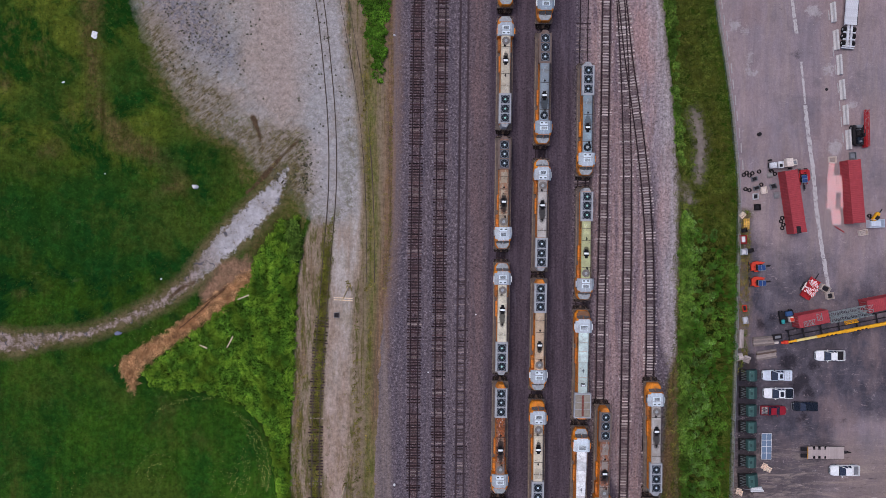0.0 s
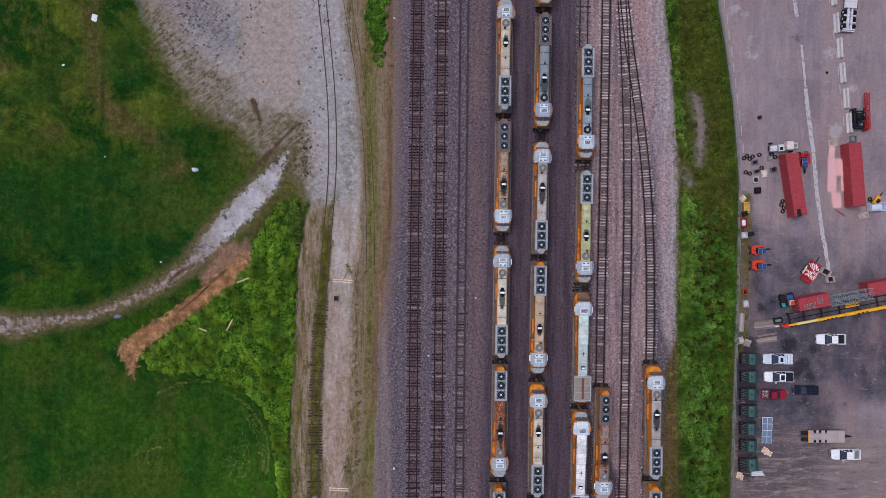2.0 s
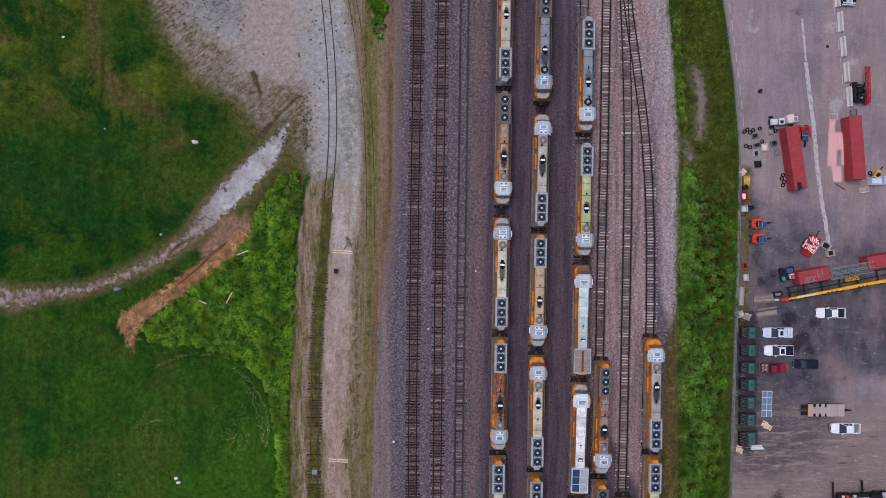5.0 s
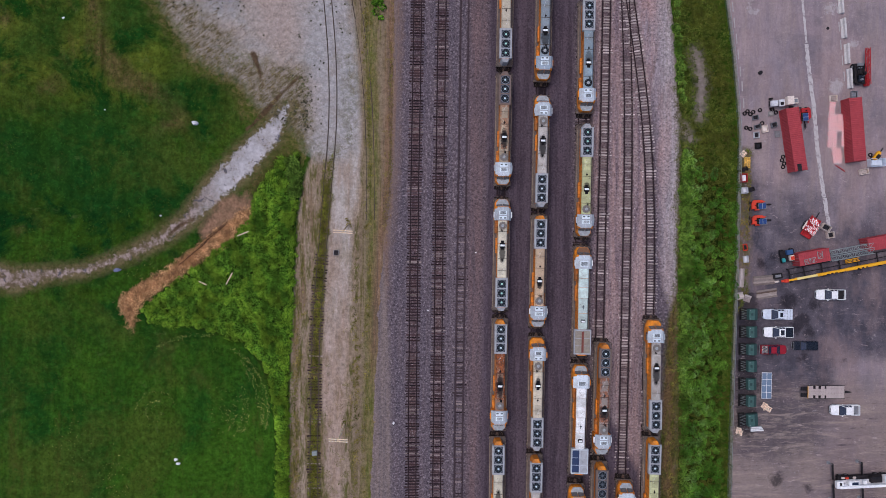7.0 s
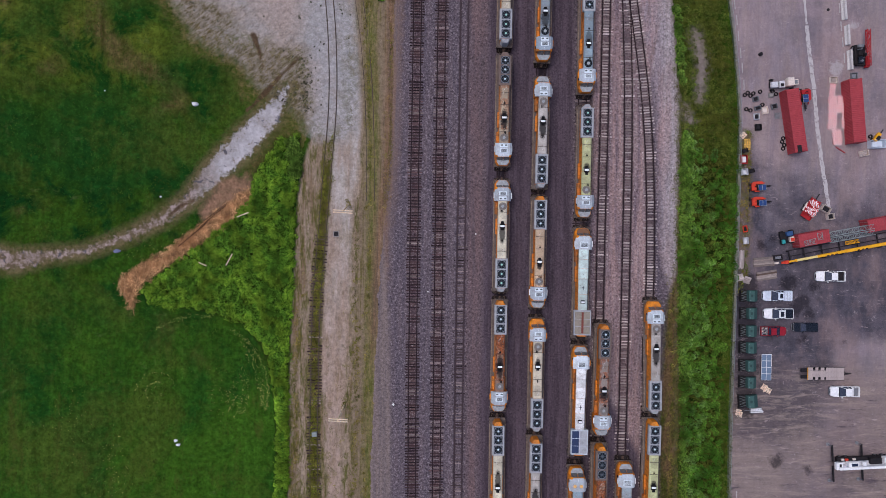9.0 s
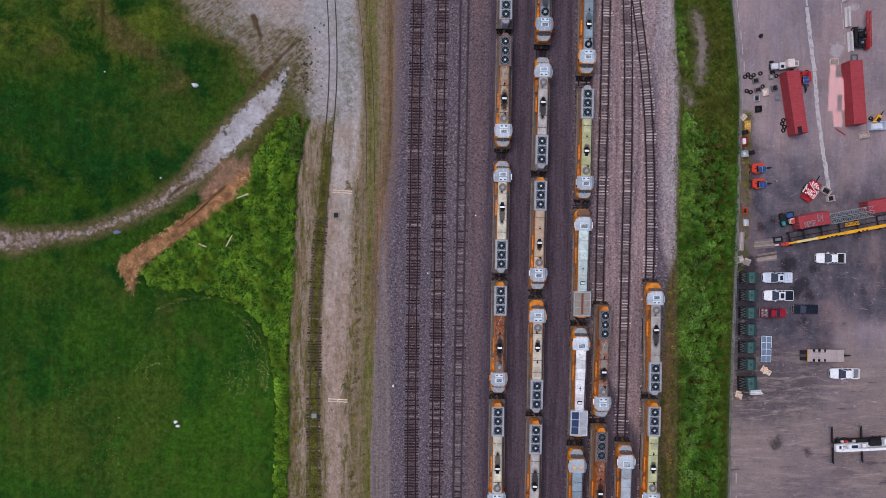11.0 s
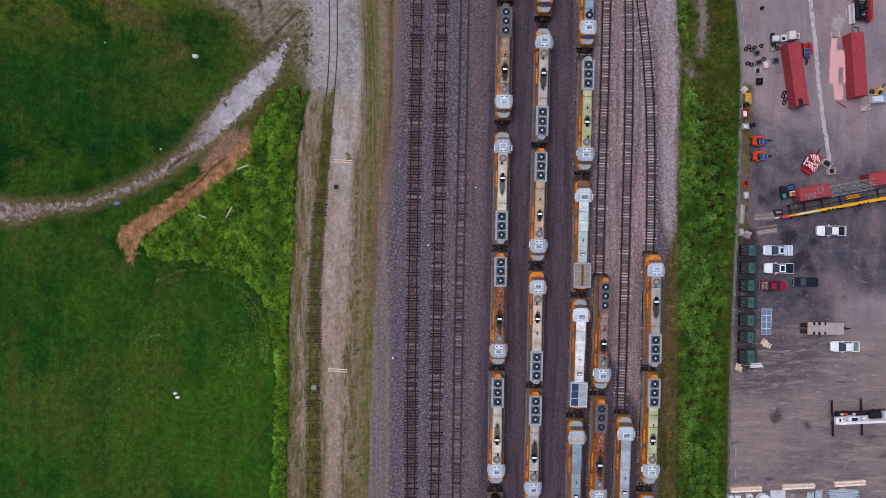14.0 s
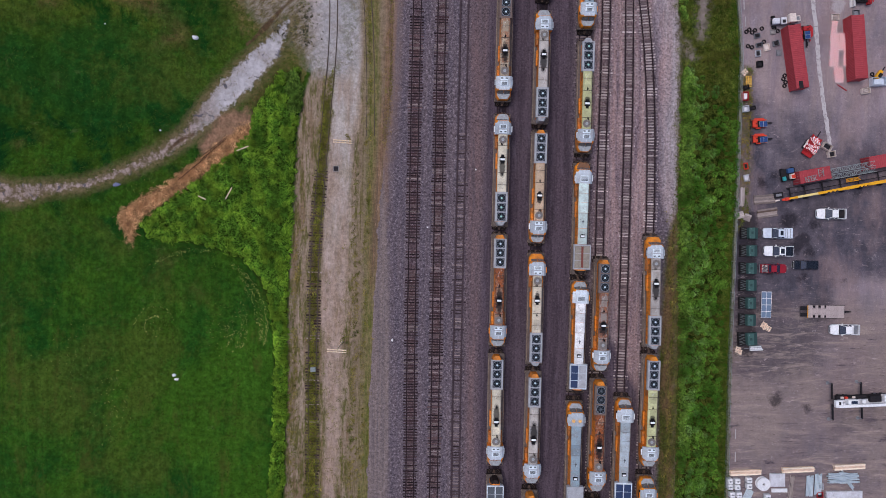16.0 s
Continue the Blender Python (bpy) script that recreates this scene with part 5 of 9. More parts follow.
def loco_three_fan(m, roof, cab_mat, rad, hub, label, nose_mat=None, tail_orange=False):
    th = root("diesel_locomotive", label, "locomotive", m, group="locomotives parked in the yard")
    running_gear(th)
    cab(th, cab_mat, nose_mat or NOSETOP)
    open_fan = roof in (ROOFS["blue"], ROOFS["sky"])
    piece("roof_air_unit", "unit1", blk(-0.72, 0.72, 7.45, 8.2, 4.46, 4.62, 0.03), WHITEBOX, th, "white roof air unit")
    piece("roof_air_unit", "unit2", blk(-0.72, 0.72, 6.6, 7.25, 4.46, 4.6, 0.03), WHITEBOX, th, "white roof air unit")
    piece("roof_unit_vent", "vent1", louvers(0.5, 7.55, 8.1, 4.62, 3), LOUVER, th)
    for sx in (-1, 1):
        piece("roof_unit_hatch", "vhatch%d" % sx, lambda: box(new_bm(), sx * 0.42 - 0.2, sx * 0.42 + 0.2, 6.72, 6.95, 4.6, 4.63, 0.0), LOUVER, th)
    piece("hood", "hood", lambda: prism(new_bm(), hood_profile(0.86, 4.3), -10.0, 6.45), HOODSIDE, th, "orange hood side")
    piece("roof_panel", "rp1", lambda: cap(0.87, 4.35, 6.35, 4.42), roof, th)
    piece("brake_fan", "dbfan", lambda: tube(ring_flat(new_bm(), (0, 5.4), 0.66, 0.74, 4.4, 4.5, 20), (0, 5.4, 4.4), (0, 5.4, 4.46), 0.64, 20), FANDARK if open_fan else HATCHFAN, th, "round brake fan grille")
    if open_fan:
        piece("impeller", "dbblades", lambda: fan_blades(7, 0.56), FANBLADE, th, "", pose(0, 5.4, 4.43))
    piece("brake_fan_hub", "dbhub", lambda: tube(new_bm(), (0, 5.4, 4.46), (0, 5.4, 4.52), 0.28, 12), NOSETOP, th)
    piece("roof_panel", "rp2", lambda: cap(0.89, 2.05, 4.28, 4.44), roof, th)
    piece("roof_panel", "rp3", lambda: cap(0.87, -4.35, 1.98, 4.42), roof, th)
    piece("exhaust_outlet", "exh", lambda: box(box(new_bm(), -0.5, 0.5, 1.25, 2.15, 4.4, 4.62, 0.04), -0.28, 0.28, 0.9, 2.6, 4.4, 4.52, 0.03), EXHAUST, th, "soot-black exhaust outlet")
    piece("exhaust_lid", "exlid", blk(-0.42, 0.42, 1.5, 1.86, 4.62, 4.67, 0.01), EXWHITE, th, "white exhaust lid")
    piece("roof_lifting_lug", "lug", lambda: box(box(new_bm(), -0.2, 0.15, -1.15, -0.95, 4.42, 4.52, 0.02), -0.05, 0.05, -1.4, -0.8, 4.42, 4.48, 0.0), EXHAUST, th)
    piece("roof_hatch", "hatch1", blk(-0.55, 0.55, -3.9, -1.9, 4.42, 4.46, 0.02), roof, th)
    piece("roof_hatch", "hatch2", blk(-0.6, 0.6, 2.75, 3.9, 4.44, 4.48, 0.02), roof, th)
    piece("roof_hatch", "hatch3", blk(-0.55, 0.55, -0.6, 0.7, 4.42, 4.46, 0.02), roof, th)
    piece("radiator_housing", "radh", lambda: prism(new_bm(), [(-0.86, 3.3), (0.86, 3.3), (1.17, 3.7), (1.17, 4.38), (1.1, 4.45), (-1.1, 4.45), (-1.17, 4.38), (-1.17, 3.7)], -9.95, -4.4), rad, th)
    piece("radiator_rim", "radrim", lambda: box(box(new_bm(), -1.08, -0.88, -9.7, -4.6, 4.45, 4.52, 0.0), 0.88, 1.08, -9.7, -4.6, 4.45, 4.52, 0.0), rad, th)
    piece("fan_deck", "fandeck", lambda: box(box(box(new_bm(), -0.82, 0.82, -6.3, -4.75, 4.45, 4.47, 0.0), -0.82, 0.82, -8.06, -6.54, 4.45, 4.47, 0.0), -0.82, 0.82, -9.78, -8.26, 4.45, 4.47, 0.0), FANBED, th)
    for y in (-5.55, -7.3, -9.0):
        add_fan(th, y, 4.47, hub)
    for y in (-3.05, -0.75, 4.31):
        piece("roof_seam", "seam%.2f" % y, blk(-0.8, 0.8, y - 0.035, y + 0.035, 4.4, 4.475), SEAM, th)
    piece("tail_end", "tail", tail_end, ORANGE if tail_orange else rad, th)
    piece("horn", "horn", lambda: tube(tube(new_bm(), (-0.3, 4.2, 4.44), (-0.3, 4.7, 4.6), 0.05, 8, 0.1), (-0.1, 4.2, 4.44), (-0.1, 4.6, 4.6), 0.04, 8, 0.09), EXHAUST, th)
    return th


def loco_wing_radiator(m, roof, cab_mat, rad, label, screens, nose_mat=None, units=True):
    th = root("diesel_locomotive", label, "locomotive", m, group="locomotives parked in the yard")
    running_gear(th)
    cab(th, cab_mat, nose_mat or NOSETOP)
    if units:
        piece("roof_air_unit", "gunit", blk(-0.75, 0.75, 6.7, 7.9, 4.46, 4.6, 0.04), WHITEBOX, th, "white roof air unit")
        piece("roof_unit_vent", "gvent", louvers(0.6, 6.85, 7.7, 4.6, 4), LOUVER, th)
    else:
        for sx in (-1, 1):
            piece("cab_marker_patch", "gpatch%d" % sx, lambda: tube(new_bm(), (sx * 0.6, 7.4, 4.44), (sx * 0.6, 7.4, 4.48), 0.36, 6), PATCH, th)
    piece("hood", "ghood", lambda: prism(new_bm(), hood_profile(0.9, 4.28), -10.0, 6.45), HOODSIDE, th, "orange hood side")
    for i, (y0, y1, w, z) in enumerate(((4.6, 6.42, 0.98, 4.45), (2.9, 4.54, 0.98, 4.46), (0.9, 2.84, 0.98, 4.45), (-2.0, 0.84, 0.92, 4.4), (-5.0, -2.06, 0.92, 4.41))):
        piece("roof_panel", "grp%d" % i, (lambda a, b, c, e: lambda: cap(a, b, c, e))(w - 0.04, y0, y1, z), roof, th)
    piece("exhaust_outlet", "gexh", lambda: box(new_bm(), -0.45, 0.4, -3.8, -3.15, 4.38, 4.62, 0.06), EXHAUST, th, "black exhaust outlet")
    piece("exhaust_lid", "gexlid", blk(-0.34, 0.3, -3.7, -3.35, 4.62, 4.66, 0.02), EXWHITE, th)
    piece("roof_lifting_lug", "glug", lambda: box(box(new_bm(), -0.2, 0.2, -0.9, -0.7, 4.4, 4.48, 0.02), -0.05, 0.05, -1.2, -0.4, 4.4, 4.46, 0.0), LOUVER, th)
    piece("radiator_housing", "gradh", lambda: prism(new_bm(), [(-1.0, 3.2), (1.0, 3.2), (1.58, 3.7), (1.58, 4.4), (-1.58, 4.4), (-1.58, 3.7)], -9.75, -5.05), rad, th)
    piece("radiator_frame", "gfr", lambda: box(box(box(box(box(new_bm(), -1.58, 1.58, -5.3, -5.05, 4.4, 4.47), -1.58, 1.58, -9.75, -9.5, 4.4, 4.47), -1.58, -1.42, -9.5, -5.3, 4.4, 4.47), 1.42, 1.58, -9.5, -5.3, 4.4, 4.47), -0.09, 0.09, -9.5, -5.3, 4.4, 4.47), CABROOF_WHITE if screens[2] else rad, th)
    for sx, mt in ((-1, screens[0]), (1, screens[1])):
        pn = piece("radiator_screen", "gscr%d" % sx, lambda: box(new_bm(), min(sx * 0.1, sx * 1.41), max(sx * 0.1, sx * 1.41), -9.48, -5.32, 4.4, 4.44), mt, th)
        piece("screen_bar", "gbars%d" % sx, lambda: box(box(new_bm(), min(sx * 0.1, sx * 1.41), max(sx * 0.1, sx * 1.41), -6.75, -6.68, 4.44, 4.46), min(sx * 0.1, sx * 1.41), max(sx * 0.1, sx * 1.41), -8.15, -8.08, 4.44, 4.46), rad, pn)
    if screens[0] is RADTAN:
        piece("radiator_spine", "gspine", blk(-0.2, 0.2, -9.4, -5.4, 4.47, 4.52, 0.02), RUSTSPINE, th, "rust-red strip along the radiator")
    piece("tail_end", "tail", tail_end, UNDER, th)
    return th


ROOFS = {
    "cream": roof_material("roof_cream", (192, 182, 162), 0.15, (0.7, 1.2, 0.35, 0.85)),
    "tan": roof_material("roof_tan", (166, 150, 128), 0.4, (0.4, 2.2, 0.6, 0.92)),
    "pale": roof_material("roof_pale_cream", (206, 198, 176), 0.1, (-1.2, 2.2, 0.5, 0.85)),
    "rust": roof_material("roof_rust", (150, 116, 96), 0.8, (0.2, 2.6, 0.6, 0.9)),
    "blue": roof_material("roof_blue_grey", (126, 138, 146), 0.05, (1.4, 1.8, 0.7, 0.8)),
    "grey": roof_material("roof_grey", (172, 166, 160), 0.1, (-1.0, 2.4, 0.6, 0.9)),
    "peach": roof_material("roof_peach", (196, 170, 142), 0.35, (0.6, 1.2, 0.4, 0.9)),
    "sky": roof_material("roof_sky_grey", (132, 150, 160), 0.05, (-0.9, 1.5, 0.6, 0.65)),
    "olive": roof_material("roof_olive_cream", (182, 184, 138), 0.1, (-0.3, 1.1, 0.5, 0.8)),
    "worn": roof_material("roof_worn_grey", (140, 130, 124), 0.55, (0.6, 1.5, 0.8, 0.9)),
    "mint": roof_material("roof_mint", (190, 206, 200), 0.05, False),
    "white": roof_material("roof_white", (224, 226, 228), 0.12, False),
    "slate": roof_material("roof_slate", (128, 146, 156), 0.1, False),
    "ice": roof_material("roof_ice", (158, 170, 176), 0.1, False),
}


def on_track(line, y, nose_up):
    """The pose of a locomotive whose middle stands at y on a track."""
    xs, ys = smooth_line(line)
    x = float(np.interp(y, ys, xs))
    a = math.degrees(math.atan2(np.interp(y + 7, ys, xs) - np.interp(y - 7, ys, xs), 14))
    return pose(x, y, 0.2, 0, 0, -a + (0 if nose_up else 180))


GREENHUB = plain("fan_hub_green", (150, 192, 180), 0.5, 0.1, 0.15)
NOSEBROWN = plain("nose_top_brown", (122, 88, 66), 0.7, grime=0.5)
loco_three_fan(on_track(COL1, 56.91, False), ROOFS["cream"], CABROOF, RADGREY, FANHUB, "cream-roofed orange locomotive with grey cab", tail_orange=True)
loco_three_fan(on_track(COL1, 33.78, True), ROOFS["cream"], CABROOF, RADGREY, GREENHUB, "cream-roofed orange locomotive with grey radiators and cab roof")
loco_three_fan(on_track(COL1, 10.72, False), ROOFS["tan"], CABROOF_WHITE, RADBROWN, FANHUB, "dirty tan-roofed orange locomotive with brown radiator section")
loco_three_fan(on_track(COL1, -12.95, True), ROOFS["pale"], CABROOF, RADGREY, GREENHUB, "pale cream-roofed orange locomotive with grey fan section")
loco_three_fan(on_track(COL1, -36.06, False), ROOFS["rust"], CABROOF, RADGREY, FANHUB, "rust-streaked orange locomotive with orange tail", tail_orange=True)
loco_three_fan(on_track(COL1, -58.91, False), ROOFS["pale"], CABROOF, RADGREY, FANHUB, "pale cream-roofed locomotive with long soot stain", tail_orange=True)
loco_three_fan(on_track(COL2, 53.92, False), ROOFS["blue"], CABROOF_BLUE, RADGREY, FANHUB, "blue-grey roofed orange locomotive")
loco_three_fan(on_track(COL2, 30.67, False), ROOFS["blue"], CABROOF_BLUE, RADBROWN, FANHUB, "blue-grey roofed orange locomotive with dark brake fan")
loco_three_fan(on_track(COL2, 6.72, True), ROOFS["grey"], CABROOF, RADGREY, FANHUB, "dusty grey-roofed orange locomotive with soot patch")
loco_three_fan(on_track(COL2, -16.26, False), ROOFS["peach"], CABROOF, RADGREY, FANHUB, "peeling peach-roofed orange locomotive", tail_orange=True)
loco_three_fan(on_track(COL2, -39.34, True), ROOFS["cream"], CABROOF, RADGREY, FANHUB, "cream-roofed orange locomotive with soot behind the exhaust", nose_mat=ORANGE)
loco_three_fan(on_track(COL2, -62.21, False), ROOFS["grey"], CABROOF, RADGREY, FANHUB, "grey-roofed orange locomotive with long soot stain", tail_orange=True)
loco_three_fan(on_track(COL2, -85.29, False), ROOFS["cream"], CABROOF, RADGREY, FANHUB, "cream-roofed orange locomotive coupled in a row", tail_orange=True)
loco_three_fan(on_track(COL3, 24.70, False), ROOFS["sky"], CABROOF, RADGREY, FANHUB, "sky-grey roofed orange locomotive")
loco_three_fan(on_track(COL3, 1.04, False), ROOFS["olive"], CABROOF, RADGREY, GREENHUB, "olive-cream roofed orange locomotive")
loco_three_fan(on_track(COL4, -40.55, False), ROOFS["worn"], CABROOF, RADBROWN, FANHUB, "rusty worn locomotive with bright orange tail", tail_orange=True)
loco_three_fan(on_track(COL4, -63.54, False), ROOFS["rust"], CABROOF, RADBROWN, LOUVER, "heavily rusted locomotive with dark fans", tail_orange=True)
loco_three_fan(on_track(COL6, -35.89, True), ROOFS["grey"], CABROOF, RADGREY, FANHUB, "grey-roofed bright orange locomotive with soot-black exhaust", nose_mat=ORANGE)
loco_three_fan(on_track(COL6, -58.73, False), ROOFS["olive"], CABROOF, RADGREY, FANHUB, "olive-cream roofed orange locomotive with pale fan section", tail_orange=True)
loco_three_fan(on_track(COL6, -81.93, True), ROOFS["cream"], CABROOF, RADGREY, FANHUB, "cream-roofed bright orange locomotive")
loco_three_fan(on_track(COL4, -86.81, False), ROOFS["rust"], CABROOF, RADBROWN, LOUVER, "rusted locomotive with dark fans")
loco_wing_radiator(on_track(COL3, -21.97, True), ROOFS["mint"], CABROOF_WHITE, RADGREY, "pale mint-roofed orange locomotive with tan wing radiator", (RADTAN, RADTAN, False), units=True, nose_mat=NOSEBROWN)
loco_wing_radiator(on_track(COL3, -44.52, True), ROOFS["white"], CABROOF_WHITE, CABROOF_WHITE, "white-roofed orange locomotive with dark blue radiator screen", (SOLARBLUE, RADGREY, True), nose_mat=NOSETOP)
loco_wing_radiator(on_track(COL3, -67.69, True), ROOFS["slate"], CABROOF, RADGREY, "slate-roofed orange locomotive with orange cab patches", (RADGREY, RADGREY, False), units=False)
loco_wing_radiator(on_track(COL5, -66.88, True), ROOFS["ice"], CABROOF_WHITE, CABROOF_WHITE, "ice-grey roofed orange locomotive with dark radiator screens", (SOLARBLUE, SOLARBLUE, True))
loco_wing_radiator(on_track(COL1, -82.41, False), ROOFS["cream"], CABROOF, RADGREY, "orange locomotive with grey louvred radiator", (LOUVER, LOUVER, True))

# ---- vegetation ----
def leaf_material(name, a, b, c, rough=0.6):
    s = Mat(name, rough, gloss=0.05)
    i = s.island()
    col = s.mix(s.ramp(i, 0.1, 0.7), srgb(*a), srgb(*b))
    col = s.mix(s.ramp(s.noise(0.16, 4, 0.6), 0.42, 0.62), col, srgb(*c))
    s.b.inputs["Transmission Weight"].default_value = 0.0
    return s.done(s.tone(s.tone(s.tone(col, s.noise(0.75, 2, 0.5), 0.5, 1.5), s.noise(0.3, 4, 0.6), 0.72, 1.28), s.noise(2.0, 3), 0.75, 1.25))


LEAF_WEST = leaf_material("weed_leaves_bright", (46, 82, 14), (112, 147, 42), (78, 103, 26))
LEAF_EAST = leaf_material("weed_leaves_deep", (22, 44, 10), (100, 140, 48), (50, 86, 22))
LEAF_LEAFY = leaf_material("weed_leaves_green", (28, 57, 12), (92, 133, 38), (56, 88, 22))
LEAF_LIME = leaf_material("shrub_leaves_lime", (46, 74, 22), (104, 132, 52), (58, 82, 26))
LEAF_DRY = leaf_material("dry_grass_blades", (92, 86, 34), (132, 118, 60), (84, 86, 32))
LEAF_STRAW = leaf_material("cut_straw", (118, 88, 60), (212, 164, 116), (156, 114, 78))
LEAF_DARK = leaf_material("dark_weed", (62, 62, 50), (88, 84, 70), (54, 56, 42))
LEAF_FLAT = leaf_material("mown_grass_blades", (42, 62, 16), (88, 98, 38), (72, 74, 28))


def leaves(name, label, category, P, az, el, L, wd, material, bend=0.35):
    """A joined mass of bent blades: places, directions, lengths and widths."""
    n = len(P)
    d = np.stack((np.cos(az) * np.cos(el), np.sin(az) * np.cos(el), np.sin(el)), -1)
    side = np.stack((-np.sin(az), np.cos(az), np.zeros(n)), -1)
    mid = P + d * (L * 0.55)[:, None]
    d2 = d.copy()
    d2[:, 2] -= bend * 2
    tip = mid + d2 / np.linalg.norm(d2, axis=1)[:, None] * (L * 0.45)[:, None]
    w = wd[:, None] / 2
    V = np.stack((P - side * w * 0.5, P + side * w * 0.5, mid - side * w, mid + side * w, tip - side * w * 0.25, tip + side * w * 0.25), 1).reshape(-1, 3)
    k = np.arange(n)[:, None] * 6
    F = np.concatenate((k + np.array([[0, 1, 3, 2]]), k + np.array([[2, 3, 5, 4]])), 1).reshape(-1, 4)
    me = bpy.data.meshes.new(name)
    me.vertices.add(len(V)), me.loops.add(F.size), me.polygons.add(len(F))
    me.vertices.foreach_set("co", V.astype(np.float32).ravel())
    me.loops.foreach_set("vertex_index", F.astype(np.int32).ravel())
    me.polygons.foreach_set("loop_start", np.arange(0, F.size, 4, dtype=np.int32))
    me.materials.append(material)
    me.update(calc_edges=True)
    return tagged(link_mesh(name, me), label, category, kind="stuff")


def scatter(test, x0, x1, y0, y1, step, g):
    """Jittered places where test(X, Y) is above zero."""
    X, Y = np.meshgrid(np.arange(x0, x1, step), np.arange(y0, y1, step))
    X, Y = X + g.uniform(-0.5, 0.5, X.shape) * step, Y + g.uniform(-0.5, 0.5, Y.shape) * step
    ok = test(X, Y) > 0
    return np.stack((X[ok], Y[ok]), -1)


def clumps(name, label, category, centres, material, g, n=50, spread=0.5, tall=0.9, leaf=0.4, wide=0.16, low=0.2, high=1.2, bend=0.35, size=None, lean=None):
    """Domed clumps of leaves round the centres."""
    m = len(centres)
    size = g.uniform(0.6, 1.3, m) if size is None else size
    az, r = g.uniform(0, 2 * np.pi, (m, n)), np.sqrt(g.uniform(0, 1, (m, n)))
    px = centres[:, :1] + np.cos(az) * r * spread * size[:, None]
    py = centres[:, 1:] + np.sin(az) * r * spread * size[:, None]
    pz = np.clip((1 - r ** 2) * g.uniform(0.35, 1, (m, n)), 0.02, None) * tall * size[:, None]
    P = np.stack((px, py, pz), -1).reshape(-1, 3)
    k = len(P)
    if lean is not None:
        az = lean(px, py) + g.normal(0, 0.25, (m, n))
    return leaves(name, label, category, P, (az + g.normal(0, 0.45 if lean else 0.7, (m, n))).ravel(), g.uniform(low, high, k), g.uniform(0.6, 1.3, k) * leaf, g.uniform(0.6, 1.3, k) * wide, material, bend)


GR = np.random.default_rng(7)
LIME_PATCH = [(-30.4, 5.2), (-27.9, 5.6), (-27.7, -1.8), (-29.6, -2.2)]
lump_w = lambda X, Y: rough_noise(X, Y, 5.0, 31)
west_area = lambda X, Y: inside(X, Y, WEEDS) - 0.15 + 0.2 * rough_noise(X, Y, 2.0, 32)
cw = scatter(west_area, -62, -26, -92, 10, 0.62, GR)
cw = cw[(rough_noise(cw[:, 0], cw[:, 1], 1.5, 63) > -0.55) | (cw[:, 1] < -26) | (inside(cw[:, 0], cw[:, 1], WEEDS) < 1.2)]
cw = cw[inside(cw[:, 0], cw[:, 1], LIME_PATCH) < -0.2]
rim = inside(cw[:, 0], cw[:, 1], WEEDS)
reedy = (lump_w(cw[:, 0], cw[:, 1]) > 0.05) | (rim < 0.7)
clumps("reed_weeds", "dense bright green reeds and tall weeds", "weeds", cw[reedy], LEAF_WEST, GR, n=52, spread=0.5, tall=1.1, leaf=0.7, wide=0.1, low=0.1, high=1.0, bend=0.35, size=np.clip(0.95 + 0.6 * rough_noise(cw[reedy][:, 0], cw[reedy][:, 1], 1.8, 61), 0.35, 1.7), lean=lambda x, y: 0.9 + 1.3 * rough_noise(x, y, 9.0, 64))
clumps("leafy_weeds", "dense dark green leafy weeds", "weeds", cw[~reedy], LEAF_LEAFY, GR, n=60, spread=0.55, tall=1.0, leaf=0.36, wide=0.2, size=np.clip(0.95 + 0.55 * rough_noise(cw[~reedy][:, 0], cw[~reedy][:, 1], 1.8, 61), 0.35, 1.7))


def east_area(X, Y):
    d = inside(X, Y, EAST_GREEN)
    edge = X - across(Y, EAST_GREEN[:10])
    south = np.clip((4.0 - Y) / 9.0 + 0.12 * (49 - X), -1, 1) * 2.4
    return np.minimum(d - 0.3, south + 1.1 * rough_noise(X, Y, 3.0, 33) + 0.5)


ce = scatter(east_area, 40, 60, -92, 12, 0.95, GR)
mown = (ce[:, 0] > across(ce[:, 1], FENCE) - 1.9) & (ce[:, 1] < -22)
thin = (strip(ce[:, 0], ce[:, 1], [(51.16, 4.72), (51.67, -5.24), (51.95, -14.66)], [1.0, 1.7, 0.6]) > 0) & (GR.random(len(ce)) < 0.75)
ce = ce[(rough_noise(ce[:, 0], ce[:, 1], 1.9, 34) > -0.25) & ~mown & ~thin]
clumps("roadside_weeds", "tall leafy green weeds beside the fence", "weeds", ce, LEAF_EAST, GR, n=170, spread=0.62, tall=1.4, leaf=0.21, wide=0.1, size=np.clip(0.95 + 0.5 * rough_noise(ce[:, 0], ce[:, 1], 1.6, 62), 0.4, 1.6))
ce2 = scatter(lambda X, Y: np.minimum(np.minimum(east_area(X, Y), across(Y, FENCE) - 4.5 - X), 0.1 + rough_noise(X, Y, 4.0, 35)), 40, 60, -92, 12, 1.2, GR)
clumps("flowering_weeds", "paler yellow-green weeds among the roadside growth", "weeds", ce2, leaf_material("pale_weed_leaves", (58, 92, 36), (122, 154, 84), (64, 98, 40)), GR, n=80, spread=0.6, tall=1.2, leaf=0.24, wide=0.1)

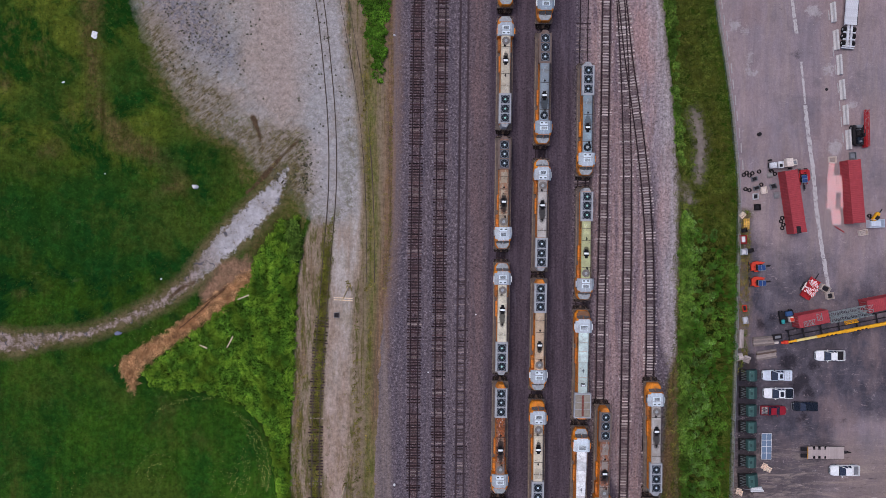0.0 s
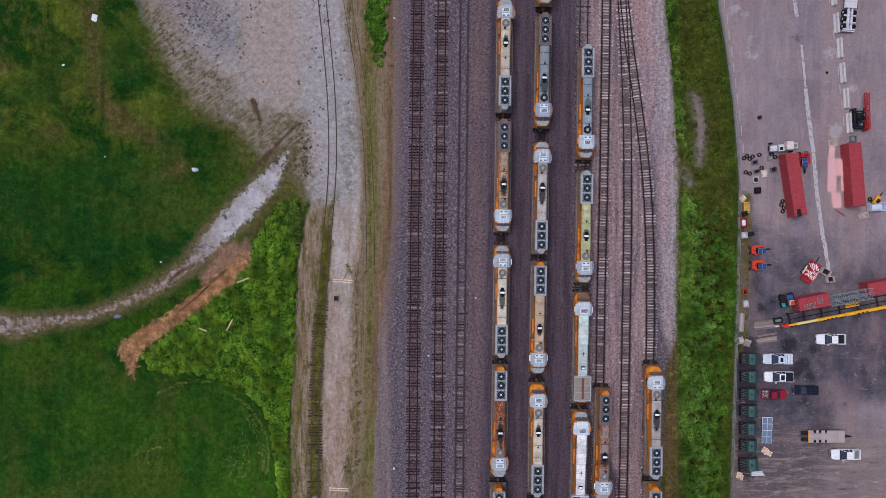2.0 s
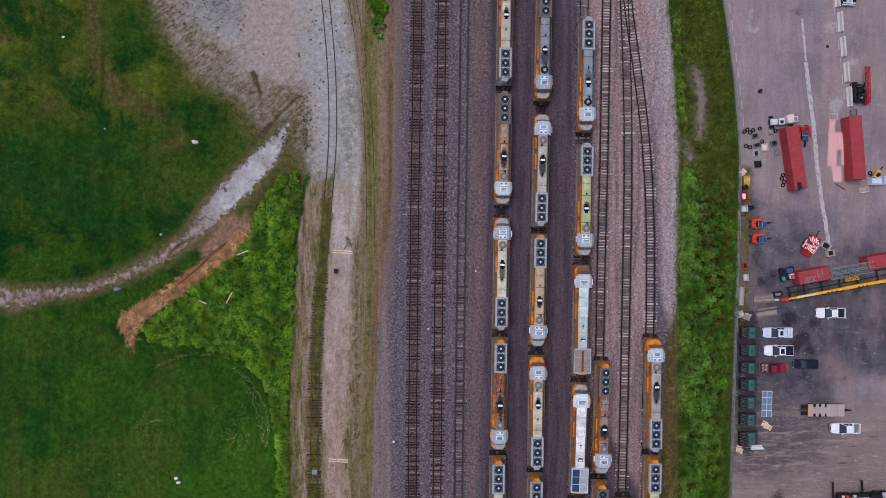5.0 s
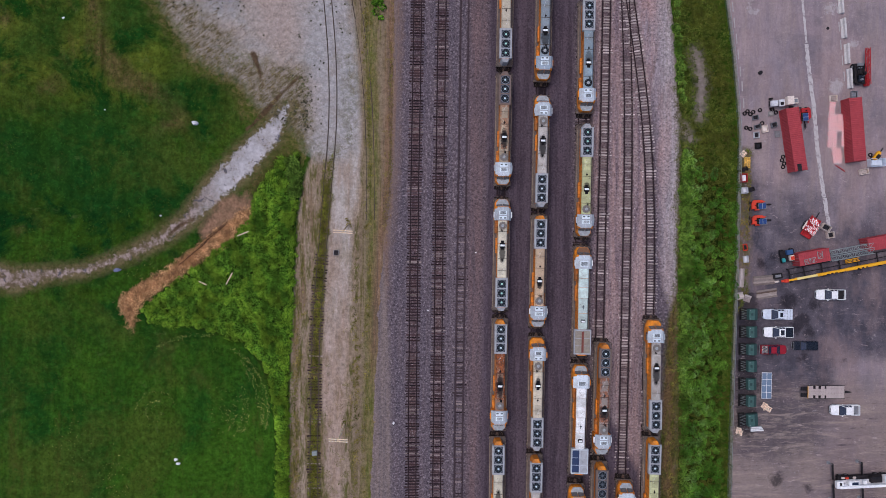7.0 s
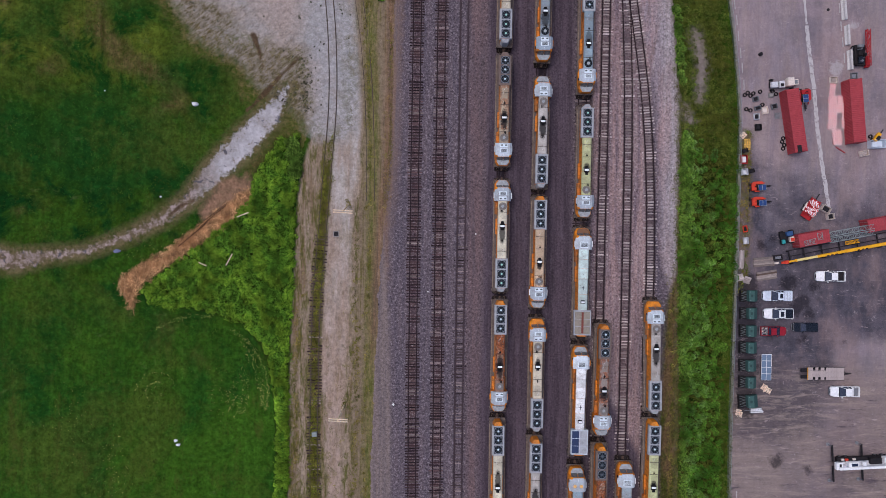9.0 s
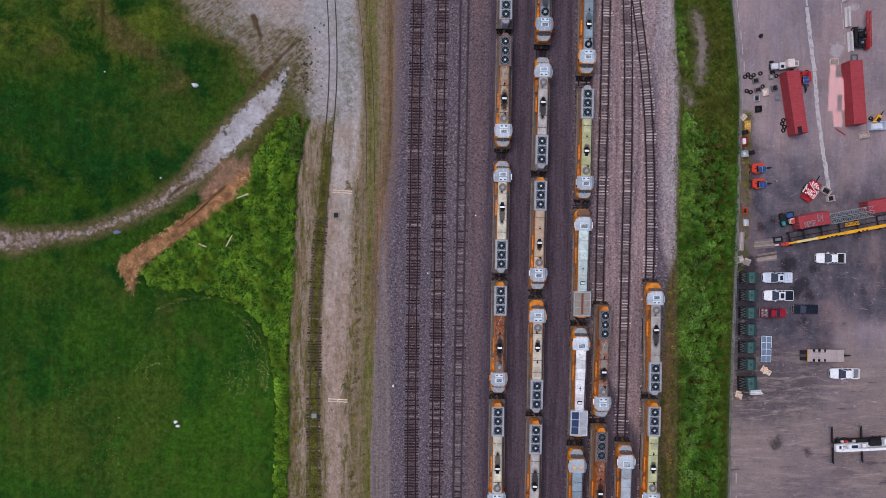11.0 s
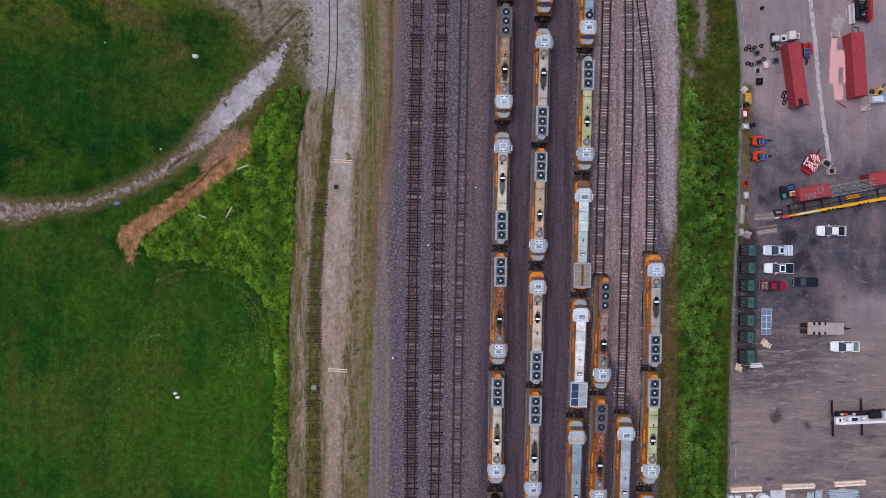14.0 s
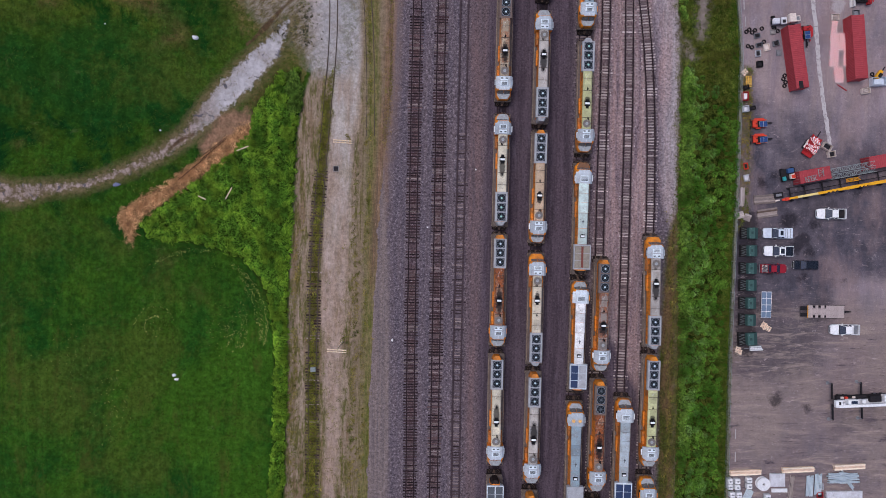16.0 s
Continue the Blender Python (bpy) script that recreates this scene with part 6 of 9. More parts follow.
# shrub rows along the bed's edges
row_e = [(43.93, 50.93), (44.29, 45.45), (44.77, 38.86), (45.24, 33.92)]
row_e2 = [(45.26, 31.17), (45.72, 26.77), (45.97, 22.92), (46.44, 17.41)]
row_e3 = [(47.39, 5.82), (47.64, 1.40)]
row_e4 = [(47.5, 0.5), (47.5, -8.0), (47.3, -20.0), (47.2, -34.0), (47.5, -48.0), (47.5, -70.0)]
row_w = [(-13.2, 56.0), (-12.9, 46.5), (-12.5, 40.0), (-12.6, 33.0)]
for nm, lb, rw, hw, mt in (("shrub_row", "low lime green shrubs beside the gravel", row_e, [0.5, 0.7, 0.6, 0.35], LEAF_LIME), ("shrub_row", "low lime green shrubs beside a grassy strip", row_e2, [0.25, 0.5, 0.45, 0.2], LEAF_LIME), ("shrub_row", "small clump of lime green shrubs", row_e3, [0.9, 1.0], LEAF_LIME), ("shrub_row", "bright lime green weeds along the edge of the stone bed", row_e4, [0.9, 1.0, 0.8, 0.6, 0.4, 0.4], LEAF_LIME), ("shrub_row", "deep green bushes between gravel and tracks", row_w, [2.5, 2.1, 1.3, 0.2], LEAF_LEAFY)):
    xs = [p[0] for p in rw]
    ys = [p[1] for p in rw]
    c = scatter(lambda X, Y: strip(X, Y, rw, hw) + (0.9 if rw is row_w else 0.35) * rough_noise(X, Y, 1.7, 36), min(xs) - 4, max(xs) + 4, min(ys) - 2, max(ys) + 2, 0.6, GR)
    c = c[rough_noise(c[:, 0], c[:, 1], 1.6, 37) > -0.45]
    clumps(nm, lb, "shrub", c, mt, GR, n=70, spread=0.55, tall=1.1, leaf=0.36, wide=0.18)
lime = scatter(lambda X, Y: inside(X, Y, LIME_PATCH), -40, -24, -4, 12, 0.6, GR)
clumps("shrub_row", "lime green bush at the top of the weeds", "shrub", lime, LEAF_LIME, GR, n=70, spread=0.55, tall=1.4, leaf=0.4, wide=0.18)

# short dry grass along the verges, roads and the eastern strip
def verges(X, Y):
    v = np.maximum(strip(X, Y, VERGE_W, [0.9, 0.8, 0.7, 0.6, 0.5, 0.5, 0.5, 0.6]), strip(X, Y, [(-22.78, 4.62), (-23.34, -3.11), (-24.01, -13.07), (-24.69, -28.59), (-25.15, -48.83), (-24.99, -59.39), (-24.79, -81.64)], [0.5, 0.9, 1.0, 1.1, 1.1, 1.3, 1.8]))
    v = np.maximum(v, strip(X, Y, [(-16.94, -13.06), (-16.72, -28.59), (-16.72, -48.84), (-17.03, -59.31), (-17.25, -81.56)], [0.3, 0.9, 0.9, 0.8, 0.9]))
    v = np.maximum(v, strip(X, Y, [(-27.32, -13.07), (-28.01, -28.59), (-28.46, -39.70), (-28.68, -41.71), (-28.75, -59.43), (-29.22, -81.69)], [0.2, 0.7, 1.2, 1.0, 1.0, 0.5]))
    v = np.maximum(v, strip(X, Y, [(43.99, -19.66), (45.19, -35.23), (44.82, -48.84), (44.77, -58.62), (44.90, -80.90)], [0.3, 0.6, 0.7, 0.9, 0.9]))
    return v - 0.55 + 0.9 * rough_noise(X, Y, 1.7, 41)


cv = scatter(verges, -36, 48, -92, 60, 0.34, GR)
clumps("verge_grass", "short yellowing grass along the gravel verges", "grass", cv, LEAF_DRY, GR, n=7, spread=0.16, tall=0.05, leaf=0.26, wide=0.07, low=0.4, high=1.3)
co = scatter(lambda X, Y: np.minimum(np.minimum(inside(X, Y, EAST_GREEN) - 0.2, 0.2 + 0.7 * rough_noise(X, Y, 1.4, 66) - np.maximum(strip(X, Y, BARE_EAST, [1.0, 1.3, 0.8]), strip(X, Y, STONE_TONGUE, [1.3, 0.9]))), rough_noise(X, Y, 1.9, 42) + 0.4), 38, 60, -92, 60, 0.36, GR)
clumps("strip_grass", "olive tufted grass beside the fence", "grass", co, LEAF_FLAT, GR, n=12, spread=0.24, tall=0.2, leaf=0.28, wide=0.08, low=0.3, high=1.2, size=np.clip(0.8 + 0.7 * rough_noise(co[:, 0], co[:, 1], 1.7, 65), 0.3, 1.7))

# grass creeping over the eastern edge of the stone bed
cg = scatter(lambda X, Y: 0.9 - np.abs(X - across(Y, BED_E)) + 0.7 * rough_noise(X, Y, 1.8, 44), 36, 54, -92, 20, 0.3, GR)
clumps("edge_grass", "green and olive grass creeping over the stone edge", "grass", cg, leaf_material("edge_blades", (56, 70, 22), (96, 96, 44), (72, 66, 36)), GR, n=7, spread=0.22, tall=0.1, leaf=0.26, wide=0.08)

cq = scatter(lambda X, Y: 0.7 - np.abs(X - across(Y, BED_W) - 0.2) + 0.7 * rough_noise(X, Y, 1.5, 45) - np.clip((-6 - Y) / 6, 0, 1.2), -26, -10, -92, 60, 0.34, GR)
clumps("edge_grass", "brown and olive grass creeping over the western stone edge", "grass", cq, leaf_material("dry_edge_blades", (98, 80, 46), (124, 102, 68), (92, 90, 40)), GR, n=6, spread=0.22, tall=0.06, leaf=0.26, wide=0.07)
cz = scatter(lambda X, Y: np.minimum(inside(X, Y, ROAD) - 0.3, 0.3 - 0.02 * (Y + 40)) - 0.98 + 0.9 * rough_noise(X, Y, 2.2, 46) * (1 + 0.2 * np.cos(X * 2)), -34, -14, -92, -10, 0.36, GR)
clumps("road_weeds", "olive weeds spreading over the gravel road", "weeds", cz, leaf_material("road_weed_leaves", (78, 80, 30), (112, 104, 48), (66, 80, 28)), GR, n=6, spread=0.22, tall=0.04, leaf=0.15, wide=0.06)

# loose straw on the cut bank
cs = scatter(lambda X, Y: strip(X, Y, STRAW, STRAW_HALF) + 0.2 + 0.7 * rough_noise(X, Y, 1.2, 43), -66, -34, -30, 0, 0.13, GR)
P = np.concatenate((cs, np.full((len(cs), 1), 0.32)), 1)
leaves("straw_litter", "loose orange cut straw on the bank", "straw", P, GR.normal(-1.0, 0.9, len(P)), GR.uniform(-0.05, 0.3, len(P)), GR.uniform(0.2, 0.8, len(P)), GR.uniform(0.02, 0.05, len(P)), LEAF_STRAW, 0.12)

# dark tufts dotted over the gravel
spots = []
for (cx, cy), sx, sy, n in (((-46.36, 41.94), 5.0, 5.0, 130), ((-24.07, 40.89), 1.6, 10.0, 36), ((-19.12, 33.23), 1.6, 6.0, 16), ((-26.9, 15.0), 1.2, 3.5, 46), ((-27.94, 22.23), 3.0, 5.0, 14), ((-48.79, 37.55), 3.0, 5.0, 30), ((-31.25, 13.42), 3.0, 1.5, 40), ((-49.86, 45.21), 3.0, 3.0, 20)):
    spots.append(np.stack((GR.normal(cx, sx, n), GR.normal(cy, sy, n)), -1))
spots = np.concatenate(spots)
keep = np.maximum(inside(spots[:, 0], spots[:, 1], LOT), inside(spots[:, 0], spots[:, 1], ROAD)) > 0.3
clumps("gravel_tufts", "small dark weeds dotted over pale gravel", "weeds", spots[keep], LEAF_DARK, GR, n=26, spread=0.09, tall=0.05, leaf=0.2, wide=0.09, bend=0.6, size=GR.uniform(0.1, 1.0, keep.sum()) ** 3 * 1.6 + 0.2)

# pale clippings left in arcs by the mower
arcs = []
CL = (-47.40, -43.60)
for r, a0, a1, n in ((13.5, -15, 62, 230), (12.6, -15, 50, 110), (11.6, 0, 45, 50), (9.6, -32, 30, 70), (8.6, -36, 22, 60), (7.2, -34, 12, 40), (6.0, -24, 4, 24), (14.6, 80, 128, 90)):
    a = np.radians(GR.uniform(a0, a1, n))
    arcs.append(np.stack((CL[0] + r * np.cos(a) + GR.normal(0, 0.2, n), CL[1] + r * np.sin(a) + GR.normal(0, 0.2, n)), -1))
CI = (-55.70, -43.94)
for r, a0, a1, n in ((2.0, 60, 300, 44), (3.9, 20, 200, 34), (1.0, 0, 360, 10)):
    a = np.radians(GR.uniform(a0, a1, n))
    arcs.append(np.stack((CI[0] + r * np.cos(a) + GR.normal(0, 0.1, n), CI[1] + r * np.sin(a) + GR.normal(0, 0.1, n)), -1))
for (cx, cy), sx, sy, n in (((-64.44, -59.83), 2.0, 3.5, 90), ((-72.76, -51.06), 3.0, 5.0, 60), ((-42.42, -43.60), 2.0, 2.5, 50), ((-56.14, -16.42), 4.0, 1.6, 40)):
    arcs.append(np.stack((GR.normal(cx, sx, n), GR.normal(cy, sy, n)), -1))
arcs = np.concatenate(arcs)
P = np.concatenate((arcs, np.full((len(arcs), 1), 0.09)), 1)
leaves("grass_clippings", "pale dry clippings lying on mown grass", "clippings", P, GR.uniform(0, 6.3, len(P)), GR.uniform(-0.05, 0.2, len(P)), GR.uniform(0.1, 0.32, len(P)), GR.uniform(0.05, 0.12, len(P)), leaf_material("dry_clippings", (112, 120, 58), (146, 142, 80), (96, 110, 50)), 0.05)

# weeds creeping in from the kerb
ck = scatter(lambda X, Y: np.minimum(np.minimum(X - across(Y, FENCE) - 0.5, across(Y, FENCE) + 2.2 - X), rough_noise(X, Y, 2.0, 51) + 0.1), 50, 62, -24, 8, 0.4, GR)
clumps("kerb_weeds", "straggling weeds along the kerb of the yard", "weeds", ck, leaf_material("kerb_weed_leaves", (84, 84, 30), (128, 108, 48), (64, 82, 24)), GR, n=12, spread=0.3, tall=0.12, leaf=0.2, wide=0.08)

# weeds between the old rails, tufts on the scrub and the rough field
cr = scatter(lambda X, Y: strip(X, Y, [(-21.56, 5.72), (-22.45, -0.90), (-23.23, -10.85), (-24.01, -19.71), (-24.58, -30.81), (-24.93, -46.38), (-24.88, -59.39), (-24.79, -81.64)], [0.5, 0.9, 1.0, 0.9, 0.4, 0.5, 0.9, 1.2]) + 0.5 * rough_noise(X, Y, 1.6, 52) - 0.1, -30, -18, -92, 8, 0.36, GR)
clumps("rail_weeds", "yellow-green weeds growing between disused rails", "weeds", cr, leaf_material("rail_weed_leaves", (66, 78, 20), (98, 104, 32), (84, 80, 30)), GR, n=9, spread=0.2, tall=0.12, leaf=0.28, wide=0.08)
cb = scatter(lambda X, Y: np.minimum(inside(X, Y, [(-49.92, 28.78), (-40.04, 24.18), (-26.28, 22.78), (-25.09, 12.33), (-26.85, 7.37), (-31.26, 10.67), (-40.06, 16.71), (-42.80, 21.10)]), rough_noise(X, Y, 1.8, 53) + 0.1), -56, -22, 2, 30, 0.42, GR)
clumps("scrub_tufts", "dry brown and olive tufts on thin gravel", "grass", cb, leaf_material("scrub_blades", (92, 82, 46), (120, 106, 74), (70, 74, 32)), GR, n=6, spread=0.16, tall=0.05, leaf=0.2, wide=0.07)


def field(X, Y):
    f = -np.maximum(np.maximum(inside(X, Y, LOT) + 0.6, inside(X, Y, ROAD) + 0.5), np.maximum(strip(X, Y, CREEK, CREEK_HALF) + 0.4, np.maximum(strip(X, Y, STRAW, STRAW_HALF), strip(X, Y, DIRT, [2.0, 2.6, 1.8])) + 0.4))
    f = np.minimum(f, -inside(X, Y, WEEDS))
    return np.minimum(f, np.minimum(-25 - X, rough_noise(X, Y, 3.2, 54) + 0.75))


cf = scatter(field, -90, -25, -82, 54, 0.75, GR)
rough_part = (cf[:, 1] > 15) | (rough_noise(cf[:, 0], cf[:, 1], 8.0, 55) > 0.3)
clumps("field_grass", "tufted rough grass of the field", "grass", cf[rough_part], leaf_material("field_blades", (30, 57, 14), (54, 75, 20), (50, 64, 20)), GR, n=5, spread=0.2, tall=0.06, leaf=0.24, wide=0.09)
clumps("lawn_grass", "short mown green grass of the field", "grass", cf[~rough_part], leaf_material("lawn_blades", (26, 58, 14), (42, 77, 20), (34, 66, 16)), GR, n=4, spread=0.2, tall=0.04, leaf=0.2, wide=0.08)

# ---- fence and kerb of the yard ----
CONCRETE = plain("pale_concrete", (142, 138, 136), 0.9, grime=0.5, scale=1.5, dirt=(104, 98, 94))
GALV = plain("galvanised_steel", (150, 158, 156), 0.5, 0.5, 0.3)
TIMBER = wood_material("yard_timber", (116, 104, 98), (142, 130, 124), (86, 72, 64), (0.55, 1.3))
NEWWOOD = wood_material("fresh_timber", (214, 184, 160), (228, 204, 182), (200, 172, 148), (0.9, 1.1))
RUBBER = plain("tyre_rubber", (26, 25, 27), 0.85, grime=0.4, dirt=(70, 64, 62))
BLACKSTEEL = plain("black_steel", (34, 33, 37), 0.6, 0.2, 0.4)
GREYSTEEL = plain("grey_steel", (128, 130, 134), 0.55, 0.4, 0.4)
WHITEP = plain("white_paint", (214, 214, 214), 0.4, grime=0.2)
CREAMP = plain("cream_paint", (210, 196, 186), 0.5, grime=0.3)
REDP = plain("red_paint", (160, 42, 46), 0.5, grime=0.3, dirt=(110, 40, 40))
REDDARK = plain("container_red", (156, 64, 69), 0.55, grime=0.45, scale=0.8, dirt=(122, 44, 48))
ORANGEP = plain("safety_orange", (198, 64, 46), 0.5, grime=0.25)
YELLOWP = plain("crane_yellow", (222, 160, 36), 0.5, grime=0.3, dirt=(150, 96, 40))
BLUEP = plain("blue_tarp", (50, 80, 120), 0.6, grime=0.2)
TEALP = plain("teal_paint", (50, 140, 140), 0.5, grime=0.2)
GREENP = plain("dark_green_paint", (46, 70, 68), 0.5, grime=0.3, dirt=(64, 76, 72))
GREENL = plain("green_lid_paint", (60, 88, 84), 0.5, grime=0.25, dirt=(84, 104, 98))
SILVERP = plain("silver_car_paint", (196, 203, 212), 0.42, 0.1, 0.05, 0.4)
CARWHITE = plain("white_car_paint", (240, 241, 243), 0.45, 0.0, 0.0, 0.5)
BOOMCREAM = plain("boom_cream", (226, 198, 128), 0.5, grime=0.25)
BLACKP = plain("black_car_paint", (26, 32, 42), 0.25, 0.2, 0.05)
REDCAR = plain("red_car_paint", (138, 22, 38), 0.35, 0.1, 0.1, 0.5)
CELL = Mat("solar_cell", 0.2).done(srgb(44, 66, 112))
CELLPALE = Mat("solar_cell_pale", 0.4).done(srgb(98, 116, 136))
STAINW = plain("stained_white", (196, 196, 200), 0.6, grime=0.5, scale=1.2, dirt=(130, 124, 124))


def kerb():
    ys = np.arange(-92, 62, 0.8)
    x = across(ys, FENCE)
    prof = [(-0.18, -0.15), (-0.18, 0.1), (-0.15, 0.13), (0.15, 0.13), (0.2, 0.1), (0.2, -0.15)]
    v = [(x[i] + a, ys[i], b) for i in range(len(ys)) for a, b in prof]
    n = len(prof)
    f = [(i * n + k, i * n + (k + 1) % n, (i + 1) * n + (k + 1) % n, (i + 1) * n + k) for i in range(len(ys) - 1) for k in range(n)]
    tagged(link_mesh("kerb", raw_mesh("kerb", v, f, plain("kerb_concrete", (138, 132, 124), 0.9, grime=0.9, scale=0.8, dirt=(92, 92, 62)))), "weathered pale concrete kerb below the fence", "kerb", kind="structure")


kerb()


def fence():
    th = root("chain_link_fence", "grey chain-link fence along the yard kerb", "fence")
    ys = np.arange(-90, 60, 3.0)
    xs = across(ys, FENCE) - 0.55
    post = to_mesh(tube(new_bm(), (0, 0, 0.1), (0, 0, 2.0), 0.04, 8), GALV)
    for x, y in zip(xs, ys):
        link_mesh("post", post, th, "", pose(x, y, 0))
    bm = new_bm()
    for i in range(24):
        for s in (-1, 1):
            y0, y1 = i / 24, (i + s * 7) / 24
            z1 = 1.95
            if y1 > 1:
                z1, y1 = 0.15 + 1.8 * (1 - y0) / (y1 - y0), 1.0
            if y1 < 0:
                z1, y1 = 0.15 + 1.8 * y0 / (y0 - y1), 0.0
            tube(bm, (0, y0, 0.15), (0, y1, z1), 0.003, 3)
    net = to_mesh(bm, GALV)
    rail = to_mesh(tube(new_bm(), (0, 0, 1.97), (0, 1, 1.97), 0.03, 6), GALV)
    for i in range(len(ys) - 1):
        L = math.hypot(xs[i + 1] - xs[i], 3.0)
        m = pose(xs[i], ys[i], 0, 0, 0, -math.degrees(math.atan2(xs[i + 1] - xs[i], 3.0))) @ Matrix.Diagonal((1, L, 1, 1))
        link_mesh("wire_mesh", net, th, "", m)
        link_mesh("top_rail", rail, th, "", m)


fence()

# ---- painted line and wheel stops ----
def worn_paint():
    s = Mat("worn_line_paint", 0.8)
    return s.done(s.mix(s.ramp(s.noise(1.1, 6, 0.75), 0.5, 0.62), srgb(174, 168, 167), srgb(134, 124, 126)))


LINEPAINT = worn_paint()


def paint_strip(pts, half, seed):
    """A worn painted band with ragged edges."""
    g = random.Random(seed)
    v, f = [], []
    L = 0.0
    ring = []
    for (ax, ay), (bx, by) in zip(pts, pts[1:]):
        n = max(2, int(math.hypot(bx - ax, by - ay) / 0.5))
        for i in range(n + 1):
            k = i / n
            ring.append((ax + (bx - ax) * k, ay + (by - ay) * k))
    for x, y in ring:
        a, b = half * g.uniform(0.7, 1.15), half * g.uniform(0.7, 1.15)
        v += [(x - a, y, 0.052), (x + b, y, 0.052)]
    f = [(2 * i, 2 * i + 1, 2 * i + 3, 2 * i + 2) for i in range(len(ring) - 1)]
    tagged(link_mesh("painted_line", raw_mesh("line", v, f, LINEPAINT)), "worn white painted line on asphalt", "road marking", kind="structure")


paint_strip([(67.51, 54.28), (67.99, 48.80), (68.93, 42.22)], 0.36, 1)
paint_strip([(69.86, 36.73), (70.33, 32.33), (70.70, 28.48)], 0.24, 2)
paint_strip([(70.70, 28.26), (71.41, 22.42), (72.34, 15.90)], 0.42, 3)
paint_strip([(72.35, 15.80), (73.08, 8.07), (74.5, -1.6)], 0.42, 4)
paint_strip([(74.60, -1.67), (75.19, -5.21), (75.65, -7.65)], 0.4, 5)


def wheel_stop():
    bm = new_bm()
    p = [(-0.1, 0.0), (0.1, 0.0), (0.06, 0.12), (-0.06, 0.12)]
    prism(bm, p, -0.95, 0.95)
    return bm


stop_mesh = to_mesh(wheel_stop(), plain("wheel_stop_concrete", (170, 164, 164), 0.9, grime=0.7, scale=1.5, dirt=(108, 100, 102)))
stops = [((54.32, 47.89), 5), ((54.78, 44.82), 5), ((55.35, 41.75), 6), ((55.70, 38.67), 6), ((56.28, 35.38), 6), ((56.63, 32.30), 6), ((57.09, 29.22), 5), ((57.44, 26.14), 5), ((57.91, 22.83), 4), ((58.26, 19.97), 3), ((58.61, 16.66), 3), ((58.05, -63.82), 0), ((58.10, -68.27), 0), ((75.20, 45.75), 5), ((76.14, 38.72), 5), ((76.61, 35.20), 5), ((77.09, 31.68), 5), ((77.45, 28.16), 5), ((77.81, 25.07), 4), ((78.17, 21.99), 4)]
for (x, y), a in stops:
    ob = link_mesh("wheel_stop", stop_mesh, None, "", pose(x, y, 0.03, 0, 0, a))
    tagged(ob, "narrow pale concrete wheel stop on asphalt", "wheel stop", group="wheel stops of the yard")


BARRIER = plain("barrier_concrete", (184, 180, 178), 0.9, grime=0.45, scale=1.5, dirt=(122, 114, 110))


def barrier(m):
    bm = new_bm()
    p = [(-0.4, 0.0), (0.4, 0.0), (0.4, 0.1), (0.2, 0.35), (0.14, 0.8), (-0.14, 0.8), (-0.2, 0.35), (-0.4, 0.1)]
    prism(bm, [(x * 1.25, z) for x, z in p], -1.9, 1.9)
    box(bm, -0.08, 0.08, 1.88, 1.96, 0.2, 0.7)
    ob = link_mesh("concrete_barrier", to_mesh(bm, BARRIER), None, "", m)
    tagged(ob, "weathered pale concrete barrier standing in a row", "barrier", group="row of concrete barriers")


for (x, y), a in (((75.64, 50.90), 5), ((76.00, 46.22), 4), ((76.60, 40.87), 5), ((77.30, 36.07), 4), ((77.89, 31.26), 5), ((78.60, 26.34), 4), ((79.19, 21.53), 4)):
    barrier(pose(x, y, 0.02, 0, 0, a))


# ---- shipping containers ----
def corrugated(x0, x1, pitch, place, rise):
    """A folded sheet with thickness: place(x, fold, skin) gives a point of its lower edge, rise leads to the other edge."""
    bm = new_bm()
    n = int((x1 - x0) / pitch)
    line = []
    for i in range(n):
        a = x0 + (x1 - x0) * i / n
        p = (x1 - x0) / n
        line += [(a, 0.0), (a + p * 0.35, 0.0), (a + p * 0.5, 0.035), (a + p * 0.85, 0.035)]
    line.append((x1, 0.0))
    k = Vector(rise)
    rows = []
    for e in (0.0, -0.02):
        low = [bm.verts.new(place(x, d, e)) for x, d in line]
        rows += [low, [bm.verts.new(v.co + k) for v in low]]
    m = len(line)
    for p, q in ((0, 1), (1, 3), (3, 2), (2, 0)):
        for i in range(m - 1):
            bm.faces.new((rows[p][i], rows[p][i + 1], rows[q][i + 1], rows[q][i]))
    for i in (0, m - 1):
        bm.faces.new((rows[0][i], rows[1][i], rows[3][i], rows[2][i]))
    return bm


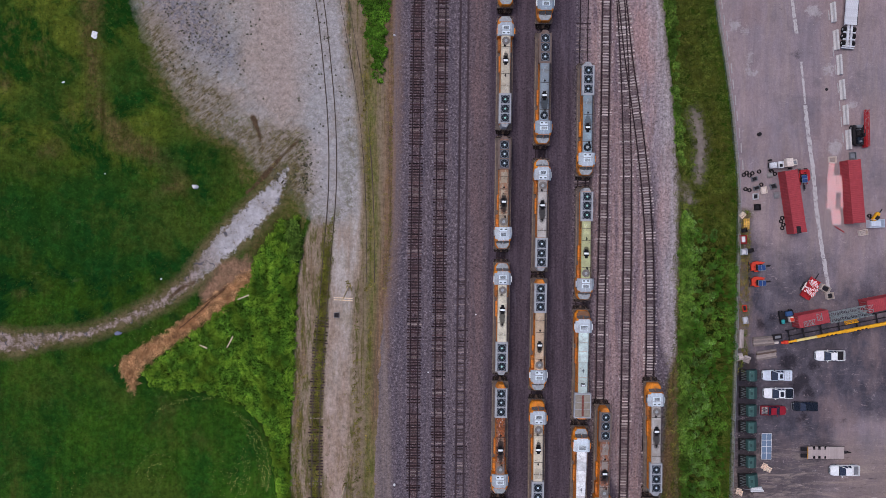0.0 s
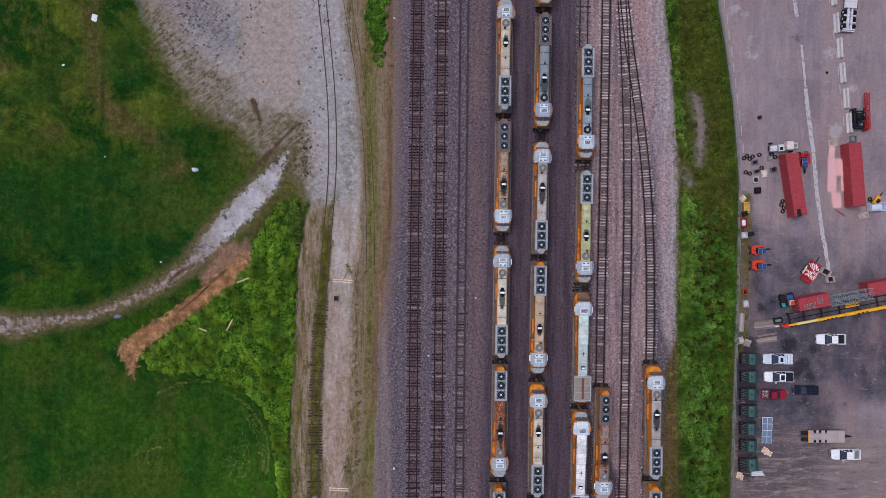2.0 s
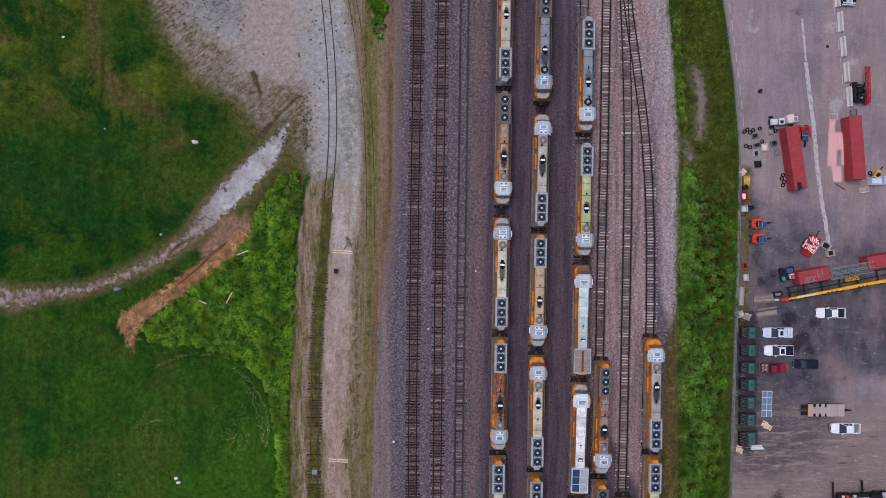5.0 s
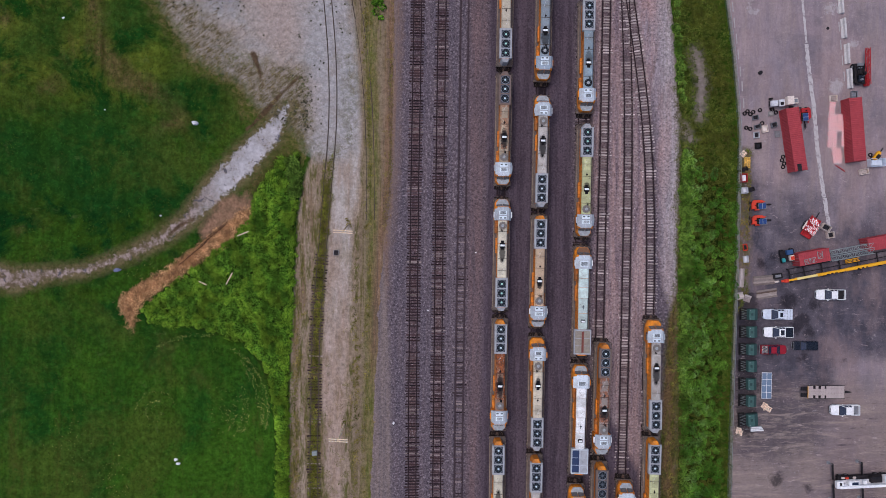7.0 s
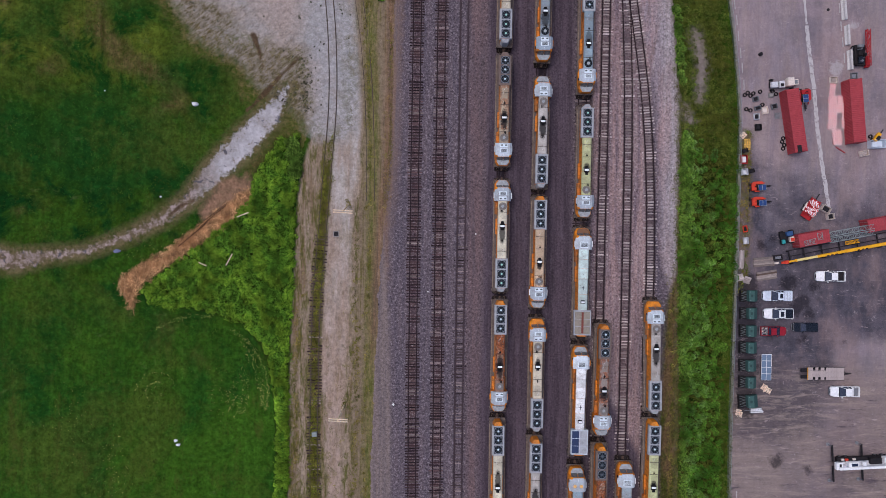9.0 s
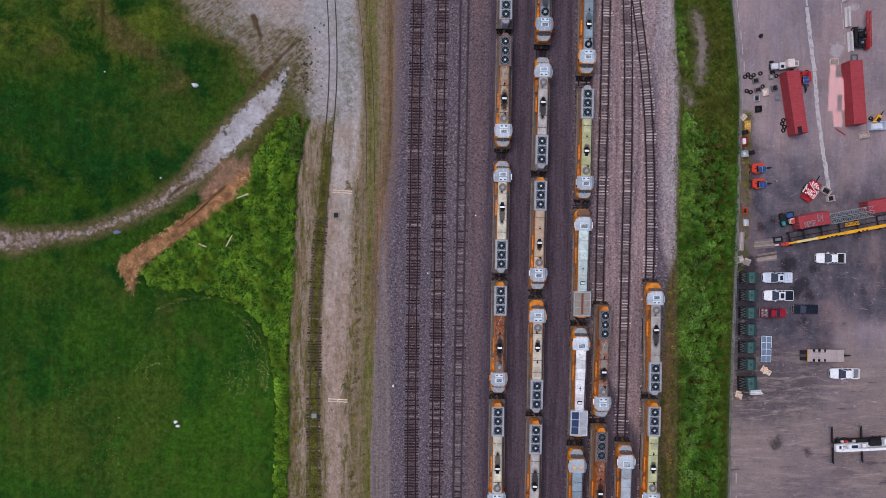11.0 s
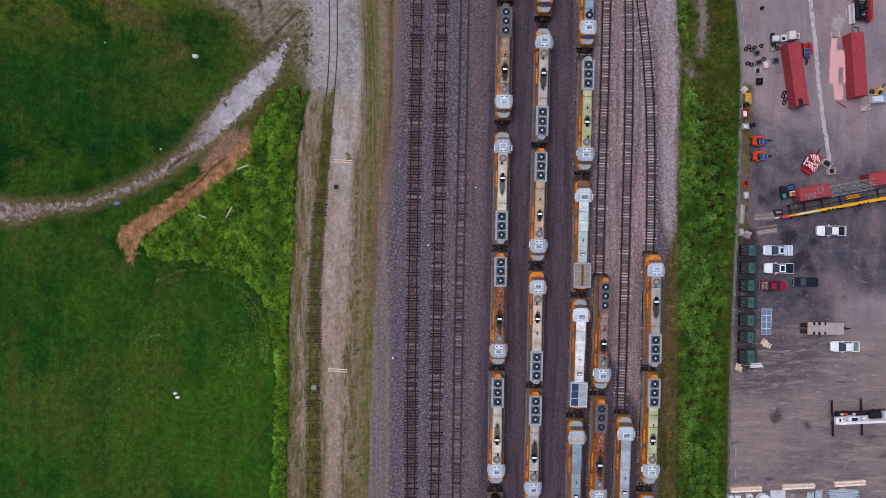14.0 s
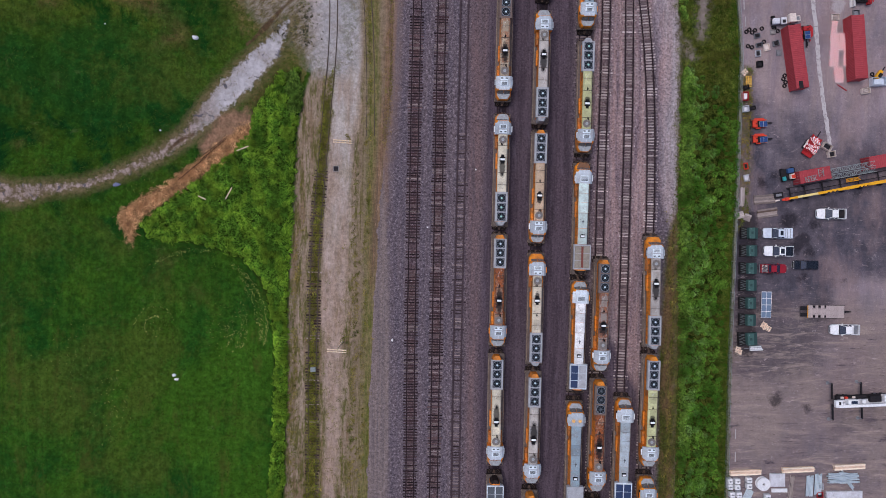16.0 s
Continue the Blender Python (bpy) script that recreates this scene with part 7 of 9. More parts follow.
def container(xy, turn, L, label, extra=0):
    W, H = 2.44, 2.6
    th = root("shipping_container", label, "container", pose(xy[0], xy[1], 0.04, 0, 0, turn))
    for s in (-1, 1):
        y = s * (W / 2 - 0.05)
        part("side_wall", corrugated(-L / 2 + 0.1, L / 2 - 0.1, 0.28, lambda x, d, e: (x, y + s * d + s * e, 0.15), (0, 0, H - 0.27)), REDDARK, th)
        part("bottom_rail", box(new_bm(), -L / 2, L / 2, s * W / 2 - 0.08 if s > 0 else -W / 2, W / 2 if s > 0 else -W / 2 + 0.08, 0, 0.16, 0.01), REDDARK, th)
        part("top_rail", box(new_bm(), -L / 2, L / 2, s * W / 2 - 0.07 if s > 0 else -W / 2, W / 2 if s > 0 else -W / 2 + 0.07, H - 0.12, H, 0.01), REDDARK, th)
        for e in (-1, 1):
            part("corner_post", box(new_bm(), min(e * L / 2, e * (L / 2 - 0.16)), max(e * L / 2, e * (L / 2 - 0.16)), min(s * (W / 2 + 0.005), s * (W / 2 - 0.16)), max(s * (W / 2 + 0.005), s * (W / 2 - 0.16)), 0, H + 0.015, 0.01), REDDARK, th)
    bm = corrugated(-L / 2 + 0.08, L / 2 - 0.08, 0.36, lambda x, d, e: (x, -W / 2 + 0.07, H - 0.04 + d + e), (0, W - 0.14, 0))
    part("roof", bm, REDDARK, th, "ribbed faded red roof")
    part("end_wall", box(new_bm(), L / 2 - 0.12, L / 2 - 0.06, -W / 2 + 0.1, W / 2 - 0.1, 0.1, H - 0.1), REDDARK, th)
    for s in (-1, 1):
        d = part("door", box(new_bm(), -L / 2 + 0.05, -L / 2 + 0.1, min(0.01 * s, s * (W / 2 - 0.1)), max(0.01 * s, s * (W / 2 - 0.1)), 0.12, H - 0.12, 0.01), REDDARK, th)
        for k in (0.3, 0.8):
            part("lock_rod", tube(new_bm(), (-L / 2 + 0.03, s * k, 0.15), (-L / 2 + 0.03, s * k, H - 0.15), 0.02, 6), GALV, d)
    part("floor", box(new_bm(), -L / 2 + 0.1, L / 2 - 0.1, -W / 2 + 0.1, W / 2 - 0.1, 0.08, 0.14), TIMBER, th)
    return th


container((67.58, 9.33), -81, 12.2, "long faded red shipping container standing on asphalt")
container((79.22, 11.29), -85, 12.2, "long faded red shipping container beside stacked barricades")
container((71.23, -13.21), 11, 6.1, "short red shipping container with metal frames on its roof")
container((87.51, -9.72), 11, 12.2, "red shipping container beside a lattice truss")


# ---- wheels and road vehicles ----
def tyre_mesh(r=0.4, w=0.26):
    bm = new_bm()
    ring = [(r * 0.6, -w / 2), (r * 0.92, -w / 2), (r, -w / 3), (r, w / 3), (r * 0.92, w / 2), (r * 0.6, w / 2)]
    n = 18
    vs = [[bm.verts.new((a * math.cos(2 * math.pi * i / n), b, a * math.sin(2 * math.pi * i / n))) for a, b in ring] for i in range(n)]
    for i in range(n):
        for k in range(len(ring)):
            bm.faces.new((vs[i][k], vs[i][(k + 1) % 6], vs[(i + 1) % n][(k + 1) % 6], vs[(i + 1) % n][k]))
    return to_mesh(bm, RUBBER)


TYRE = tyre_mesh()
TYRE_BIG = tyre_mesh(0.52, 0.28)
RIM = to_mesh(tube(new_bm(), (0, -0.1, 0), (0, 0.1, 0), 0.25, 14), GREYSTEEL)


def wheel(th, x, y, big=False):
    r = 0.52 if big else 0.4
    w = link_mesh("wheel", TYRE_BIG if big else TYRE, th, "", pose(x, y, r))
    link_mesh("rim", RIM, w)


CARGLASS = plain("tinted_car_glass", (34, 44, 64), 0.2, 0.0, 0.05)


def pickup(xy, turn, paint, label, bed="open", bed_mat=None, size=1.0):
    """Pickup truck, front towards +x: 5.6 m long, 2.0 m wide."""
    th = root("pickup_truck", label, "pickup truck", pose(xy[0], xy[1], 0.04, 0, 0, turn) @ Matrix.Diagonal((size, size, size, 1.0)), group="vehicles parked in the yard")
    bm = new_bm()
    lo, hi = 0.45, 1.08
    solid(bm, [[(0.75, -1.0, lo), (0.75, 1.0, lo), (0.75, 1.0, hi), (0.75, 0.9, 1.14), (0.75, -0.9, 1.14), (0.75, -1.0, hi)],
               [(2.2, -0.98, lo), (2.2, 0.98, lo), (2.2, 0.98, 1.0), (2.2, 0.86, 1.1), (2.2, -0.86, 1.1), (2.2, -0.98, 1.0)],
               [(2.62, -0.86, lo), (2.62, 0.86, lo), (2.62, 0.88, 0.94), (2.6, 0.78, 1.04), (2.6, -0.78, 1.04), (2.62, -0.88, 0.94)],
               [(2.84, -0.58, lo), (2.84, 0.58, lo), (2.84, 0.6, 0.86), (2.8, 0.54, 0.96), (2.8, -0.54, 0.96), (2.84, -0.6, 0.86)]])
    part("bonnet", bm, paint, th)
    part("bonnet_bulge", box(new_bm(), 0.9, 2.5, -0.5, 0.5, 1.08, 1.135, 0.02), paint, th)
    part("cab_lower", box(new_bm(), -1.05, 0.8, -1.0, 1.0, lo, 1.12, 0.09), paint, th)
    part("grille", box(new_bm(), 2.78, 2.87, -0.45, 0.45, 0.68, 0.9, 0.02), BLACKSTEEL, th)
    part("wiper_cowl", box(new_bm(), 1.16, 1.3, -0.9, 0.9, 1.1, 1.16, 0.02), BLACKSTEEL, th)
    bm = new_bm()
    solid(bm, [[(-1.12, -0.96, 1.1), (1.2, -0.96, 1.13), (1.2, 0.96, 1.13), (-1.12, 0.96, 1.1)], [(-0.9, -0.72, 1.74), (0.28, -0.72, 1.74), (0.28, 0.72, 1.74), (-0.9, 0.72, 1.74)]])
    part("glasshouse", bm, CARGLASS, th, "tinted glass")
    bm = new_bm()
    solid(bm, [[(-0.94, -0.74, 1.72), (0.3, -0.74, 1.72), (0.3, 0.74, 1.72), (-0.94, 0.74, 1.72)], [(-0.88, -0.66, 1.82), (0.2, -0.66, 1.82), (0.2, 0.66, 1.82), (-0.88, 0.66, 1.82)]])
    part("cab_roof", bm, paint, th)
    for s in (-1, 1):
        for x0, x1 in ((1.15, 0.28), (-0.36, -0.36), (-1.08, -0.9)):
            part("roof_pillar", tube(new_bm(), (x0, s * 0.95, 1.1), (x1, s * 0.75, 1.74), 0.05, 6), paint, th)
        part("mirror", box(new_bm(), 0.62, 0.78, min(s * 1.0, s * 1.24), max(s * 1.0, s * 1.24), 1.12, 1.32, 0.03), paint if bed != "cap" else BLACKSTEEL, th)
        part("headlight", box(new_bm(), 2.6, 2.74, min(s * 0.5, s * 0.84), max(s * 0.5, s * 0.84), 0.8, 0.95, 0.02), WHITEP, th, "clear headlight")
        part("bed_side", box(new_bm(), -2.8, -1.08, min(s * 0.88, s * 1.0), max(s * 0.88, s * 1.0), lo, 1.16, 0.03), paint, th)
        for x in (1.8, -1.85):
            wheel(th, x, s * 0.86)
    part("tailgate", box(new_bm(), -2.84, -2.74, -0.88, 0.88, 0.55, 1.14, 0.02), paint, th)
    part("bed_floor", box(new_bm(), -2.74, -1.08, -0.88, 0.88, 0.6, 0.66), bed_mat or GREYSTEEL, th)
    part("front_bumper", box(new_bm(), 2.5, 2.92, -0.8, 0.8, 0.42, 0.66, 0.14), GREYSTEEL, th)
    part("rear_bumper", box(new_bm(), -2.98, -2.84, -0.95, 0.95, 0.45, 0.62, 0.03), GREYSTEEL, th)
    if bed == "cap":
        part("bed_cover", box(new_bm(), -2.76, -1.1, -0.92, 0.92, 1.14, 1.2, 0.02), SILVERP, th, "silver tonneau cover")
        for k in (-2.3, -1.75, -1.3):
            part("cover_seam", box(new_bm(), k - 0.02, k + 0.02, -0.9, 0.9, 1.2, 1.212), BLACKSTEEL, th)
        part("sunroof", box(new_bm(), -0.62, -0.05, -0.42, 0.42, 1.82, 1.832), BLACKP, th, "dark sunroof")
    if bed == "black":
        part("bed_cover", box(new_bm(), -2.76, -1.1, -0.9, 0.9, 1.12, 1.18, 0.02), BLACKP, th, "black bed cover")
        part("sunroof", box(new_bm(), -0.66, 0.06, -0.5, 0.5, 1.82, 1.832), BLACKP, th, "dark glass roof")
    if bed == "tools":
        part("tool_box", box(new_bm(), -1.55, -1.12, -0.86, 0.86, 0.66, 1.24, 0.03), WHITEP, th, "white tool box")
        part("spare_load", tube(new_bm(), (-2.1, 0.1, 0.66), (-2.1, 0.1, 0.9), 0.42, 14), GREYSTEEL, th)
    if bed == "load":
        g = random.Random(5)
        for k in range(9):
            x, y = g.uniform(-2.5, -1.3), g.uniform(-0.65, 0.65)
            part("load_bundle", box(new_bm(), -0.2, 0.2, -0.13, 0.13, 0, 0.28, 0.03), g.choice([CREAMP, BLACKSTEEL, GREYSTEEL]), th, "", pose(x, y, 0.66, 0, 0, g.uniform(0, 180)))
        part("load_bars", tube(tube(new_bm(), (-2.6, -0.3, 1.0), (-1.2, 0.5, 1.05), 0.04, 6), (-2.6, 0.2, 1.02), (-1.2, -0.5, 1.0), 0.04, 6), BLACKSTEEL, th)
    return th


pickup((65.13, -24.39), 180, SILVERP, "silver pickup truck with covered bed parked beside green units", "cap")
pickup((65.38, -27.86), 180, CARWHITE, "white pickup truck with black bed cover and dark roof glass", "black")
pickup((64.52, -31.28), 0, REDCAR, "old red pickup truck loaded with scrap", "load", size=0.88)
pickup((70.68, -30.50), 180, BLACKP, "black pickup truck parked on asphalt", "black", size=0.86)
pickup((75.44, -20.53), 180, CARWHITE, "white pickup truck with open dark bed", "open", BLACKSTEEL)
pickup((78.50, -42.98), 180, CARWHITE, "white work pickup truck with tool box in its bed", "tools")


DECKGREY = plain("deck_grey", (168, 154, 150), 0.7, grime=0.4, scale=0.8, dirt=(124, 110, 104))


def planked_deck(th, x0, x1, y0, y1, z, mat, along=True, w=0.22):
    k = int((y1 - y0) / w)
    me = to_mesh(box(new_bm(), 0, x1 - x0, 0, (y1 - y0) / k - 0.012, 0, 0.05, 0.006), mat)
    for i in range(k):
        link_mesh("plank", me, th, "", pose(x0, y0 + (y1 - y0) * i / k, z))


def flat_trailer(xy, turn):
    """Low trailer with a pale deck, cut-outs over the wheels and a drawbar at +x."""
    th = root("flatbed_trailer", "pale wooden-decked flatbed trailer with black beavertail", "trailer", pose(xy[0], xy[1], 0.04, 0, 0, turn))
    part("frame", box(box(new_bm(), -4.0, 3.6, -0.5, -0.3, 0.6, 0.8), -4.0, 3.6, 0.3, 0.5, 0.6, 0.8), BLACKSTEEL, th)
    planked_deck(th, -0.0, 3.5, -1.2, 1.2, 0.8, DECKGREY)
    planked_deck(th, -3.5, 0.0, -0.62, 0.62, 0.8, DECKGREY)
    for x0, x1 in ((-3.5, -2.6), (-2.1, -1.55), (-1.05, -0.35)):
        for s in (-1, 1):
            part("deck_side_panel", box(new_bm(), x0, x1, min(s * 0.63, s * 1.2), max(s * 0.63, s * 1.2), 0.8, 0.85, 0.01), DECKGREY, th)
    for x in (-2.35, -1.3, -0.2):
        for s in (-1, 1):
            wheel(th, x, s * 0.98)
    part("edge_rail", box(box(new_bm(), -3.6, 3.6, -1.28, -1.22, 0.72, 0.86), -3.6, 3.6, 1.22, 1.28, 0.72, 0.86), BLACKSTEEL, th)
    for s in (-1, 1):
        part("ramp", box(new_bm(), -4.9, -3.62, min(s * 0.25, s * 1.0), max(s * 0.25, s * 1.0), 0.62, 0.74, 0.02), BLACKSTEEL, th, "black steel ramp")
    part("yellow_strap", box(new_bm(), -3.66, -3.56, -1.22, 1.22, 0.87, 0.9), YELLOWP, th)
    part("drawbar", solid(new_bm(), [[(3.5, -0.26, 0.62), (3.5, 0.26, 0.62), (3.5, 0.26, 0.76), (3.5, -0.26, 0.76)], [(5.0, -0.06, 0.62), (5.0, 0.06, 0.62), (5.0, 0.06, 0.72), (5.0, -0.06, 0.72)]]), BLACKSTEEL, th)
    part("jack", tube(new_bm(), (4.7, 0.0, 0.0), (4.7, 0.0, 0.95), 0.06, 8), BLACKSTEEL, th)


flat_trailer((74.87, -39.52), 0)


def semi_trailer(xy, turn):
    """Long flatbed trailer with a weathered deck; its open rear frame shows three axles at -x."""
    th = root("semi_trailer", "white flatbed semi trailer with weathered deck and exposed axles", "trailer", pose(xy[0], xy[1], 0.04, 0, 0, turn))
    planked_deck(th, -3.0, 9.5, -1.05, 1.25, 1.2, STAINW, w=0.3)
    part("deck_rail", box(new_bm(), -3.1, 9.5, 1.27, 1.34, 1.05, 1.27), STAINW, th)
    part("deck_rail", box(new_bm(), -3.1, 9.5, -1.14, -1.07, 1.05, 1.27), BLACKSTEEL, th)
    part("rear_frame", box(box(new_bm(), -7.2, -3.0, 0.1, 0.55, 0.7, 1.0, 0.03), -7.2, -3.0, -0.55, -0.2, 0.7, 1.0, 0.03), STAINW, th)
    for x in (-6.4, -5.0, -3.7):
        part("axle_beam", box(new_bm(), x - 0.16, x + 0.16, -1.25, 1.25, 0.55, 0.75, 0.02), STAINW, th)
        for s in (-1, 1):
            wheel(th, x, s * 1.1, True)
            wheel(th, x, s * 0.8, True)
    part("bumper", box(new_bm(), -7.4, -7.2, -1.25, 1.25, 0.5, 0.75, 0.02), STAINW, th)
    for x in (-5.7, -4.35, -7.0):
        part("cross_member", box(new_bm(), x - 0.12, x + 0.12, -1.2, 1.2, 0.8, 0.95, 0.02), STAINW, th)


semi_trailer((79.00, 46.48), 86)


# ---- trailers with solar panels ----
def solar_pair(th, x, y, z, w, h, n, mat, tilt=0):
    p = part("panel_frame", box(new_bm(), -w / 2, w / 2, -h / 2, h / 2, -0.03, 0.02, 0.005), GALV, th, "", pose(x, y, z, 0, tilt, 0))
    for i in range(n):
        x0 = -w / 2 + w * i / n + 0.04
        part("solar_panel", box(new_bm(), x0, x0 + w / n - 0.08, -h / 2 + 0.04, h / 2 - 0.04, 0.02, 0.03), mat, p, "blue solar panel")


def sign_trailer(xy, turn, paint, label):
    th = root("message_sign_trailer", label, "trailer", pose(xy[0], xy[1], 0.04, 0, 0, turn), group="towed sign trailers")
    part("chassis", box(box(new_bm(), -1.5, 1.4, -0.75, -0.6, 0.4, 0.55), -1.5, 1.4, 0.6, 0.75, 0.4, 0.55), paint, th)
    part("deck", box(new_bm(), -1.5, 0.9, -0.7, 0.7, 0.52, 0.6, 0.01), BLACKSTEEL, th)
    part("battery_box", box(new_bm(), -1.45, -0.6, -0.7, 0.5, 0.6, 1.0, 0.04), paint, th)
    part("folded_sign", solid(new_bm(), [[(-1.6, 0.45, 1.0), (0.9, 0.45, 1.0), (0.5, 0.95, 1.0), (-1.2, 0.95, 1.0)], [(-1.6, 0.45, 1.15), (0.9, 0.45, 1.15), (0.5, 0.95, 1.15), (-1.2, 0.95, 1.15)]]), paint, th)
    part("mast", tube(new_bm(), (-0.9, 0.0, 0.6), (-0.9, 0.0, 1.7), 0.07, 8), BLACKSTEEL, th)
    solar_pair(th, 0.35, -0.25, 1.35, 1.5, 1.1, 2, CELL)
    part("panel_post", tube(new_bm(), (0.35, -0.25, 0.6), (0.35, -0.25, 1.32), 0.05, 8), BLACKSTEEL, th)
    part("drawbar", box(new_bm(), 0.9, 2.6, -0.06, 0.06, 0.42, 0.54, 0.01), BLACKSTEEL, th)
    part("hitch_box", box(new_bm(), 1.5, 2.3, -0.16, 0.16, 0.54, 0.7, 0.02), BLACKSTEEL, th)
    part("fender", box(box(new_bm(), -0.9, 0.1, 0.76, 1.0, 0.72, 0.8, 0.03), -0.9, 0.1, -1.0, -0.76, 0.72, 0.8, 0.03), paint, th)
    for s in (-1, 1):
        wheel(th, -0.4, s * 0.88)
        part("outrigger", box(new_bm(), -1.75, -1.6, min(s * 0.3, s * 1.0), max(s * 0.3, s * 1.0), 0.3, 0.4, 0.01), BLACKSTEEL, th)


sign_trailer((61.39, -3.20), 4, ORANGEP, "orange towed sign trailer with blue solar panels")
sign_trailer((61.52, -6.17), 2, ORANGEP, "orange towed sign trailer with folded board")
sign_trailer((70.17, 14.16), -85, REDP, "red towed sign trailer with blue solar panels beside a container")


def solar_rack(xy, turn):
    th = root("solar_panel_rack", "rack of eight pale blue solar panels on the asphalt", "solar panels", pose(xy[0], xy[1], 0.04, 0, 0, turn))
    for y in (-2.0, 2.0):
        for x in (-0.8, 0.8):
            part("leg", tube(new_bm(), (x, y, 0), (x, y, 0.75), 0.04, 8), GALV, th)
    part("frame", box(new_bm(), -0.98, 0.98, -2.55, 2.55, 0.72, 0.78, 0.01), WHITEP, th)
    for i in range(4):
        for s in (-1, 1):
            part("solar_panel", box(new_bm(), min(s * 0.05, s * 0.92), max(s * 0.05, s * 0.92), -2.5 + 1.26 * i, -2.5 + 1.26 * i + 1.16, 0.78, 0.8), CELLPALE, th)
    part("side_board", box(new_bm(), 1.0, 1.25, 0.2, 2.4, 0.3, 0.36, 0.01), NEWWOOD, th)


solar_rack((63.24, -38.31), -1)


PALESTEEL = plain("pale_steel", (104, 110, 110), 0.55, 0.3, 0.4)


# ---- green skid units ----
def skid_unit(xy, turn, k=1.0):
    th = root("green_skid_unit", "dark green steel skid unit with folded scissor arm", "equipment", pose(xy[0], xy[1], 0.04, 0, 0, turn), group="row of green skid units")
    part("base", box(new_bm(), -0.95 * k, 1.15 * k, -1.1 * k, 1.1 * k, 0.1, 0.3, 0.02), BLACKSTEEL, th)
    # Added black sheet in place of the shade beneath the scissor arm
    part("shade_sheet", box(new_bm(), -2.15 * k, -0.95 * k, -1.2 * k, 1.2 * k, 0.0, 0.06, 0.01), RUBBER, th, "black sheet added for the shade under the arm")
    part("body", box(new_bm(), -0.85 * k, 0.25 * k, -1.05 * k, 1.05 * k, 0.3, 1.35, 0.05), GREENL, th)
    part("sloped_hood", solid(new_bm(), [[(0.26 * k, -1.1 * k, 0.3), (1.1 * k, -1.1 * k, 0.3), (1.1 * k, 1.1 * k, 0.3), (0.26 * k, 1.1 * k, 0.3)], [(0.26 * k, -1.1 * k, 1.2), (1.0 * k, -1.05 * k, 0.85), (1.0 * k, 1.05 * k, 0.85), (0.26 * k, 1.1 * k, 1.2)]]), GREENP, th)
    part("control_box", box(new_bm(), -0.5 * k, -0.1 * k, -0.2, 0.3, 1.35, 1.5, 0.03), GREENP, th)
    for y in (-0.8, 0.8):
        part("lifting_eye", tube(new_bm(), (-0.6 * k, y * k, 1.35), (-0.6 * k, y * k, 1.47), 0.06, 8), GALV, th)
    bm = new_bm()
    for i in range(4):
        y0, y1 = -0.95 + 0.48 * i, -0.95 + 0.48 * (i + 1)
        tube(bm, (-2.0 * k, y0 * k, 0.5), (-0.95 * k, (y0 + 0.24) * k, 0.55), 0.05, 6)
        tube(bm, (-0.95 * k, (y0 + 0.24) * k, 0.55), (-2.0 * k, y1 * k, 0.6), 0.035, 6)
    part("scissor_arm", bm, PALESTEEL, th, "folded grey scissor arm")
    part("arm_support", box(new_bm(), -2.1 * k, -2.0 * k, -1.05 * k, 1.05 * k, 0.05, 0.6, 0.01), BLACKSTEEL, th)


for i, (xy, a) in enumerate((((60.28, -24.44), 0), ((60.25, -27.86), 1), ((60.22, -31.28), 0), ((60.24, -34.54), 0), ((60.21, -38.02), 1), ((60.24, -41.34), -1))):
    skid_unit(xy, a)
skid_unit((60.43, -44.99), 4, 1.12)


# ---- timber, pallets and boards ----
def timber_mat(xy, turn, L, label, n=4, w=0.3, h=0.3, mat=TIMBER):
    th = root("timber_mat", label, "timber", pose(xy[0], xy[1], 0.05, 0, 0, turn))
    g = random.Random(int(L * 100))
    for i in range(n):
        d = g.uniform(-0.1, 0.1)
        part("beam", box(new_bm(), -L / 2 + d, L / 2 + d, (i - n / 2) * w + 0.01, (i - n / 2 + 1) * w - 0.01, 0, h, 0.015), mat, th)
    for x in (-L / 2 + 0.4, L / 2 - 0.4):
        part("tie_bolt", tube(new_bm(), (x, -n * w / 2, h * 0.5), (x, n * w / 2, h * 0.5), 0.025, 6), BLACKSTEEL, th)


timber_mat((62.80, -17.82), 5, 4.1, "weathered dark timber crane mat on asphalt", 5, 0.36)
timber_mat((63.38, -20.48), 9, 3.9, "weathered pale timber crane mat on asphalt", 5, 0.34)
timber_mat((58.45, -17.41), 88, 3.6, "old grey boards leaning along the kerb", 4, 0.26, 0.2, SLEEPER_PALE)
timber_mat((58.02, -20.96), 12, 1.7, "short grey boards on weedy ground", 4, 0.34, 0.2, SLEEPER_PALE)
timber_mat((59.58, -21.40), -18, 1.3, "short grey boards lying askew", 4, 0.34, 0.2, SLEEPER_PALE)


def pallet(xy, z, turn, mat, label="wooden pallet"):
    th = root("pallet", label, "pallet", pose(xy[0], xy[1], z, 0, 0, turn))
    for i in range(6):
        part("top_board", box(new_bm(), -0.6, 0.6, -0.5 + i * 0.18, -0.5 + i * 0.18 + 0.11, 0.11, 0.13), mat, th)
    for y in (-0.45, 0.0, 0.45):
        part("stringer", box(new_bm(), -0.05 + y, 0.05 + y, -0.5, 0.5, 0.0, 0.11), mat, th)


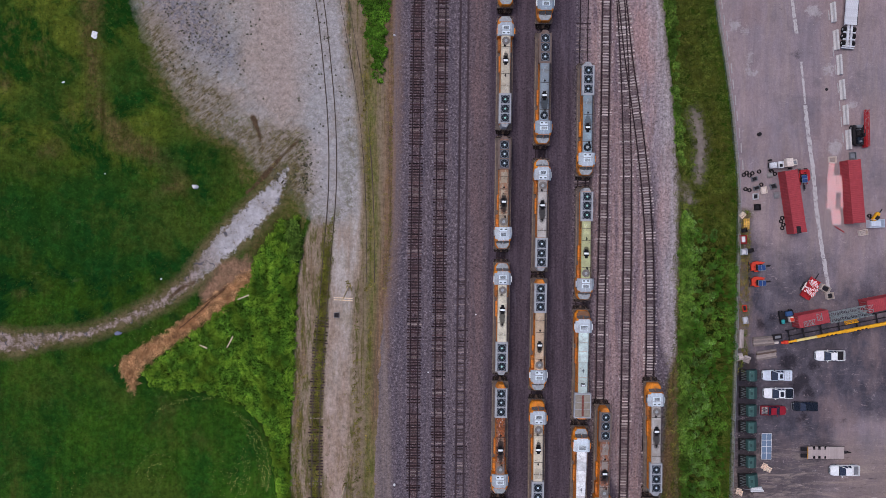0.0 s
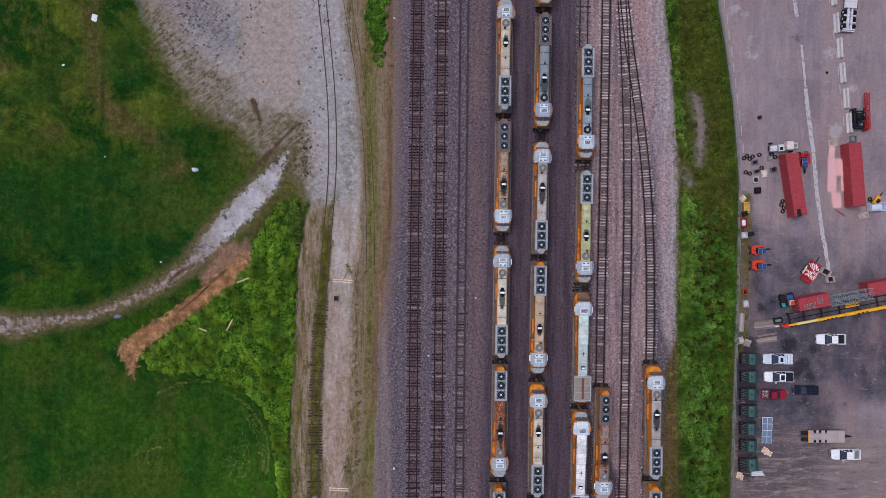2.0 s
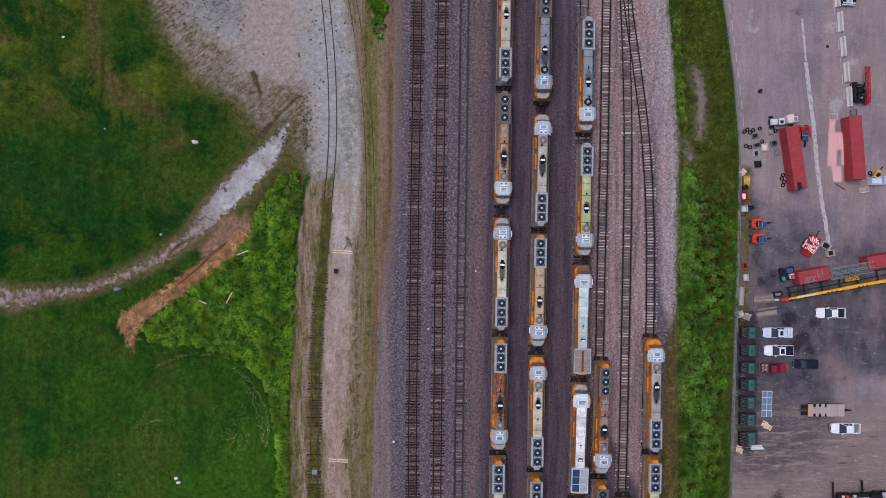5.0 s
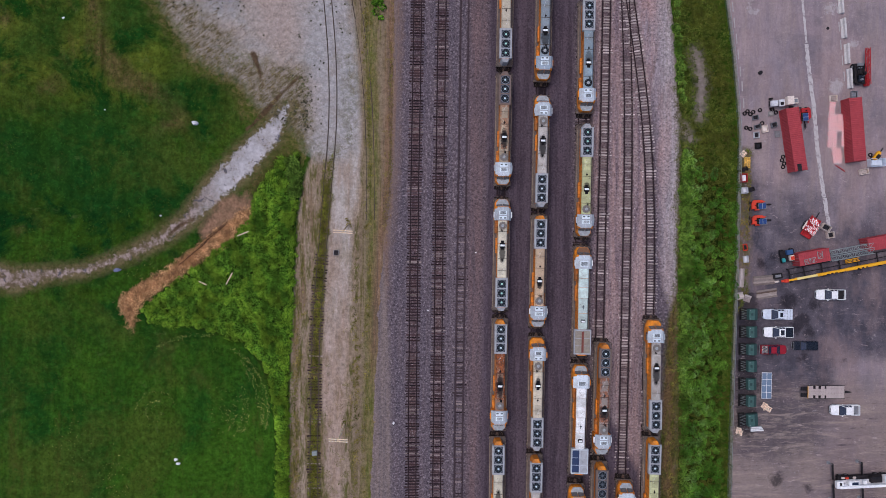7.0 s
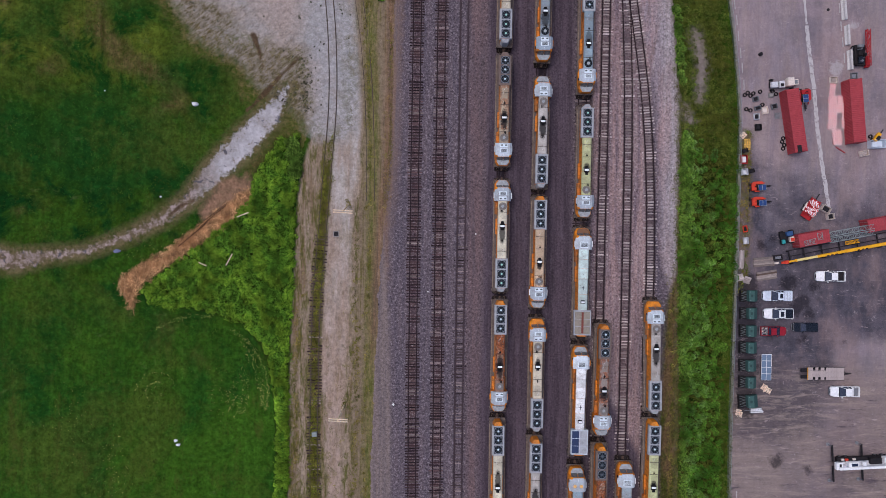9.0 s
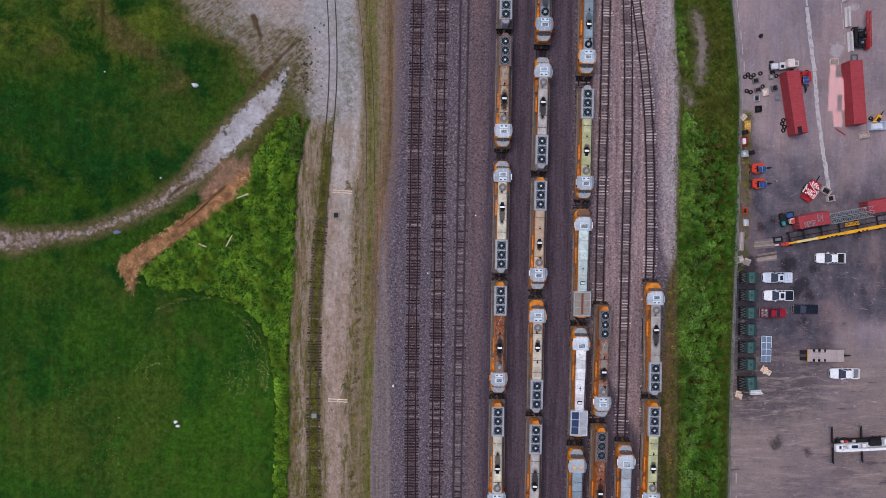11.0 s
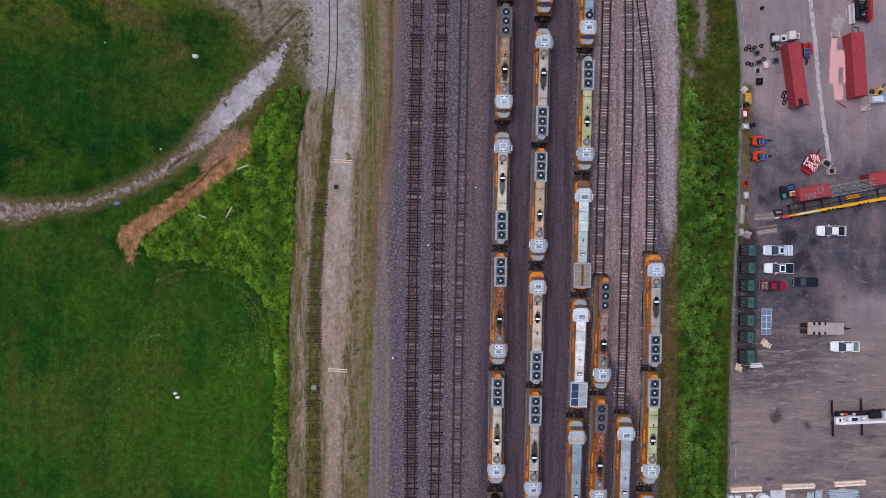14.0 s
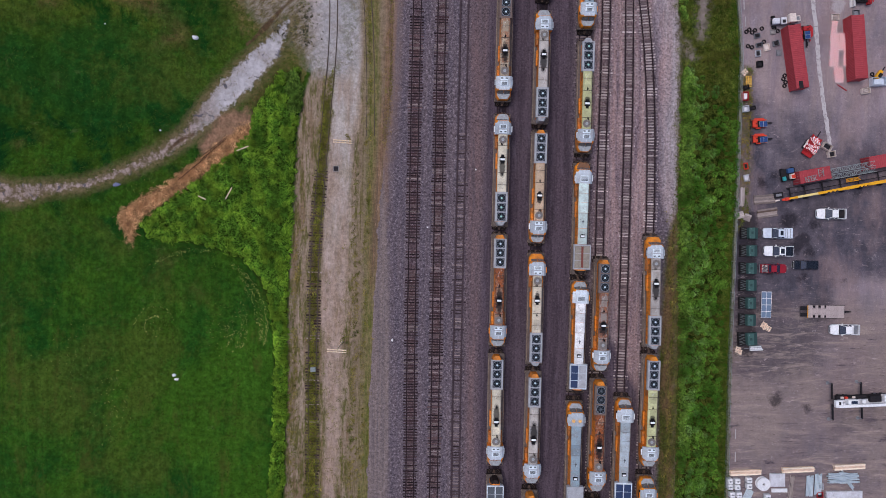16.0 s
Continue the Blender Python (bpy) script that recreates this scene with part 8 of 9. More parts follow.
YELLOWWOOD = wood_material("yellow_pallet_wood", (196, 150, 70), (210, 168, 84), (170, 128, 66), (0.85, 1.15))
px, py = (59.37, 5.61)
pallet((px, py), 0.05, 3, YELLOWWOOD, "yellow wooden pallet by the kerb")
pallet((px, py - 1.05), 0.05, 0, YELLOWWOOD, "yellow wooden pallet by the kerb")
px, py = (58.58, 6.82)
pallet((px, py), 0.05, 45, NEWWOOD, "pale wooden pallet tilted by the kerb")
px, py = (63.43, -42.70)
for k, (dx, dy, a) in enumerate(((0, 0, 20), (0.5, -0.3, -30), (-0.4, 0.35, 60))):
    pallet((px + dx, py + dy), 0.05 + 0.14 * k, a, NEWWOOD, "pale wooden pallet in a loose heap")


# ---- barricades ----
def striped():
    s = Mat("striped_board", 0.5)
    v = s.calc("ADD", s.axis(0), s.axis(1))
    f = s.ramp(s.calc("FRACT", s.calc("MULTIPLY", v, 2.0)), 0.48, 0.52)
    return s.done(s.tone(s.mix(f, srgb(238, 230, 228), srgb(204, 84, 82)), s.noise(3), 0.85, 1.15))


STRIPED = striped()


def barricade(m, L=1.5, boards=2):
    th = root("traffic_barricade", "red and white striped traffic barricade laid in a pile", "barricade", m, group="stacked traffic barricades")
    for i in range(boards):
        part("striped_rail", box(new_bm(), -L / 2, L / 2, (i - boards / 2) * 0.4 + 0.03, (i - boards / 2) * 0.4 + 0.36, 0, 0.05, 0.005), STRIPED, th)
    for x in (-L / 2 + 0.2, L / 2 - 0.2):
        part("leg", box(new_bm(), x - 0.03, x + 0.03, -0.2 * boards, 0.2 * boards, -0.06, 0.0), WHITEP, th)


g = random.Random(12)
for (cx, cy), nx, ny, nz, boards, L, turn, loose in (((76.71, 12.89), 4, 2, 3, 2, 1.6, 91, 2), ((75.86, 15.76), 1, 1, 2, 3, 2.2, 84, 2), ((78.41, 10.27), 1, 2, 2, 3, 1.9, 90, 1), ((75.85, 9.70), 2, 2, 3, 2, 1.6, 89, 5), ((76.76, 6.50), 2, 2, 3, 2, 1.5, 95, 9)):
    for k in range(nz):
        for i in range(nx):
            for j in range(ny):
                u, v = (j - (ny - 1) / 2) * (L + 0.06), (i - (nx - 1) / 2) * 0.42 * boards
                t = math.radians(turn)
                x, y = cx + u * math.cos(t) - v * math.sin(t), cy + u * math.sin(t) + v * math.cos(t)
                barricade(pose(x + g.gauss(0, 0.05), y + g.gauss(0, 0.08), 0.1 + 0.13 * k, g.uniform(-1, 1), g.uniform(-1, 1), turn + g.gauss(0, loose)), L, boards)


def barricade_trailer(xy, turn):
    th = root("barricade_trailer", "small red trailer heaped with striped barricades", "trailer", pose(xy[0], xy[1], 0.04, 0, 0, turn))
    part("bed", box(new_bm(), -2.2, 2.0, -1.0, 1.0, 0.55, 0.68, 0.02), REDP, th)
    part("side_rail", box(box(new_bm(), -2.2, 2.0, -1.04, -0.98, 0.68, 0.95), -2.2, 2.0, 0.98, 1.04, 0.68, 0.95), REDP, th)
    part("drawbar", box(new_bm(), 2.0, 3.3, -0.07, 0.07, 0.5, 0.62), BLACKSTEEL, th)
    part("fender", box(box(new_bm(), -1.2, 0.6, 1.06, 1.36, 0.82, 0.88, 0.02), -1.2, 0.6, -1.36, -1.06, 0.82, 0.88, 0.02), CREAMP, th)
    for s in (-1, 1):
        for x in (-0.75, 0.15):
            wheel(th, x, s * 1.2)
    gg = random.Random(4)
    for k in range(26):
        part("striped_rail", box(new_bm(), -0.75, 0.75, -0.13, 0.13, 0, 0.05, 0.005), STRIPED if gg.random() < 0.8 else REDP, th, "", pose(gg.uniform(-1.3, 1.4), gg.uniform(-0.6, 0.6), 0.7 + 0.03 * k, gg.uniform(-6, 6), gg.uniform(-6, 6), 90 + gg.gauss(0, 14)))
    for k in range(5):
        part("red_leg_frame", box(new_bm(), -0.9, 0.9, -0.05, 0.05, 0, 0.06), REDP, th, "", pose(-1.6 + 0.15 * k, gg.uniform(-0.2, 0.2), 0.75 + 0.1 * k, 0, 0, 100 + gg.gauss(0, 15)))


barricade_trailer((71.56, -7.37), 58)


# ---- lattice truss, crane boom and machines ----
def lattice(bm, L, w, h, r=0.04, step=0.9):
    """A square lattice girder along x."""
    for y in (-w / 2, w / 2):
        for z in (0, h):
            tube(bm, (0, y, z), (L, y, z), r, 6)
    n = int(L / step)
    for i in range(n):
        x0, x1 = L * i / n, L * (i + 1) / n
        for y in (-w / 2, w / 2):
            tube(bm, (x0, y, 0 if i % 2 else h), (x1, y, h if i % 2 else 0), r * 0.7, 5)
        for z in (0, h):
            tube(bm, (x0, -w / 2 if i % 2 else w / 2, z), (x1, w / 2 if i % 2 else -w / 2, z), r * 0.7, 5)
            tube(bm, (x0, -w / 2, z), (x0, w / 2, z), r * 0.7, 5)
    return bm


def truss_pair(xy, turn, L):
    th = root("lattice_truss", "pair of galvanised lattice trusses lying between red containers", "truss", pose(xy[0], xy[1], 1.95, 0, 0, turn))
    for y in (-0.55, 0.6):
        part("truss_section", lattice(new_bm(), L, 0.85, 0.7, 0.05, 0.8), GALV, th, "", pose(-L / 2, y, 0))
    for x in (-L / 2 + 0.4, L / 2 - 0.6):
        part("stand", box(box(new_bm(), x - 0.08, x + 0.08, -0.9, -0.7, -1.93, 0), x - 0.08, x + 0.08, 0.7, 0.9, -1.93, 0), GALV, th)


truss_pair((78.57, -12.24), 11, 8.4)
for k, (xy, a) in enumerate((((70.28, -13.95), 14), ((72.22, -12.76), 100))):
    th = root("metal_frame", "grey welded metal frame lying on a container roof", "frame", pose(xy[0], xy[1], 2.66, 0, 0, a))
    part("frame_lattice", lattice(new_bm(), 2.2 - 0.8 * k, 0.9, 0.12, 0.04, 0.5), GALV, th, "", pose(-1.0 + 0.3 * k, 0, 0))


def crane_boom(xy, turn):
    """Telescopic boom resting on a black carrier frame, tip at -x."""
    th = root("crane_boom", "yellow telescopic crane boom resting on a black carrier frame", "crane boom", pose(xy[0], xy[1], 0.04, 0, 0, turn))
    for i, (x0, x1, w, mt) in enumerate(((0.6, 2.4, 0.36, YELLOWP), (2.2, 6.6, 0.44, BOOMCREAM), (6.5, 12.2, 0.52, YELLOWP), (12.0, 20.5, 0.6, YELLOWP), (20.3, 30.0, 0.68, YELLOWP))):
        s = part("boom_section", box(new_bm(), x0, x1, -w / 2, w / 2, 1.7 - w * 0.2, 1.7 + w * 0.8, 0.06), mt, th)
        part("section_collar", box(new_bm(), x1 - 0.35, x1, -w / 2 - 0.06, w / 2 + 0.06, 1.66 - w * 0.2, 1.74 + w * 0.8, 0.03), YELLOWP, s)
    for x in (8.2, 9.0, 9.8, 14.2, 15.0, 15.8):
        part("marking_bar", box(new_bm(), x - 0.22, x + 0.22, -0.28, -0.1, 2.06, 2.2), BLACKSTEEL, th)
    part("sheave_head", tube(tube(new_bm(), (0.4, -0.3, 1.6), (0.4, 0.3, 1.6), 0.45, 14), (-0.1, -0.2, 1.3), (-0.1, 0.2, 1.3), 0.35, 12), ORANGEP, th)
    part("hook_block", tube(new_bm(), (-0.9, -0.15, 0.5), (-0.9, 0.15, 0.5), 0.42, 14), CREAMP, th)
    for y in (0.9, 2.0):
        part("carrier_rail", box(new_bm(), 1.4, 30.0, y - 0.07, y + 0.07, 0.8, 0.98, 0.01), BLACKSTEEL, th)
    for x in (1.6, 4.5, 8.0, 11.5, 15.0, 19.0, 23.0):
        part("carrier_cross", box(new_bm(), x - 0.12, x + 0.12, -0.7, 2.05, 0.7, 0.84, 0.01), BLACKSTEEL, th)
        part("carrier_leg", box(new_bm(), x - 0.1, x + 0.1, -0.6, -0.4, 0, 1.5), BLACKSTEEL, th)
        part("carrier_leg", box(new_bm(), x - 0.1, x + 0.1, 1.8, 2.0, 0, 0.9), BLACKSTEEL, th)
    part("jib_ladder", lattice(new_bm(), 2.6, 0.6, 0.3, 0.05, 0.5), YELLOWP, th, "", pose(12.6, 1.4, 1.0))


crane_boom((66.06, -17.88), 11)


def machine(xy, turn, label, bits, cat="machine", name="machine"):
    """A small machine from shaped blocks: (part, x0, x1, y0, y1, z0, z1, material)."""
    th = root(name, label, cat, pose(xy[0], xy[1], 0.04, 0, 0, turn))
    for nm, x0, x1, y0, y1, z0, z1, mt in bits:
        part(nm, box(new_bm(), x0, x1, y0, y1, z0, z1, min(0.08, (x1 - x0) / 5, (y1 - y0) / 5, (z1 - z0) / 5)), mt, th)
    return th


th = machine((67.24, -12.95), 11, "compact work platform machine with blue tarp beside a container", [("chassis", -1.6, 1.2, -1.1, 1.1, 0.4, 0.9, BLACKSTEEL), ("blue_tarp", -0.6, 0.6, 0.2, 1.1, 0.9, 1.6, BLUEP), ("engine_box", -0.2, 0.7, -1.0, 0.0, 0.9, 1.6, CREAMP), ("orange_panel", -0.1, 0.6, -0.9, -0.2, 1.6, 1.66, ORANGEP), ("teal_box", -1.6, -1.0, -1.1, -0.3, 0.9, 1.4, TEALP), ("seat", -0.8, -0.3, -0.8, -0.2, 0.9, 1.2, BLACKSTEEL)])
for x in (-1.1, 0.8):
    for s in (-1, 1):
        wheel(th, x, s * 1.15)
machine((65.51, -17.03), 8, "dark grey steel counterweight on asphalt", [("block", -1.0, 0.9, -0.5, 0.6, 0, 0.4, BLACKSTEEL), ("lug", -0.6, 0.5, -0.2, 0.3, 0.4, 0.5, GREYSTEEL)], "counterweight", "counterweight")

th = machine((80.58, 22.48), 92, "dark rough-terrain lift with red lattice boom", [("chassis", -2.0, 1.8, -1.0, 1.0, 0.5, 1.0, BLACKSTEEL), ("seat_base", -0.3, 0.5, -0.1, 0.5, 1.0, 1.3, BLACKSTEEL), ("backrest", -0.45, -0.3, -0.1, 0.5, 1.2, 1.8, RUBBER), ("engine_cover", -1.9, -0.6, -0.4, 0.6, 1.0, 1.6, BLACKP), ("radiator", 1.2, 1.75, -0.5, 0.6, 1.0, 1.5, GREYSTEEL), ("counterweight", -2.2, -1.9, -0.8, 0.8, 0.6, 1.3, BLACKSTEEL), ("dashboard", 0.75, 0.95, -0.1, 0.6, 1.0, 1.6, GREYSTEEL)], "lift truck", "lift_truck")
for x in (-1.4, 1.3):
    for s in (-1, 1):
        wheel(th, x, s * 1.1, True)
part("lattice_boom", lattice(new_bm(), 7.0, 0.62, 0.5, 0.07, 0.7), REDP, th, "red lattice boom", pose(-2.4, -1.3, 1.2))
part("boom_base", box(new_bm(), -2.6, -0.4, -1.68, -0.95, 0.5, 1.2, 0.04), REDP, th)
part("air_cleaner", tube(tube(new_bm(), (-1.5, 0.2, 1.6), (-1.5, 0.2, 1.95), 0.22, 12), (-0.9, -0.1, 1.6), (-0.9, -0.1, 2.1), 0.07, 8), GREYSTEEL, th)
part("boom_winch", tube(new_bm(), (-0.2, -0.9, 1.2), (-0.2, -0.5, 1.2), 0.38, 14), BLACKSTEEL, th)
for s in (-1, 1):
    part("roll_bar", tube_path(new_bm(), [(-0.7, 0.25 + s * 0.55, 1.0), (-0.6, 0.25 + s * 0.55, 2.4), (0.7, 0.25 + s * 0.55, 2.4), (1.0, 0.25 + s * 0.55, 1.0)], 0.05), BLACKSTEEL, th)

# worn truck cab and machine parts north of the first container
th = machine((66.19, 16.75), 5, "faded white flat-nosed utility vehicle missing body panels", [("chassis", -3.0, 2.2, -0.5, 0.5, 0.5, 0.8, BLACKSTEEL), ("cab", 0.0, 1.3, -0.7, 0.9, 0.8, 1.9, CREAMP), ("rear_box", -2.9, -1.6, -0.7, 0.4, 0.8, 1.4, STAINW), ("tank", -1.3, -0.2, -0.8, 0.5, 0.8, 1.3, STAINW), ("hatch", -1.1, -0.5, -0.6, 0.0, 1.3, 1.33, BLACKSTEEL), ("bonnet", 1.45, 2.4, -0.5, 0.6, 0.8, 1.3, CREAMP), ("louvre", 1.6, 2.2, -0.3, 0.4, 1.3, 1.34, GREYSTEEL)], "utility vehicle", "utility_vehicle")
for x in (-2.4, 1.4):
    for s in (-1, 1):
        wheel(th, x, s * 0.95)

# scrap pieces, tyres and blocks on the asphalt
def tyre(xy, z, turn=0):
    ob = link_mesh("loose_tyre", TYRE, None, "", pose(xy[0], xy[1], z, 90, 0, turn))
    tagged(ob, "worn black tyre lying on asphalt", "tyre", group="loose tyres")


for xy in ((58.75, 14.65), (59.30, 15.09), (59.86, 14.54), (60.41, 14.98), (61.73, 15.32), (59.10, 11.90), (59.88, 11.68), (62.19, 12.78), (64.16, 15.43), (64.83, 14.88), (66.33, 6.28), (66.12, 5.62), (66.56, 4.96), (66.35, 4.29), (83.82, 6.09), (83.38, 6.75)):
    tyre(xy, 0.17)


def crate(xy, turn, w, l, h, mt, label, inner=None):
    """An open-topped box with a rim, floor and contents."""
    th = root("crate", label, "crate", pose(xy[0], xy[1], 0.05, 0, 0, turn))
    t = 0.06
    for s in (-1, 1):
        part("side", box(new_bm(), min(s * w / 2, s * (w / 2 - t)), max(s * w / 2, s * (w / 2 - t)), -l / 2, l / 2, 0, h, 0.01), mt, th)
        part("end", box(new_bm(), -w / 2 + t, w / 2 - t, min(s * l / 2, s * (l / 2 - t)), max(s * l / 2, s * (l / 2 - t)), 0, h, 0.01), mt, th)
    part("bottom", box(new_bm(), -w / 2 + t, w / 2 - t, -l / 2 + t, l / 2 - t, 0, 0.06), mt, th)
    part("filling", box(new_bm(), -w / 3, w / 3, -l / 3, l / 3, 0.06, h * 0.7, 0.05), inner or BLACKSTEEL, th)


crate((60.75, 13.86), 10, 1.1, 0.9, 0.5, GREYSTEEL, "small grey metal bin of scrap")
crate((61.21, 12.10), 15, 1.2, 0.8, 0.5, GREYSTEEL, "small grey metal bin of scrap")
crate((62.65, 11.66), 12, 1.2, 1.4, 0.4, CREAMP, "pale square crate with closed contents", CREAMP)
crate((64.41, 12.44), 15, 1.1, 1.0, 0.6, GREYSTEEL, "grey slatted bin on asphalt")
crate((63.84, 14.64), 5, 1.0, 0.9, 0.3, CONCRETE, "low grey bin on asphalt", CONCRETE)
crate((61.00, 10.45), 5, 1.0, 1.2, 0.5, STAINW, "pale bin with dark scrap inside")
crate((61.35, 8.36), 4, 1.1, 1.2, 0.6, BLACKSTEEL, "black steel bin of scrap")
crate((65.19, 10.69), 4, 1.0, 1.2, 0.15, GREYSTEEL, "flat grey steel plate beside a container", GREYSTEEL)
crate((58.58, 2.07), 2, 1.1, 1.7, 0.8, REDP, "small red metal box by the kerb", WHITEP)
crate((58.84, 3.84), 20, 1.0, 0.9, 0.5, BLACKSTEEL, "dark scrap bin by the kerb")
crate((58.71, -0.35), 5, 1.1, 1.2, 0.8, STAINW, "white square tank by the kerb", STAINW)
crate((60.13, -0.13), 15, 1.3, 0.8, 0.3, BLACKSTEEL, "dark scrap frame by the kerb")
crate((59.10, -11.41), 8, 0.8, 1.3, 0.3, ORANGEP, "orange open frame by the kerb")
crate((59.18, -13.72), 6, 0.9, 1.3, 0.5, STAINW, "white box lying in weeds", STAINW)
crate((74.61, -7.50), 60, 1.2, 1.7, 0.9, CREAMP, "tipped pale plastic bin on asphalt", BLACKSTEEL)
crate((75.51, -8.93), 10, 1.3, 1.2, 0.9, CREAMP, "open pale plastic bin on asphalt", BLACKSTEEL)
crate((84.29, 5.18), 3, 2.9, 1.6, 1.1, SILVERP, "pale blue-grey steel skip", SILVERP)
crate((81.98, 3.43), 12, 1.6, 1.1, 0.7, CREAMP, "open pale bin with brown timber", TIMBER)
crate((75.96, 17.63), 2, 1.5, 1.2, 0.5, CREAMP, "pale timber crate beside barricades", TIMBER)
crate((79.92, 18.41), 2, 1.2, 1.3, 0.5, GREYSTEEL, "grey steel box behind a container", GREYSTEEL)
machine((84.31, 6.51), 55, "yellow and black compactor machine", [("body", -0.9, 0.9, -0.3, 0.4, 0.3, 1.0, YELLOWP), ("engine", -0.6, 0.2, -0.4, 0.2, 1.0, 1.3, BLACKSTEEL), ("handle", 0.9, 1.8, -0.1, 0.1, 0.8, 0.9, BLACKSTEEL)], "compactor", "compactor")
ob = link_mesh("red_pole", to_mesh(box(new_bm(), -1.1, 1.1, -0.08, 0.08, 0, 0.12, 0.01), REDP), None, "", pose(*(77.59, 4.09), 0.05, 0, 0, -33))
tagged(ob, "short red steel pole on asphalt", "pole")
ob = link_mesh("manhole_cover", to_mesh(tube(new_bm(), (0, 0, 0), (0, 0, 0.03), 0.3, 16), BLACKSTEEL), None, "", pose(*(74.88, 31.35), 0.04))
tagged(ob, "small black round cover in asphalt", "cover")
ob = link_mesh("drum", to_mesh(tube(new_bm(), (0, 0, 0), (0, 0, 0.5), 0.35, 14), BLACKSTEEL), None, "", pose(*(61.68, 22.57), 0.04))
tagged(ob, "small dark drum on asphalt", "drum")
ob = link_mesh("container_vent", to_mesh(box(new_bm(), -0.7, 0.7, -0.4, 0.4, 0, 0.06, 0.01), BLACKSTEEL), None, "", pose(*(68.16, 3.92), 2.63, 0, 0, -81))
tagged(ob, "dark grille lying on a container roof", "grille")

# small trailer and rack by the last green unit
for k, (dx, dy, a) in enumerate(((-0.5, 0.5, 8), (0.4, -0.3, -12), (-0.2, -0.8, 30), (0.1, 0.2, 75))):
    pallet((57.9 + dx, -47.4 + dy), 0.05 + 0.14 * k, a, NEWWOOD if k % 2 else TIMBER, "weathered wooden pallet in a heap by the kerb")
machine((61.47, -46.85), 3, "low trailer carrying white pipes", [("frame", -1.2, 1.2, -0.5, 0.5, 0.3, 0.42, GREYSTEEL), ("pipe", -1.1, 1.4, -0.45, -0.2, 0.42, 0.65, WHITEP), ("pipe", -1.1, 1.2, -0.12, 0.1, 0.42, 0.65, WHITEP), ("pipe", -1.0, 1.0, 0.18, 0.42, 0.42, 0.65, WHITEP), ("drawbar", -2.2, -1.2, -0.05, 0.05, 0.3, 0.4, GREYSTEEL)], "trailer", "pipe_trailer")


# ---- white crane truck with outriggers ----
def crane_truck(xy, turn):
    th = root("crane_truck", "white mobile crane truck with black outriggers extended", "crane truck", pose(xy[0], xy[1], 0.04, 0, 0, turn))
    part("chassis", box(new_bm(), 0.3, 14.0, -1.1, 1.2, 0.6, 1.3, 0.05), BLACKSTEEL, th)
    part("deck", box(new_bm(), 0.2, 14.0, -0.9, 0.5, 1.3, 1.5, 0.03), STAINW, th)
    part("boom", box(new_bm(), 0.0, 14.0, -0.8, -0.3, 1.9, 2.5, 0.06), CARWHITE, th, "long white boom")
    part("boom_flange", box(new_bm(), 1.6, 14.0, -1.0, -0.82, 1.7, 1.86, 0.02), CARWHITE, th)
    part("boom_head", box(new_bm(), -0.4, 0.9, -0.85, 0.55, 1.4, 2.2, 0.08), CARWHITE, th)
    part("counterweight", box(new_bm(), 0.9, 1.5, -0.9, 0.1, 1.4, 2.3, 0.06), STAINW, th)
    for k in range(5):
        part("deck_gear", box(new_bm(), 0.2 + 0.75 * k, 0.75 + 0.75 * k, 0.75, 1.1, 1.3, 1.5 + 0.12 * (k % 3), 0.04), (BLACKSTEEL, CREAMP, ORANGEP, BLACKSTEEL, CREAMP)[k], th)
    part("head_opening", box(new_bm(), 0.15, 0.55, -0.25, 0.3, 2.2, 2.23), BLACKSTEEL, th)
    part("operator_cab", box(new_bm(), 1.7, 3.6, -0.2, 0.7, 1.5, 2.7, 0.12), CARWHITE, th)
    part("cab_window", box(new_bm(), 2.2, 3.4, -0.05, 0.5, 2.7, 2.72), CARGLASS, th)
    part("winch", tube(new_bm(), (5.0, -0.1, 2.1), (5.0, 0.6, 2.1), 0.36, 14), CARWHITE, th)
    part("engine_cover", box(new_bm(), 6.2, 8.4, 0.0, 1.2, 1.5, 2.2, 0.06), BLACKSTEEL, th)
    part("drive_cab", box(new_bm(), 8.8, 11.2, 0.1, 1.3, 1.3, 2.5, 0.1), CARWHITE, th)
    for x in (1.2, 2.4, 8.2, 9.6, 12.6):
        for s in (-1, 1):
            wheel(th, x, s * 1.1, True)
    for x in (-0.3, 5.4):
        for s in (-1, 1):
            o = part("outrigger_beam", box(new_bm(), x - 0.14, x + 0.14, min(s * 0.5, s * 3.6), max(s * 0.5, s * 3.6), 0.7, 0.98, 0.02), BLACKSTEEL, th)
            part("outrigger_foot", tube(tube(new_bm(), (x - 0.35, s * 3.55, 0), (x - 0.35, s * 3.55, 0.12), 0.35, 12), (x - 0.35, s * 3.55, 0.1), (x - 0.1, s * 3.45, 0.95), 0.08, 8), GREYSTEEL, o)


crane_truck((76.70, -57.06), 3)


# ---- stored building materials at the south end ----
def beam_stack(xy, turn, L, label):
    th = root("beam_stack", label, "timber", pose(xy[0], xy[1], 0.05, 0, 0, turn))
    g = random.Random(int(L * 31))
    for i in range(3):
        for k in range(2):
            d = g.uniform(-0.15, 0.15)
            part("beam", box(new_bm(), -L / 2 + d, L / 2 + d, -0.5 + 0.34 * i, -0.5 + 0.34 * i + 0.32, 0.3 * k, 0.3 * k + 0.28, 0.02), NEWWOOD, th)


beam_stack((60.00, -71.25), 3, 6.0, "stack of long fresh pale timber beams")
beam_stack((70.27, -70.58), 3, 6.2, "stack of long fresh pale timber beams")
beam_stack((80.32, -69.92), 4, 6.0, "stack of long fresh pale timber beams")


